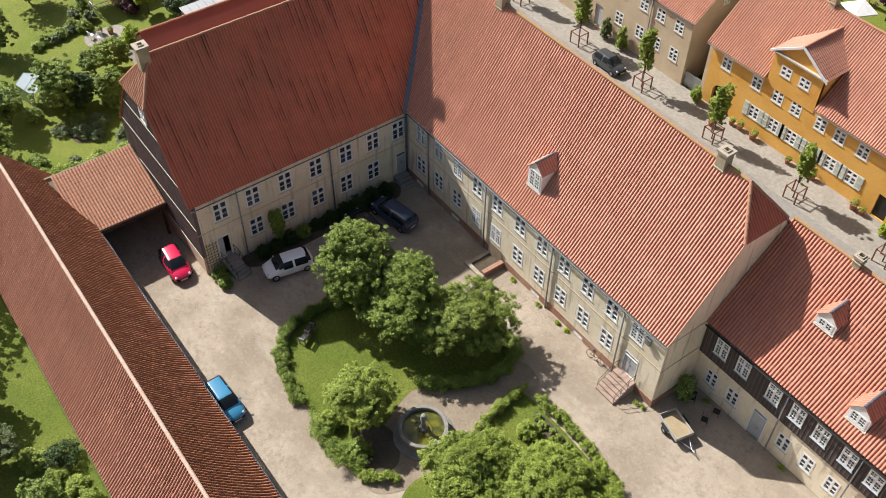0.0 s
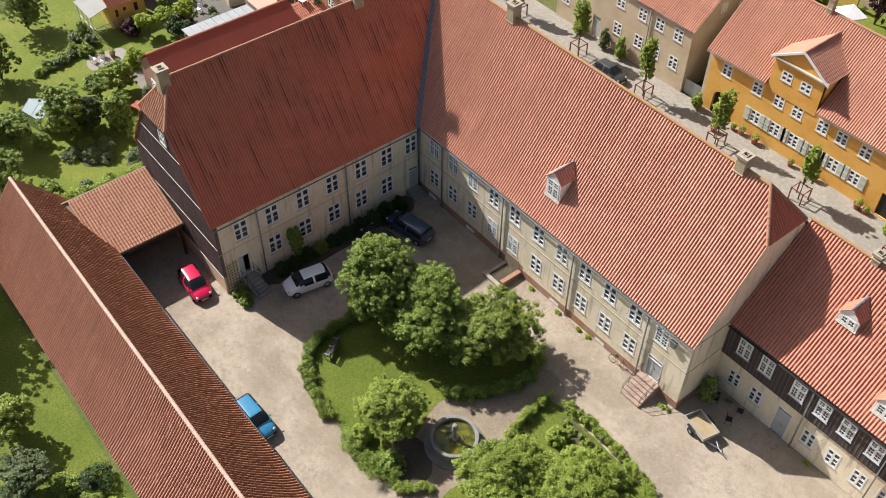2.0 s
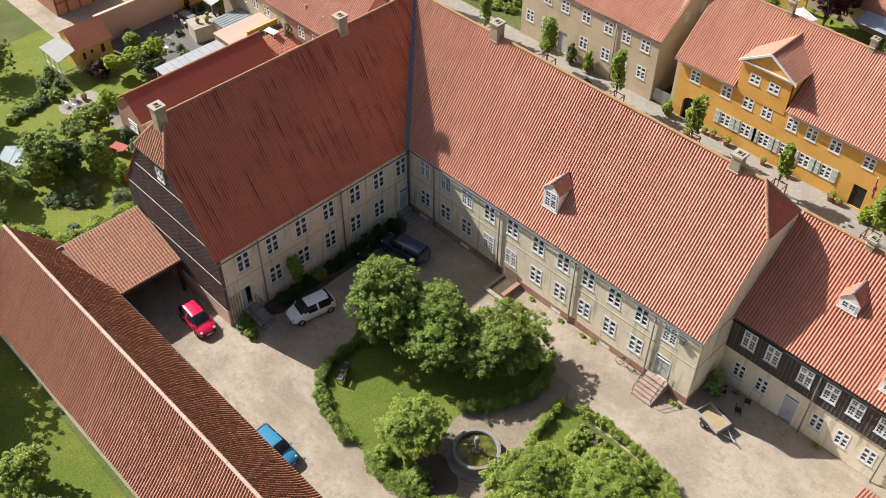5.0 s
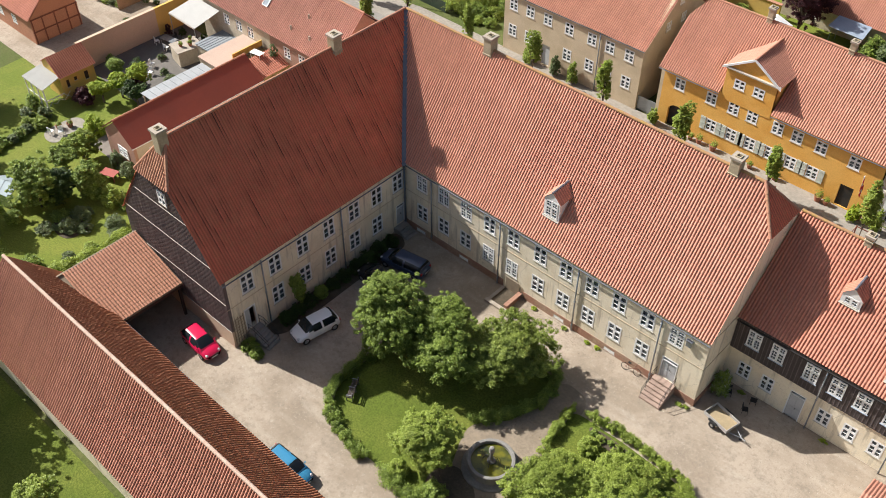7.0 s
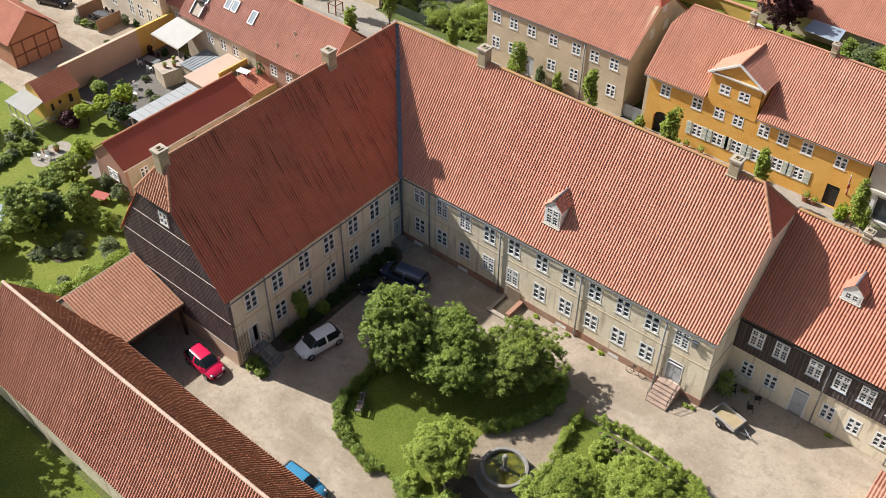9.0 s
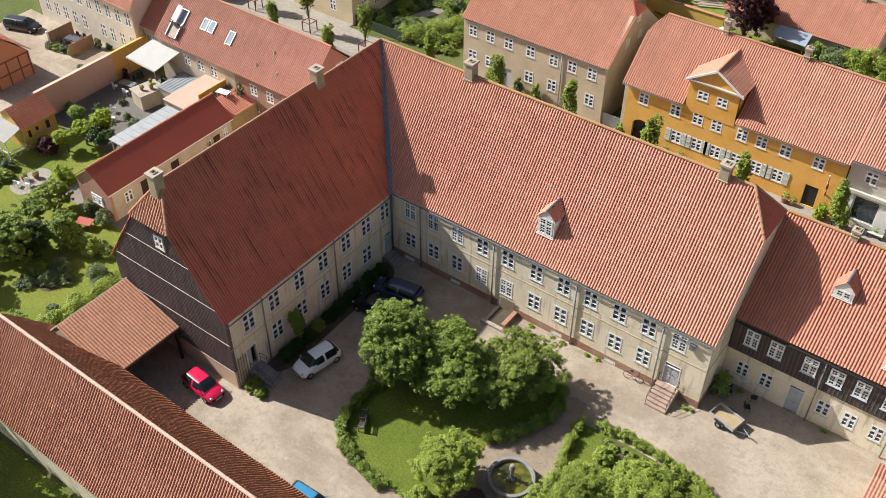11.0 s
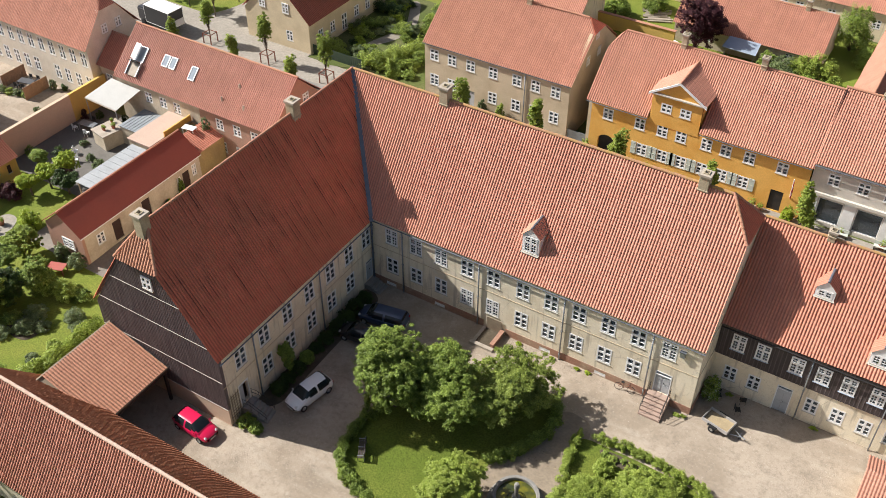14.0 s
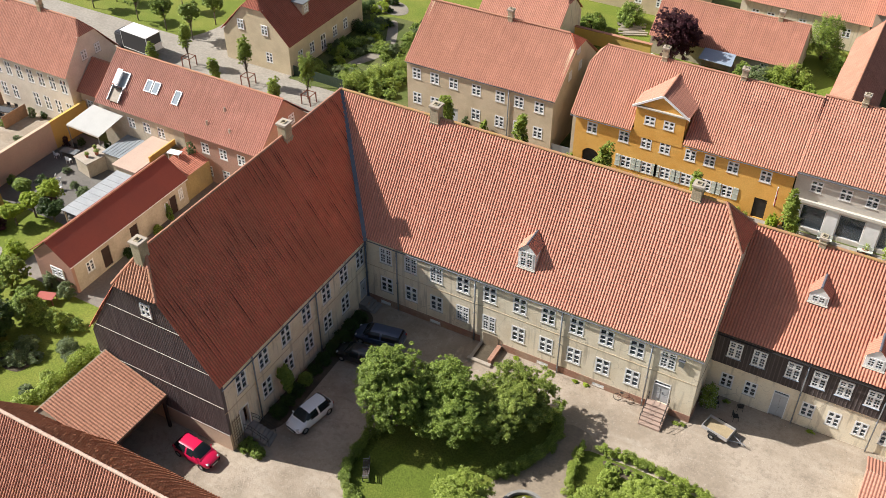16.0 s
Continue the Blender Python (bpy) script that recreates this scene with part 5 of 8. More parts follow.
def car(name, at, turn, paint, label, L=3.9, W=1.7, H=1.48, roof_mat=None, estate=False):
    """A small rounded hatchback that faces its own +x: lofted body, domed cabin with its panes, wheels, lamps, mirrors."""
    root = thing(name, at, turn, label, "car")
    I = Matrix.Identity(4)
    h = L / 2
    belt = H * 0.62
    # lower body: stations along the length with width, underside and upper edge
    rows = [(-h, 0.62, 0.40, belt - 0.22), (-h + 0.05, 0.80, 0.30, belt - 0.10), (-h + 0.18, 0.92, 0.24, belt - 0.01), (-h + 0.5, 0.985, 0.2, belt + 0.03), (-0.5, 1.0, 0.18, belt + 0.02), (0.2, 1.0, 0.18, belt), (h - 1.2, 1.0, 0.18, belt - 0.01), (h - 0.85, 0.985, 0.2, belt - 0.05), (h - 0.5, 0.94, 0.22, belt - 0.13), (h - 0.25, 0.86, 0.25, belt - 0.22), (h - 0.08, 0.72, 0.30, belt - 0.33), (h, 0.50, 0.38, belt - 0.42)]
    bm = bmesh.new()
    rings = []
    for x, f, z0, z1 in rows:
        w = W / 2 * f
        pr = [(-w * 0.84, z0), (-w * 0.97, z0 + 0.10), (-w, z0 + 0.26), (-w * 0.985, z1 - 0.14), (-w * 0.92, z1 - 0.04), (-w * 0.7, z1 + 0.01), (-w * 0.35, z1 + 0.035), (0, z1 + 0.045)]
        pr += [(-y, z) for y, z in pr[-2::-1]]
        rings.append([bm.verts.new((x, y, z)) for y, z in pr])
    n = len(rings[0])
    for a, b in zip(rings, rings[1:]):
        for k in range(n):
            bm.faces.new((a[k], a[(k + 1) % n], b[(k + 1) % n], b[k]))
    bm.faces.new(rings[0][::-1])
    bm.faces.new(rings[-1])
    bmesh.ops.recalc_face_normals(bm, faces=bm.faces)
    part("body", bm, paint, root, at=I, smooth=True)
    # cabin: a dome over the belt line, its panes cut out of the same surface
    wb = W / 2 * 0.95
    xb0, xb1 = -h + 0.10, h - 0.78
    xr0, xr1 = -h + (0.34 if estate else 0.62), h - 1.62
    nu, nv = 36, 20

    def roofline(x):
        front = max(0.0, (x - xr1) / (xb1 - xr1))
        rear = max(0.0, (xr0 - x) / (xr0 - xb0))
        drop = front ** 1.35 + rear ** (1.7 if estate else 1.5)
        mid = (x - (xr0 + xr1) / 2) / ((xr1 - xr0) / 2 + 0.3)
        return (H - belt) * max(0.0, 1 - drop) * (1 - 0.04 * mid * mid)

    grid = []
    for i in range(nu + 1):
        x = xb0 + (xb1 - xb0) * i / nu
        top = roofline(x)
        w = wb * (1 - 0.10 * max(0.0, (x - xr1) / (xb1 - xr1)) ** 2 - 0.10 * max(0.0, (xr0 - x) / (xr0 - xb0)) ** 2)
        row = []
        for j in range(nv + 1):
            a = math.pi * j / nv
            cy, sz = math.cos(a), math.sin(a)
            z = top * abs(sz) ** 0.55
            y = w * math.copysign(abs(cy) ** 0.42, cy) * (1 - 0.20 * z / (H - belt))
            row.append(Vector((x, y, belt - 0.02 + z)))
        grid.append(row)
    shell, panes = bmesh.new(), {}
    for i in range(nu):
        for j in range(nv):
            q = [grid[i][j], grid[i + 1][j], grid[i + 1][j + 1], grid[i][j + 1]]
            c = sum(q, Vector()) / 4
            rise = (c.z - belt) / (H - belt)
            side = abs(c.y) > 0.60 * wb and (j < 6 or j >= nv - 6)
            kind = None
            if side and 0.12 < rise < 0.84 and roofline(c.x) > 0.45 * (H - belt):
                u = (c.x - xb0) / (xb1 - xb0)
                kind = ("side_window", c.y > 0, u > 0.5) if not 0.47 < u < 0.52 else None
            elif c.x > xr1 + 0.06 and 0.10 < rise < 0.93 and abs(c.y) < 0.80 * wb:
                kind = ("windscreen",)
            elif c.x < xr0 - 0.03 and 0.30 < rise < 0.90 and abs(c.y) < 0.74 * wb:
                kind = ("rear_window",)
            m = shell if kind is None else panes.setdefault(kind, bmesh.new())
            m.faces.new([m.verts.new(p) for p in q])
    for m in (shell, *panes.values()):
        bmesh.ops.remove_doubles(m, verts=m.verts, dist=0.0005)
        bmesh.ops.recalc_face_normals(m, faces=m.faces)
    part("cabin", shell, roof_mat or paint, root, at=I, smooth=True)
    for kind, m in panes.items():
        part(kind[0], m, CAR_GLASS, root, "dark tinted side window" if kind[0] == "side_window" else "", at=I, smooth=True)
    for s in (-1, 1):
        mir = boxes((xb1 - 0.40, xb1 - 0.30, s * (wb - 0.03), s * (wb + 0.13), belt, belt + 0.11))
        bmesh.ops.bevel(mir, geom=mir.edges, offset=0.03, segments=2, affect='EDGES')
        part("wing_mirror", mir, paint, root, at=I)
        lamp = boxes((h - 0.42, h - 0.12, s * W * 0.25, s * W * 0.385, belt - 0.36, belt - 0.20))
        bmesh.ops.bevel(lamp, geom=lamp.edges, offset=0.04, segments=2, affect='EDGES')
        part("headlight", lamp, LAMP_W, root, "clear headlight", at=I, smooth=True)
        tl = boxes((-h + 0.03, -h + 0.18, s * W * 0.30, s * W * 0.43, belt - 0.28, belt - 0.06))
        bmesh.ops.bevel(tl, geom=tl.edges, offset=0.03, segments=2, affect='EDGES')
        part("tail_light", tl, LAMP_R, root, "red tail light", at=I, smooth=True)
        for x in (-h + 0.68, h - 0.75):
            wm = pose(x, s * (W / 2 - 0.09), 0.31, 90, 0, 0)
            ty = lathe(bmesh.new(), [(0.19, -0.09), (0.29, -0.10), (0.31, -0.06), (0.31, 0.06), (0.29, 0.10), (0.19, 0.09), (0.19, -0.09)], sides=20)
            wheel = part("wheel", ty, RUBBER, root, at=wm, smooth=True)
            rim = lathe(bmesh.new(), [(0.0, 0.06), (0.05, 0.075), (0.17, 0.05), (0.2, 0.085), (0.2, -0.085), (0.17, -0.05), (0.05, -0.075), (0.0, -0.06)], sides=14)
            part("rim", rim, ALLOY, wheel, "silver alloy rim", at=I)
    part("number_plate", boxes((h - 0.015, h + 0.015, -0.26, 0.26, 0.38, 0.49)), PLATE, root, at=I)
    part("number_plate", boxes((-h - 0.015, -h + 0.01, -0.26, 0.26, 0.5, 0.61)), PLATE, root, at=I)
    part("grille", boxes((h - 0.05, h + 0.005, -0.42, 0.42, 0.52, 0.60)), IRON, root, at=I)
    return root


P_WHITE, P_RED = car_paint("white_car_paint", (0.93, 0.935, 0.94)), car_paint("red_car_paint", (0.66, 0.010, 0.075))
P_BLUE, P_NAVY, P_BLACK = car_paint("light_blue_car_paint", (0.045, 0.24, 0.42)), car_paint("navy_car_paint", (0.035, 0.055, 0.11)), car_paint("black_car_paint", (0.012, 0.013, 0.016))
car("car", (3.35, -13.8, gz(3, -13.5)), -101, P_WHITE, "white hatchback parked on the gravel beside the planting", 4.0, 1.75, 1.52)
car("car", (-2.1, -20.85, gz(-2, -20.5)), -4, P_RED, "bright red small hatchback parked by the gateway", 3.75, 1.68, 1.46)
car("car", (11.7, -23.75, gz(11, -23.8)), 2, P_BLUE, "light blue hatchback parked along the barn", 3.95, 1.7, 1.5)
car("car", (3.75, -3.95, gz(3, -4)), 190, P_NAVY, "dark blue estate car parked in the shaded corner", 4.4, 1.78, 1.5, estate=True)
car("car", (3.4, -6.6, gz(3, -6)), 184, P_BLACK, "black car parked in the shaded corner", 4.1, 1.72, 1.45)
car("car", (-1.0, 24.6, 0), 0, car_paint("grey_car_paint", (0.05, 0.055, 0.06)), "dark grey small car parked in the street", 3.7, 1.65, 1.5)
car("car", (-60.5, 4.5, 0), 20, P_BLACK, "black estate car parked in the back yard", 4.5, 1.8, 1.5, estate=True)

# ---- fountain ----
BASIN_STONE = surface("dark_wet_stone", (0.29, 0.28, 0.26), (0.18, 0.175, 0.155), 1.6, 0.8, 0.25, 14, 0.8, 0.4)
fountain = thing("fountain", (21.95, -13.95, gz(22, -14)), 0, "round stone fountain basin with green water and a small pillar", "fountain")
I4 = Matrix.Identity(4)
part("plinth", lathe(bmesh.new(), [(0, 0.14), (2.05, 0.14), (2.1, 0.10), (2.1, -0.3)], sides=56), BASIN_STONE, fountain, at=I4)
part("basin", lathe(bmesh.new(), [(1.44, 0.3), (1.44, 0.95), (1.48, 1.0), (1.68, 1.0), (1.72, 0.95), (1.70, 0.85), (1.62, 0.8), (1.62, 0.14)], sides=56), BASIN_STONE, fountain, "grey stone ring with a rounded rim", at=I4, smooth=False)
WATER = bpy.data.materials.new("algae_water")
_nt2, _b2 = nodes_of(WATER)
_nt2.links.new(mixed(_nt2, ramp(_nt2, noise_at(_nt2, 0.9, 4), 0.42, 0.62), (0.17, 0.16, 0.018), (0.04, 0.05, 0.018)), _b2.inputs["Base Color"])
_b2.inputs["Roughness"].default_value = 0.08
bumped(_nt2, _b2, noise_at(_nt2, 5, 2), 0.05, 0.02)
part("water", lathe(bmesh.new(), [(0.001, 0.72), (0.7, 0.72), (1.45, 0.72)], sides=56), WATER, fountain, "green water with algae", at=I4)
part("pillar", lathe(bmesh.new(), [(0.30, 0.3), (0.30, 0.85), (0.18, 0.95), (0.13, 1.1), (0.13, 1.75), (0.2, 1.82), (0.17, 1.95), (0.21, 2.1), (0.15, 2.3), (0.001, 2.36)], sides=20), BASIN_STONE, fountain, "slim weathered stone pillar", at=I4)
for k in range(4):
    a = k * math.pi / 2 + 0.4
    sp = bmesh.new()
    p0, p1, p2 = ((r * math.cos(a), r * math.sin(a), z) for r, z in ((0.13, 1.35), (0.42, 1.25), (0.62, 0.75)))
    tube(sp, p0, p1, 0.03, 0.028, 6)
    tube(sp, p1, p2, 0.028, 0.022, 6)
    part("spout", sp, IRON, fountain, "thin dark water spout", at=I4)

# ---- garden island ----
LAWN1 = [(8.6, -13), (8.7, -16), (10.1, -18.0), (12.7, -19.1), (16, -19.2), (19.5, -19.2), (20.8, -18.3), (19.7, -15.5), (18.6, -12.4), (20.4, -10.0), (21.2, -6.8), (20.3, -4.9), (17, -4.9), (13, -5.8), (10, -8.8)]
bed("garden_lawn", (14.5, -12.5), LAWN1, LAWN, 0.03, "mown lawn inside a clipped hedge")
LAWN2 = [(24.0, -10.5), (23.7, -8), (23.6, -6.4), (26, -6.2), (29, -6.2), (33, -6.7), (36, -9.5), (36.5, -14), (33, -18.5), (27, -19.2), (24.6, -17), (25.0, -13.3)]
bed("garden_lawn", (29.5, -12), LAWN2, LAWN, 0.03, "rough lawn under low trees")
bed("fountain_ground", (22, -13.5), [(24.8, -17), (25.4, -13.3), (24.6, -10.4), (23.9, -5.6), (22.6, -4.6), (21.0, -5.2), (20.3, -9.8), (18.4, -12.2), (19.4, -15.5), (20.6, -18.8), (23.5, -19.2)], surface("bare_earth_path", (0.33, 0.27, 0.20), (0.22, 0.175, 0.125), 0.5, 0.8, 0.3, 5, 0.95, 0.5), 0.02, "trodden earth round the fountain", category="path")


bed("flower_bed", (21.0, -17.2), [(19.6, -15.9), (21.0, -15.6), (22.6, -16.4), (23.0, -17.6), (22.2, -18.6), (20.4, -18.9), (19.2, -17.6)], SOIL, 0.035, "dark bare soil beside the fountain", category="bed")
bed("flower_bed", (26.6, -6.9), [(25.2, -6.6), (26.6, -6.4), (28.2, -6.5), (29.2, -6.7), (28.6, -7.1), (27.0, -7.4), (25.8, -7.3)], SOIL, 0.04, "dark earth bed along the low hedge", category="bed")
for i, (x, y, r) in enumerate(((25.7, -6.9, 0.35), (26.4, -7.1, 0.45), (27.1, -6.8, 0.3), (27.8, -7.0, 0.5), (28.6, -6.8, 0.4), (29.3, -7.0, 0.55), (30.1, -7.2, 0.5))):
    bush_thing("bedding_plant", (x, y, gz(x, y)), r, r, r * 1.1, (LEAF_TREE, LEAF_LIGHT)[i % 2], "low leafy plant in the earth bed", "plant", 640 + i, 420, 0.09, 10, group="plants along the low hedge")


def hedge(name, pts, width, height, leaf, label, seed, density=900, size=0.075, dark=None):
    """A clipped hedge along a line: a twiggy core and a dense skin of leaves."""
    rng = np.random.default_rng(seed)
    root = thing(name, (*pts[0], gz(*pts[0])), 0, label, "hedge")
    P = [Vector((*p, gz(*p))) for p in pts]
    base = P[0]
    cs, rs = [], []
    total = 0.0
    bm = bmesh.new()
    for a, b in zip(P, P[1:]):
        d = (b - a).length
        total += d
        tube(bm, a - base + Vector((0, 0, 0.12)), b - base + Vector((0, 0, 0.12)), 0.03, sides=5)
        n = max(2, int(d / 0.28))
        for i in range(n):
            q = a.lerp(b, (i + 0.5) / n) - base
            for k in range(4):
                cs.append((q.x + rng.normal(0, width * 0.2), q.y + rng.normal(0, width * 0.2), q.z + height * rng.uniform(0.15, 0.85)))
                rs.append((width * rng.uniform(0.16, 0.36), width * rng.uniform(0.16, 0.36), height * rng.uniform(0.14, 0.32)))
            if i % 2 == 0:
                tube(bm, (q.x, q.y, q.z - 0.05), (q.x + rng.normal(0, 0.1), q.y + rng.normal(0, 0.1), q.z + height * 0.8), 0.02, 0.008, 5)
    part("stem", bm, BARK, root, at=I4)
    link("foliage", leaf_mesh("foliage", np.array(cs), np.array(rs), int(total * density * 2.6), size * 0.82, rng, 0.3), leaf, root, at=I4)
    return root


hedge("hedge", [(9.2, -11.5), (8.4, -13.2), (8.3, -15.2), (8.8, -17.2), (10.2, -18.5), (12.2, -19.2), (14.8, -19.6)], 0.95, 0.95, LEAF_TREE, "clipped green hedge round the lawn", 11)
hedge("hedge", [(18.5, -12.0), (19.6, -10.6), (20.6, -9.2), (21.2, -7.4), (21.1, -5.6), (20.2, -4.5), (18.5, -4.4), (16, -4.8), (13, -5.6), (10.8, -7.6), (9.8, -9.6)], 1.1, 1.0, LEAF_TREE, "clipped green hedge round the lawn", 12)
hedge("hedge", [(23.9, -10.6), (23.5, -9.0), (23.4, -7.4), (23.3, -6.1)], 0.75, 0.9, LEAF_LIGHT, "low green box hedge by the path", 13)
hedge("hedge", [(24.6, -5.9), (26.4, -5.7), (28.2, -5.8), (30.5, -5.9), (32.6, -6.3), (34.6, -7.4), (36.2, -9.6), (36.8, -12.5)], 0.8, 0.8, LEAF_LIGHT, "low green hedge at the edge of the gravel", 14)
hedge("hedge", [(22.4, -19.2), (23.0, -18.2), (23.6, -17.3)], 0.8, 0.7, LEAF_LIGHT, "short green box hedge by the fountain", 15)
hedge("hedge", [(16.6, -19.6), (18.2, -19.6), (20.4, -19.4), (21.6, -18.8)], 1.3, 1.1, LEAF_TREE, "loose green shrubs along the gravel", 16)

tree_thing("apple_tree", (9.7, -11.1, gz(10, -10)), 8.2, 3.5, LEAF_TREE, "broad old apple tree on the lawn", seed=3, leaves=19000, clumps=90, stem=0.05, squash=0.92)
tree_thing("apple_tree", (13.3, -9.6, gz(13, -9)), 6.9, 4.1, LEAF_TREE, "broad old apple tree on the lawn", seed=4, leaves=20000, clumps=90, stem=0.06, squash=0.92)
tree_thing("apple_tree", (18.1, -7.2, gz(18, -8)), 5.6, 3.9, LEAF_OLIVE, "spreading apple tree at the edge of the lawn", seed=5, leaves=17000, clumps=80, stem=0.12, squash=0.92)
tree_thing("fruit_tree", (18.2, -16.6, gz(18, -17)), 4.6, 2.7, LEAF_LIGHT, "small light green fruit tree", seed=6, leaves=11000, clumps=60, stem=0.08, size=0.15)
tree_thing("fruit_tree", (27.2, -14.0, gz(28, -12)), 4.1, 3.6, LEAF_LIGHT, "low spreading light green tree", seed=7, leaves=15000, clumps=80, stem=0.12, size=0.15)
tree_thing("fruit_tree", (30.6, -10.6, gz(28, -12)), 3.8, 3.1, LEAF_LIGHT, "low spreading light green tree", seed=8, leaves=12000, clumps=70, stem=0.12, size=0.15)
tree_thing("fruit_tree", (32.2, -15.0, gz(28, -12)), 4.0, 3.4, LEAF_LIGHT, "low spreading light green tree", seed=9, leaves=11000, clumps=70, stem=0.12, size=0.15)
bush_thing("bush", (26.2, -8.2, gz(26, -8)), 0.9, 0.9, 1.1, LEAF_LIGHT, "round light green bush on the lawn", seed=21)
bush_thing("bush", (33.2, -9.0, gz(33, -8)), 1.7, 1.6, 1.7, LEAF_LIGHT, "round light green bush on the lawn", seed=22, leaves=5000)
bush_thing("bush", (17.4, -18.7, gz(17, -18)), 0.9, 0.9, 1.3, LEAF_LIGHT, "round light green bush on the lawn", seed=23)
bush_thing("bush", (20.6, -18.4, gz(20, -18)), 1.2, 1.1, 1.3, LEAF_TREE, "round green bush on the lawn", seed=24, leaves=3500)
for i, (x, y, r, h, l) in enumerate(((0.9, -14.6, 0.8, 1.0, LEAF_DARK), (0.9, -13.4, 0.7, 0.9, LEAF_DARK), (0.9, -12.2, 0.8, 1.1, LEAF_DARK), (0.9, -10.9, 0.8, 1.0, LEAF_TREE), (0.9, -9.6, 0.7, 0.9, LEAF_DARK), (0.9, -8.3, 0.8, 1.0, LEAF_DARK), (1.0, -7.0, 0.8, 1.2, LEAF_DARK), (1.0, -5.7, 0.9, 1.3, LEAF_DARK), (1.0, -4.3, 0.9, 1.4, LEAF_DARK), (1.0, -2.9, 0.8, 1.2, LEAF_DARK), (0.9, -18.5, 0.8, 1.0, LEAF_TREE), (1.9, -18.6, 0.6, 0.8, LEAF_TREE))):
    bush_thing("shrub", (x, y, gz(x, y)), r, r, h, l, "dark green shrub in the bed along the wall", "shrub", 40 + i, 1800, 0.09, group="shrubs along the wall")
bed("flower_bed", (0.9, -8.5), [(0.05, -16), (1.7, -15.6), (1.9, -12), (1.9, -8), (2.0, -4), (1.8, -2.0), (0.05, -1.9), (0.03, -8)], SOIL, 0.015, "dark planted bed along the wall", category="bed")
tree_thing("climber", (0.75, -13.0, -0.3), 4.4, 0.7, LEAF_TREE, "climbing plant against the plaster wall", "climber", seed=60, leaves=2200, size=0.13, clumps=30, stem=0.05, trunk_r=0.04)
bush_thing("rose_bush", (30.4, 2.5, 0), 0.8, 0.9, 2.4, LEAF_TREE, "climbing rose with pale blossom in the corner", "rose", 61, 3200, 0.09, flowers=900)
for i, (x, y) in enumerate(((29.3, -0.5), (14.9, -0.35), (18.0, -0.4), (20.2, -0.35), (28.8, -0.6), (21.1, -0.3), (31.6, 3.5), (38.2, 3.6))):
    bush_thing("weed", (x, y, gz(x, y)), 0.34, 0.2, 0.24, LEAF_LIME if i % 2 else LEAF_LIGHT, "tuft of weeds at the foot of the wall", "weed", 70 + i, 500, 0.07, 10, group="weeds along the wall")


for i, (x, y, r, h) in enumerate(((28.6, -8.6, 1.5, 1.7), (30.8, -8.0, 1.4, 1.6), (25.6, -10.8, 1.3, 1.6), (34.4, -11.4, 1.7, 1.9), (24.9, -12.4, 1.1, 1.4), (29.4, -12.4, 1.6, 2.2))):
    bush_thing("bush", (x, y, gz(x, y)), r, r, h, LEAF_LIGHT, "loose light green shrub on the rough lawn", "bush", 90 + i, 3600, 0.11, 30)


def scatter(name, count, spot, size, material, label, seed):
    """Loose stones or litter lying on the ground, each a small flattened lump."""
    rng = np.random.default_rng(seed)
    lump = np.array(((1, 0, 0), (0, 1, 0), (-1, 0, 0), (0, -1, 0), (0, 0, 0.45)))
    verts, faces = [], []
    while len(verts) < count * 5:
        x, y = spot(rng)
        s, a = size * rng.uniform(0.5, 1.5), rng.uniform(0, 6.28)
        ca, sa = math.cos(a), math.sin(a)
        base = len(verts)
        for px, py, pz in lump * (s * np.array((1, rng.uniform(0.5, 1), 1))):
            verts.append((x + px * ca - py * sa, y + px * sa + py * ca, gz(x, y) + 0.005 + pz))
        faces += [(base + k, base + (k + 1) % 4, base + 4) for k in range(4)]
    me = bpy.data.meshes.new(name)
    me.from_pydata(verts, [], faces)
    me.materials.append(material)
    return tagged(new(name, me), label, "litter", kind="stuff")


def speckled(name, a, b):
    m = bpy.data.materials.new(name)
    nt, bs = nodes_of(m)
    nt.links.new(mixed(nt, nt.nodes.new("ShaderNodeNewGeometry").outputs["Random Per Island"], a, b), bs.inputs["Base Color"])
    bs.inputs["Roughness"].default_value = 0.95
    return m


def free_gravel(rng):
    while True:
        x, y = rng.uniform(0.5, 44), rng.uniform(-24, 3.5)
        if not (x < 30 and y > -0.3) and not (8 < x < 37 and -20 < y < -4.4):
            return x, y


def wall_foot(rng):
    return rng.choice((rng.uniform(12, 26), rng.normal(17, 2.5))), -0.15 - abs(rng.normal(0, 0.75))


def path_litter(rng):
    a, r = rng.uniform(0, 6.28), rng.uniform(2.2, 3.4)
    return 21.95 + r * math.cos(a), -13.2 + r * 1.5 * math.sin(a)


scatter("loose_stones", 1800, free_gravel, 0.027, speckled("pebble_tones", (0.17, 0.14, 0.11), (0.56, 0.50, 0.42)), "loose stones scattered over the gravel courtyard", 1)
scatter("dirt_crumbs", 1700, wall_foot, 0.026, speckled("dirt_tones", (0.20, 0.155, 0.11), (0.38, 0.31, 0.24)), "brown dirt and crumbled plaster along the wall foot", 2)
scatter("leaf_litter", 700, path_litter, 0.06, speckled("litter_tones", (0.11, 0.08, 0.04), (0.38, 0.30, 0.17)), "dry leaves on the earth round the fountain", 3)

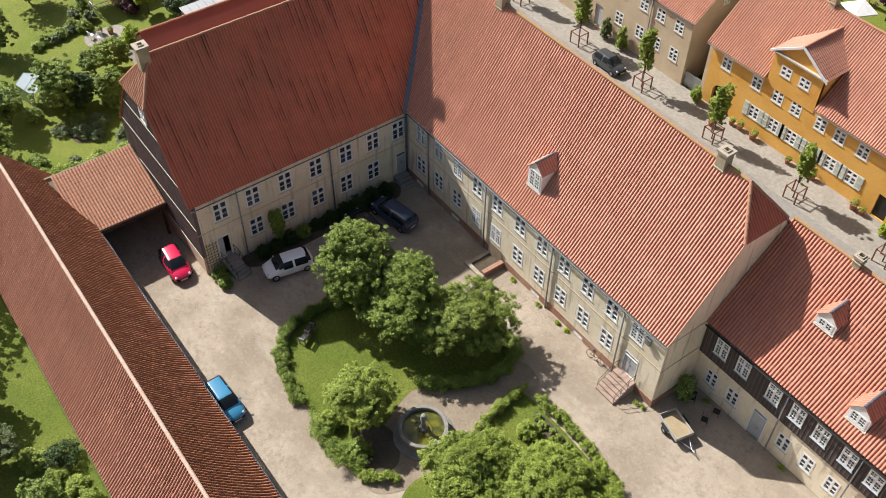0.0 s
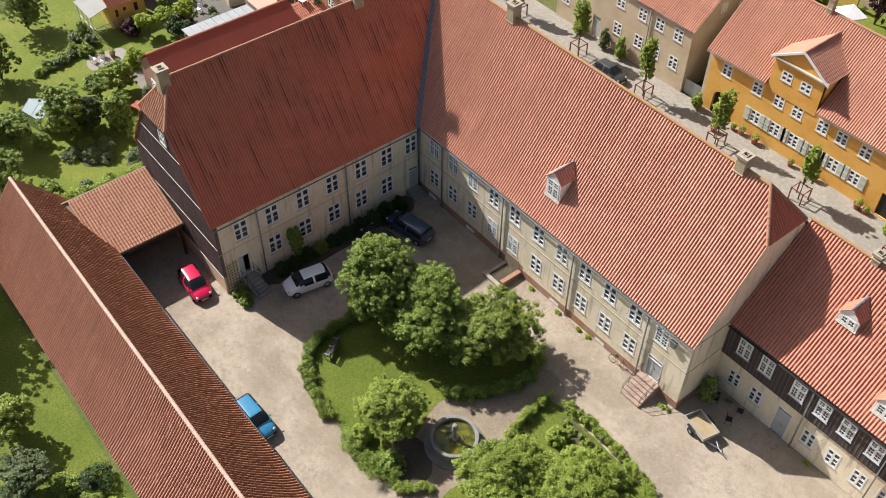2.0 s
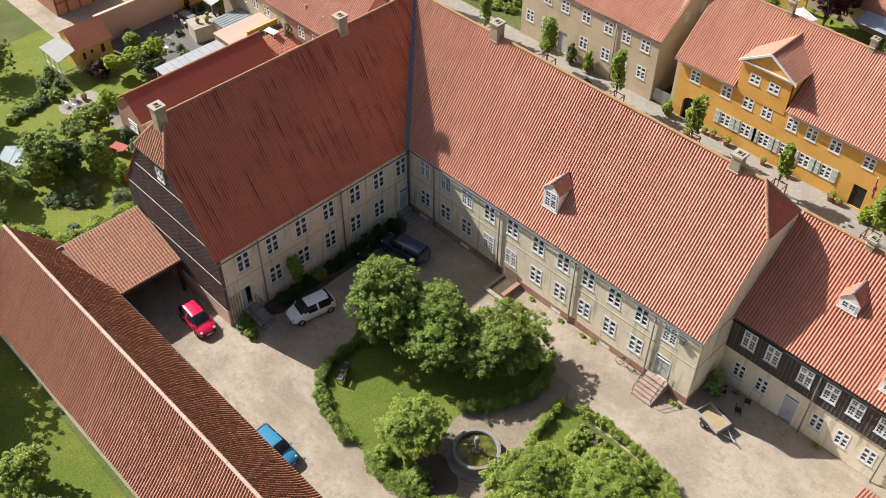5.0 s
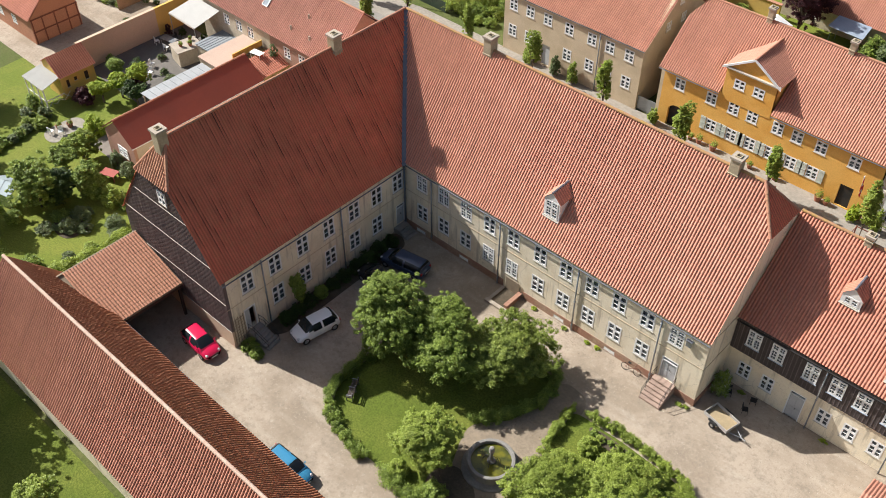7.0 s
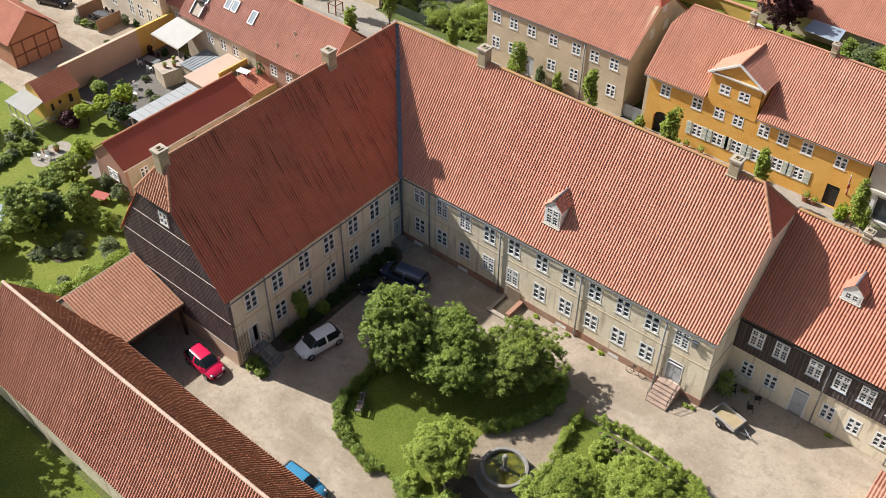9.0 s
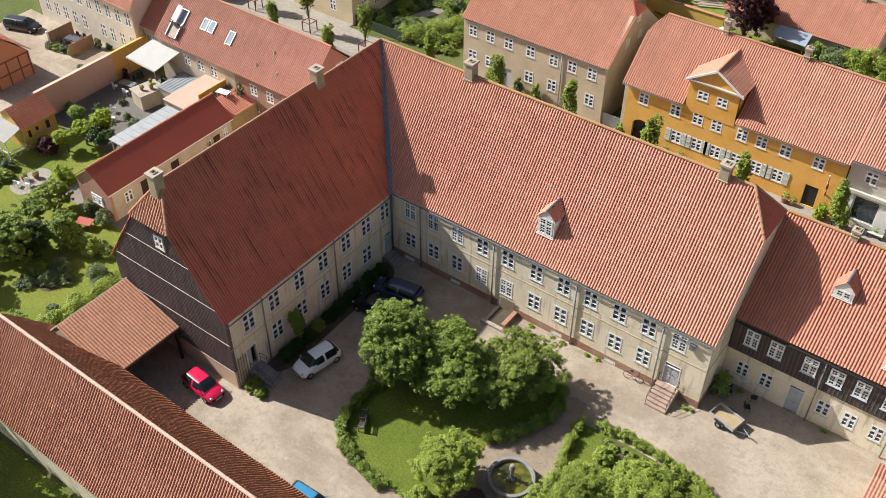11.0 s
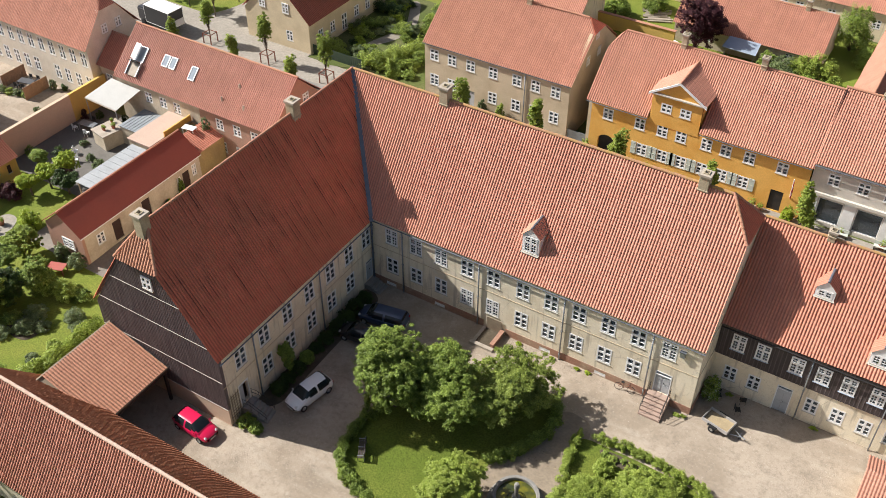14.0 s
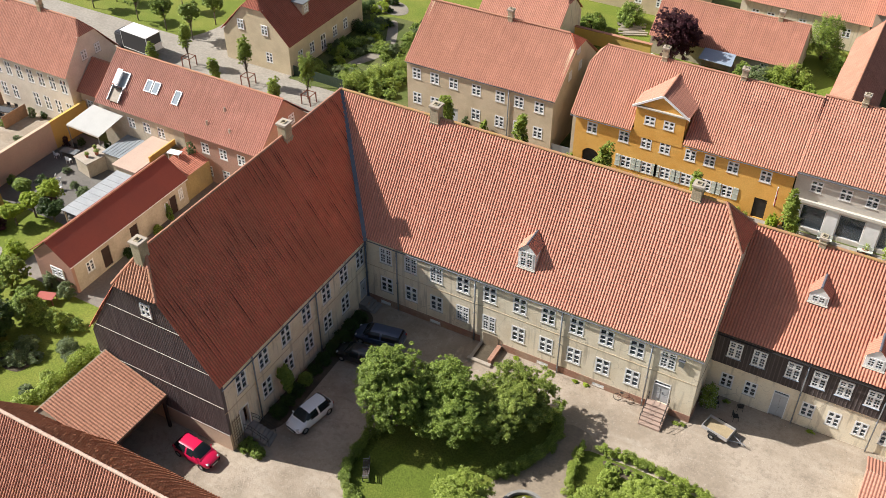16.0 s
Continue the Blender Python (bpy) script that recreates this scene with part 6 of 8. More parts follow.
# ---- bench, trailer, chairs, bicycle ----
bench = thing("garden_bench", (10.0, -16.0, gz(9.7, -15.9)), -60, "dark garden bench with a pale metal frame on the lawn", "bench")
for k in range(4):
    part("seat_slat", boxes((-0.85, 0.85, -0.22 + k * 0.12, -0.13 + k * 0.12, 0.42, 0.45)), BOARDS, bench, at=I4)
for k in range(3):
    part("back_slat", boxes((-0.85, 0.85, 0.27, 0.30, 0.55 + k * 0.13, 0.63 + k * 0.13)), BOARDS, bench, at=I4)
for x in (-0.8, 0.0, 0.8):
    part("frame", boxes((x - 0.03, x + 0.03, -0.25, -0.19, -0.05, 0.42), (x - 0.03, x + 0.03, 0.22, 0.28, -0.05, 0.92), (x - 0.03, x + 0.03, -0.25, 0.28, 0.36, 0.42), (x - 0.03, x + 0.03, -0.25, 0.26, 0.62, 0.66)), ZINC, bench, "pale metal frame", at=I4)

trailer = thing("trailer", (31.9, 0.05, 0), -13, "small open car trailer with dull grey sides and plywood floor", "trailer")
part("floor", boxes((-1.05, 1.05, -0.65, 0.65, 0.48, 0.52)), surface("plywood", (0.42, 0.33, 0.2), (0.3, 0.24, 0.15), 1.2, 0.6, 0.2, 8), trailer, "sandy plywood floor", at=I4)
for x0, x1, y0, y1 in ((-1.09, 1.09, -0.69, -0.65), (-1.09, 1.09, 0.65, 0.69), (-1.09, -1.05, -0.65, 0.65), (1.05, 1.09, -0.65, 0.65)):
    part("side_board", boxes((x0, x1, y0, y1, 0.46, 0.80)), surface("dull_galvanised_sheet", (0.44, 0.42, 0.40), (0.33, 0.31, 0.29), 1.2, 0.6, 0.1, 8, 0.5), trailer, at=I4)
for s in (-1, 1):
    wl = part("wheel", lathe(bmesh.new(), [(0.14, -0.08), (0.27, -0.08), (0.29, 0), (0.27, 0.08), (0.14, 0.08), (0.14, -0.08)], sides=18), RUBBER, trailer, at=pose(-0.1, s * 0.82, 0.29, 90, 0, 0), smooth=True)
    part("rim", lathe(bmesh.new(), [(0.0, 0.05), (0.14, 0.06), (0.14, -0.06), (0.0, -0.05)], sides=12), ALLOY, wl, at=I4)
    part("mudguard", boxes((-0.5, 0.3, s * 0.72, s * 0.92, 0.60, 0.63)), IRON, trailer, at=I4)
bm = bmesh.new()
tube(bm, (1.05, -0.4, 0.42), (1.95, 0, 0.42), 0.03)
tube(bm, (1.05, 0.4, 0.42), (1.95, 0, 0.42), 0.03)
tube(bm, (1.95, 0, 0.42), (2.3, 0, 0.44), 0.04)
part("drawbar", bm, ZINC, trailer, at=I4)
bm = tube(bmesh.new(), (1.85, 0.08, 0.1), (1.85, 0.08, 0.7), 0.025)
jw = part("jockey_wheel", lathe(bmesh.new(), [(0, -0.03), (0.1, -0.03), (0.1, 0.03), (0, 0.03)], sides=12), RUBBER, trailer, at=pose(1.85, 0.08, 0.1, 90, 0, 0))
part("jockey_stem", bm, ZINC, trailer, at=I4)


def metal_chair(at, turn):
    root = thing("garden_chair", at, turn, "black metal garden chair standing on the gravel", "chair", "chairs by the timbered wing")
    part("seat", boxes((-0.22, 0.22, -0.22, 0.22, 0.43, 0.46)), IRON, root, at=I4)
    bm = boxes((-0.22, 0.22, 0.20, 0.23, 0.62, 0.92))
    tube(bm, (-0.2, 0.21, 0.45), (-0.2, 0.22, 0.92), 0.015)
    tube(bm, (0.2, 0.21, 0.45), (0.2, 0.22, 0.92), 0.015)
    part("backrest", bm, IRON, root, at=I4)
    for x in (-0.19, 0.19):
        for y in (-0.19, 0.19):
            part("leg", tube(bmesh.new(), (x * 1.15, y * 1.15, 0), (x, y, 0.44), 0.015), IRON, root, at=I4)
    return root


metal_chair((30.95, 2.7, 0), 30)
metal_chair((32.75, 3.2, 0), 200)
metal_chair((32.7, 2.05, 0), 120)

bike = thing("bicycle", (24.4, -0.45, 0), 4, "old bicycle leaning against the plaster wall", "bicycle")
for x in (-0.52, 0.52):
    part("wheel", lathe(bmesh.new(), [(0.31, -0.015), (0.34, -0.015), (0.34, 0.015), (0.31, 0.015), (0.31, -0.015)], sides=28), RUBBER, bike, at=pose(x, 0, 0.34, 80, 0, 0))
bm = bmesh.new()
for a, b in (((-0.52, 0, 0.34), (-0.1, 0.03, 0.3)), ((-0.1, 0.03, 0.3), (0.4, 0.05, 0.75)), ((-0.1, 0.03, 0.3), (-0.22, 0.06, 0.85)), ((-0.22, 0.06, 0.8), (0.4, 0.06, 0.85)), ((-0.52, 0, 0.34), (-0.22, 0.05, 0.8)), ((0.52, 0, 0.34), (0.38, 0.06, 0.98))):
    tube(bm, a, b, 0.018, sides=6)
part("frame", bm, WOOD_RED, bike, at=I4)
bm = tube(bmesh.new(), (0.36, -0.22, 1.0), (0.36, 0.3, 1.02), 0.015)
part("handlebar", bm, IRON, bike, at=I4)
part("saddle", boxes((-0.35, -0.1, -0.02, 0.14, 0.86, 0.91)), IRON, bike, at=I4)

# ---- the street ----
def street_tree(at, seed, h=5.2, r=1.0, leaf=None):
    root = tree_thing("street_tree", at, h, r, leaf or LEAF_LIGHT, "young street tree inside a red-brown wooden guard", seed=seed, leaves=3000, size=0.15, clumps=40, stem=0.24, trunk_r=0.06, squash=0.9, group="street trees")
    return root


def tree_guard(at):
    root = thing("tree_guard", at, 0, "square red-brown wooden tree guard", "tree guard", "guards round the street trees")
    for x in (-0.6, 0.6):
        for y in (-0.6, 0.6):
            part("post", boxes((x - 0.05, x + 0.05, y - 0.05, y + 0.05, -0.1, 1.35)), WOOD_RED, root, at=I4)
    for s in (-0.6, 0.6):
        part("rail", boxes((-0.55, 0.55, s - 0.03, s + 0.03, 1.22, 1.30)), WOOD_RED, root, at=I4)
        part("rail", boxes((s - 0.03, s + 0.03, -0.55, 0.55, 1.22, 1.30)), WOOD_RED, root, at=I4)
    return root


TREES = [(-42.0, 25.0), (-32.8, 24.9), (-24.0, 24.9), (-14.9, 25.0), (-5.85, 25.0), (3.13, 25.0), (12.22, 24.9), (21.58, 24.8), (30.6, 24.8), (40.0, 24.8)]
for i, (x, y) in enumerate(TREES):
    street_tree((x, y, 0), 100 + i, 6.2 + 0.4 * (i % 3))
    tree_guard((x, y, 0))
NEAR = [(-39.8, 17.3), (-30.8, 17.3), (-22.5, 17.3), (-9.0, 17.4), (10.9, 17.2), (20.0, 17.4)]
for i, (x, y) in enumerate(NEAR):
    street_tree((x, y, 0), 130 + i, 8.3 if x < -20 else 6.2, 0.95, LEAF_LIGHT)
sheet("roadway", -160, 120, 18.5, 24.0, ASPHALT, 0.02, "worn grey roadway down the middle of the street", 4, category="road")
for i, (x, y, h, l) in enumerate(((-8.6, 27.7, 2.2, LEAF_LIGHT), (-4.9, 27.7, 2.4, LEAF_GREY), (-2.6, 27.7, 2.6, LEAF_LIGHT), (7.6, 27.6, 1.8, LEAF_LIGHT), (28.9, 27.4, 1.9, LEAF_LIME), (31.0, 27.3, 2.6, LEAF_LIGHT), (44, 27.0, 3.0, LEAF_LIGHT))):
    bush_thing("hollyhock_bush", (x, y, 0), 0.65, 0.6, h, l, "tall bushy plant against the house front", "plant", 150 + i, 1700, 0.10, group="plants along the house fronts")


def pot(at, seed, r=0.28):
    root = thing("flower_pot", at, 0, "terracotta pot with a small green plant", "flower pot", "pots along the street")
    part("pot", lathe(bmesh.new(), [(0.001, 0), (r * 0.7, 0), (r, r * 1.5), (r * 1.1, r * 1.5), (r * 1.1, r * 1.7), (r * 0.9, r * 1.7), (r * 0.9, r * 1.4), (0.001, r * 1.4)], sides=16), surface("terracotta_%d" % seed, (0.36, 0.15, 0.09), (0.28, 0.13, 0.09), 3, 0.5), root, at=I4)
    rng = np.random.default_rng(seed)
    tagged(link("plant", leaf_mesh("plant", np.array([(0, 0, r * 2.4), (0.1, 0.05, r * 2.1)]), np.array([(r, r, r), (r * 0.8, r * 0.8, r * 0.8)]), 260, 0.07, rng), LEAF_LIGHT, root, at=I4), kind="stuff")
    return root


for i, (x, y) in enumerate(((11.9, 27.8), (12.8, 27.9), (14.4, 27.8), (18.4, 27.8), (21.0, 27.9), (25.4, 27.8), (26.2, 27.8), (10.9, 26.2), (29.2, 27.9), (33.9, 28.1), (37.7, 28.1))):
    pot((x, y, 0), 170 + i, 0.26 + 0.05 * (i % 3))
flag = thing("flagpole", (28.6, 28.0, 2.0), 0, "slanting white flagpole with a red flag on the house front", "flagpole")
part("pole", tube(bmesh.new(), (28.6, 28.38, 2.1), (28.75, 26.85, 5.3), 0.05), WHITE, flag)
fl = bmesh.new()
cross = bmesh.new()
for i in range(9):
    for j in range(7):
        m = cross if i == 3 or j == 3 else fl
        m.faces.new([m.verts.new((28.75 + 0.05 * math.sin(p * 0.8), 26.9 + 0.085 * p + 0.05 * math.sin(q * 0.9), 5.1 - 0.15 * p - 0.20 * q)) for p, q in ((i, j), (i + 1, j), (i + 1, j + 1), (i, j + 1))])
for m in (fl, cross):
    bmesh.ops.remove_doubles(m, verts=m.verts, dist=0.001)
    bmesh.ops.solidify(m, geom=m.faces, thickness=0.01)
cloth = part("flag", fl, gloss("red_cloth", (0.55, 0.03, 0.04), 0.8), flag, "hanging red flag", smooth=True)
part("cross", cross, gloss("white_cloth", (0.75, 0.75, 0.74), 0.8), cloth, "white cross", smooth=True)
for x in (33.95, 37.7):
    st = thing("street_bench", (x, 27.8, 0), 0, "small green bench against the shop front", "bench")
    part("seat", boxes((-0.7, 0.7, -0.2, 0.2, 0.42, 0.47)), SAGE, st, at=I4)
    part("backrest", boxes((-0.7, 0.7, 0.18, 0.22, 0.55, 0.85)), SAGE, st, at=I4)
    for lx in (-0.6, 0.6):
        part("leg", boxes((lx - 0.04, lx + 0.04, -0.18, 0.22, 0, 0.42)), IRON, st, at=I4)
part("arch_door", boxes((8.62, 10.38, OY + 0.30, OY + 0.36, -0.1, 2.48)), IRON, ochre, "dark gateway door")
for sx in (-1, 1):
    ring = [(9.5 + sx * 0.9, OY, 2.5), (9.5 + sx * 0.9, OY, 1.75)] + [(9.5 + sx * 0.9 * math.cos(k * math.pi / 12), OY, 1.75 + 0.745 * math.sin(k * math.pi / 12)) for k in range(1, 7)]
    slab("arch_spandrel", ochre, ring, (0, 0.38, 0), PLASTER_O)
part("yard_fence", boxes((5.0, 7.2, 28.6, 28.66, -0.1, 1.6)), ZINC, drab, "low grey yard gate between the houses")


# ---- houses behind ----
def plain_house(name, x0, x1, y0, y1, ze, zr, axis, wall_mat, tile, label, windows=(), hips=(0, 0), chimneys=(), samples=4, over=0.3, gable_windows=(), category="house"):
    """A gabled house: walls, tiled slopes with half hips where asked, ridge, chimneys; windows: (facing, u, sill, width, height)."""
    cx, cy = (x0 + x1) / 2, (y0 + y1) / 2
    ob = thing(name, (cx, cy, 0), 0, label, category)
    for facing, c, a0, a1 in (("-y", y0, x0, x1), ("+y", y1, x0, x1), ("+x", x1, y0, y1), ("-x", x0, y0, y1)):
        ops = [(u - w / 2, u + w / 2, z, z + h) for f, u, z, w, h in windows if f == facing and z + h < ze]
        if facing[1] == "x":
            a0, a1 = a0 + 0.3, a1 - 0.3
        wall("wall", ob, facing, c, a0, a1, -0.5, ze, ops, wall_mat, 0.3)
    for f, u, z, w, h in windows:
        c = {"-y": y0, "+y": y1, "+x": x1, "-x": x0}[f]
        window(ob, f, c, u, z, w, h, recess=0.03 if z + h < ze else -0.04)
    if axis == "x":
        half, along, length, mid = (y1 - y0) / 2 + over, Vector((1, 0, 0)), x1 - x0 + 0.4, cy
    else:
        half, along, length, mid = (x1 - x0) / 2 + over, Vector((0, 1, 0)), y1 - y0 + 0.4, cx
    ln = math.hypot(half, zr - ze)
    fh_ = 0.72
    run0, run1 = ((1 - fh_) * half * 0.85 if h else 0.0 for h in hips)

    def lo_f(v):
        return max(0.0, (v / ln - fh_) / (1 - fh_)) * run0

    def hi_f(v):
        return length - max(0.0, (v / ln - fh_) / (1 - fh_)) * run1
    for s in (-1, 1):
        e = (x0 - 0.2, cy + s * half, ze) if axis == "x" else (cx + s * half, y0 - 0.2, ze)
        up = Vector((0, -s * half, zr - ze)) / ln if axis == "x" else Vector((-s * half, 0, zr - ze)) / ln
        tile_roof("roof", ob, e, along, up, length, ln, lo_f, hi_f, tile, samples=samples)
    zh = ze + (zr - ze) * fh_
    hw = half * (1 - fh_)
    for end, run in ((0, run0), (1, run1)):
        if axis == "x":
            x = x1 if end else x0
            t = (-0.3 if end else 0.3, 0, 0)
            r = [(x, y0, ze), (x, y1, ze)] + ([(x, cy + hw, zh), (x, cy - hw, zh)] if run else [(x, cy, zr - 0.12)])
        else:
            y = y1 if end else y0
            t = (0, -0.3 if end else 0.3, 0)
            r = [(x0, y, ze), (x1, y, ze)] + ([(cx + hw, y, zh), (cx - hw, y, zh)] if run else [(cx, y, zr - 0.12)])
        slab("gable", ob, r, t, wall_mat)
        if run:
            sg = 1 if end else -1
            hu = Vector((-sg * run, 0, zr - zh)) if axis == "x" else Vector((0, -sg * run, zr - zh))
            e = (x1 + 0.2 if end else x0 - 0.2, cy - hw, zh) if axis == "x" else (cx - hw, y1 + 0.2 if end else y0 - 0.2, zh)
            al = (0, 1, 0) if axis == "x" else (1, 0, 0)
            hl = hu.length
            tile_roof("half_hip", ob, e, al, hu / hl, 2 * hw, hl, lambda v: hw * v / hl, lambda v: 2 * hw - hw * v / hl, tile, samples=samples)
    if axis == "x":
        ridge_run(ob, (x0 - 0.2 + run0, cy, zr + 0.05), (x1 + 0.2 - run1, cy, zr + 0.05), RIDGE)
    else:
        ridge_run(ob, (cx, y0 - 0.2 + run0, zr + 0.05), (cx, y1 + 0.2 - run1, zr + 0.05), RIDGE)
    for x, y in chimneys:
        chimney(ob, x, y, zr - 0.6, zr + 1.4, 0.55, 0.55)
    return ob


E_W = [("-y", u, 3.4, 1.0, 1.3) for u in (-33.8, -31.7, -29.75, -23.9, -21.6, -19.3)] + [("-y", u, 0.7, 1.0, 1.3) for u in (-31.7, -23.9, -21.6, -19.3)] + [("+x", 12.6, 6.2, 0.9, 1.1)]
e_house = plain_house("long_house", -38.2, -16.8, 7.2, 15.9, 5.4, 9.6, "x", BRICK, TILE_E, "long brick house with skylights in a red pantiled roof", E_W, (0, 0), samples=5)

wall("plaster_face", e_house, "-y", 7.17, -38.2, -26.5, -0.5, 5.3, [(u - 0.5, u + 0.5, z, z + 1.3) for f, u, z, w, h in E_W if f == "-y" and u < -27], PLASTER_C, 0.026, "dirty cream plastered half of the front")


def skylight(parent, x, v, w, h, opened=False):
    """On the slope of the long house that faces the gardens; v: metres up the slope."""
    half, rise = 4.65, 4.2
    ln = math.hypot(half, rise)
    up = Vector((0, half, rise)) / ln
    nr = Vector((0, -rise, half)) / ln
    o = Vector((x, 6.9, 5.4)) + up * v + nr * 0.12
    m = Matrix((( 1, 0, 0, o.x), (0, up.y, nr.y, o.y), (0, up.z, nr.z, o.z), (0, 0, 0, 1)))
    at = PLACED[parent.name].inverted() @ m
    fr = boxes((-w / 2, -w / 2 + 0.09, -h / 2, h / 2, -0.1, 0.08), (w / 2 - 0.09, w / 2, -h / 2, h / 2, -0.1, 0.08), (-w / 2 + 0.09, w / 2 - 0.09, -h / 2, -h / 2 + 0.09, -0.1, 0.08), (-w / 2 + 0.09, w / 2 - 0.09, h / 2 - 0.09, h / 2, -0.1, 0.08))
    ob = link("skylight", mesh_of(fr, "skylight"), ZINC, parent, "grey roof window", at=at)
    part("pane", boxes((-w / 2 + 0.09, w / 2 - 0.09, -h / 2 + 0.09, h / 2 - 0.09, 0.02, 0.035)), gloss("skylight_glass", (0.25, 0.30, 0.34), 0.06), ob, at=I4)
    if opened:
        part("raised_sash", boxes((-w / 2, -0.05, -0.75, h / 2 + 0.1, 0.42, 0.49)), WHITE, ob, "raised white sash", at=I4)
        part("glazed_door", boxes((-w / 2 + 0.1, w / 2 - 0.1, -h / 2 - 0.25, -h / 2 - 0.18, -0.1, 0.75)), CAR_GLASS, ob, "dark glazed door to a small roof terrace", at=I4)
        part("terrace_floor", boxes((-w / 2, w / 2, -h / 2 - 1.7, -h / 2 - 0.26, 0.05, 0.12)), SANDSTONE, ob, "pale terrace floor", at=I4)
        for sx in (-1, 1):
            part("terrace_cheek", boxes((sx * w / 2 - 0.05, sx * w / 2 + 0.05, -h / 2 - 1.7, -h / 2, 0.05, 0.30)), ZINC, ob, at=I4)
    return ob


for x, v, w, h, o in ((-35.9, 3.2, 1.5, 1.7, True), (-32.4, 3.4, 0.85, 1.3, False), (-31.4, 3.4, 0.85, 1.3, False), (-28.5, 3.1, 0.85, 1.5, False)):
    skylight(e_house, x, v, w, h, o)
for x, v in ((-23.9, 1.6), (-22.5, 3.4), (-21.0, 1.5)):
    up = Vector((0, 4.65, 4.2)).normalized()
    o = Vector((x, 6.9, 5.4)) + up * v
    part("roof_vent", tube(bmesh.new(), o - Vector((0, 0, 0.1)), o + Vector((0, 0, 0.4)), 0.14, 0.10), SANDSTONE, e_house, "pale round roof vent")
P_UP = [-44.2 - 1.72 * k for k in range(10)]
P_W = [("-y", u, 4.1, 1.0, 1.8) for u in P_UP] + [("-y", u, 1.1, 1.0, 1.8) for k, u in enumerate(P_UP) if k != 4] + [("+x", 11.0, 7.2, 0.8, 1.1), ("+x", 13.0, 7.2, 0.8, 1.1)]
plain_house("town_house", -61.5, -43.3, 8.0, 15.8, 6.4, 11.4, "x", PLASTER_K, TILE_O, "long two-storey pale plastered house with many tall windows", P_W, (0, 1), [(-55, 11.9), (-49.5, 11.9)])
plain_house("annexe", -43.0, -38.5, 9.0, 14.8, 4.4, 7.0, "x", PLASTER_P, TILE_C, "low peach annexe with a red pantiled roof", [("-y", -41.8, 2.2, 1.0, 1.3)], (0, 0))
F_W = [("-y", -36.6, 1.0, 1.0, 1.4), ("-y", -32.6, 1.0, 1.0, 1.4), ("-y", -36.4, 4.6, 0.95, 1.3), ("-y", -32.8, 4.6, 0.95, 1.3)] + [("+x", u, 1.0, 1.0, 1.5) for u in (31.2, 33.6, 38.6, 41.0)] + [("+x", 36.0, 0.3, 1.1, 2.2)]
f_house = plain_house("corner_house", -39.3, -29.5, 29.0, 45.0, 3.9, 9.2, "y", PLASTER_F, TILE_F, "yellow plastered corner house with a dark half-hipped roof", F_W, (1, 1), [(-34.4, 40.0)])
for s in (-1, 1):
    xc = -34.4 + s * 2.9
    rd = part("roof_dormer", boxes((xc - 0.75, xc + 0.75, 34.0, 35.3, 5.0, 7.0)), PLASTER_C, f_house, "small roof dormer")
    part("dormer_top", boxes((xc - 1.0, xc + 1.0, 33.85, 35.45, 7.0, 7.1)), ZINC, rd)
    window(f_house, "+x" if s > 0 else "-x", xc + s * 0.78, 34.65, 5.75, 0.8, 1.0, 0.5, 0, recess=0.0, name="dormer_window")
plain_house("far_house", -14.0, -3.2, 48.5, 56, 3.6, 7.2, "x", PLASTER, TILE_O, "low house with a red pantiled roof", [], (0, 1))
h_house = plain_house("far_house", 6.3, 24.0, 55.9, 64.1, 2.4, 6.1, "x", PLASTER_C, TILE_D, "long low house with a pale red pantiled roof", [("-y", u, 0.9, 1.0, 1.2) for u in (10.5, 14, 20.5)], (0, 0), [(20.6, 60.0)])
plain_house("rear_wing", 29.5, 34.0, 41.5, 62.5, 4.4, 7.4, "y", PLASTER_G, TILE_D, "rear wing with a red pantiled roof", [], (0, 0))
plain_house("far_house", 14.0, 30.0, 68.5, 76, 3.8, 8.0, "x", PLASTER, TILE_O, "row house with a red pantiled roof", [("-y", u, 1.6, 1.0, 1.2) for u in (16, 18, 22, 25, 27.5)], (0, 0), [(24, 72.2)])
plain_house("far_house", 30.3, 46, 66.5, 75, 6.4, 10.5, "x", PLASTER_P, TILE_C, "pale yellow two-storey house", [("-y", u, z, 1.0, 1.3) for u in (31.8, 34.4, 37) for z in (1.5, 4.6)], (0, 0))
plain_house("far_house", -8.0, 9.0, 66.0, 74, 4.0, 8.5, "x", PLASTER_N, TILE_C, "house with a red pantiled roof among gardens", [("-y", u, 1.2, 1.0, 1.2) for u in (-5, -2, 1, 4, 7)], (0, 0))
ht = plain_house("half_timbered_house", -62.5, -51.0, -6.6, -0.8, 2.9, 5.8, "x", surface("orange_brick", (0.52, 0.25, 0.15), (0.42, 0.21, 0.13), 0.8, 0.7, 0.25, 9), TILE_C, "small brick house with timber framing and a red roof", [("-y", -55, 1.0, 1.0, 1.1), ("-y", -58, 1.0, 1.0, 1.1)], (0, 0))
for y in (-6.45, -5.2, -3.7, -2.2, -0.95):
    part("timber", boxes((-51.0, -50.94, y - 0.07, y + 0.07, -0.3, 2.9)), WOOD_RED, ht)
for z in (1.3, 2.8):
    part("timber", boxes((-51.0, -50.93, -6.6, -0.8, z - 0.07, z + 0.07)), WOOD_RED, ht)

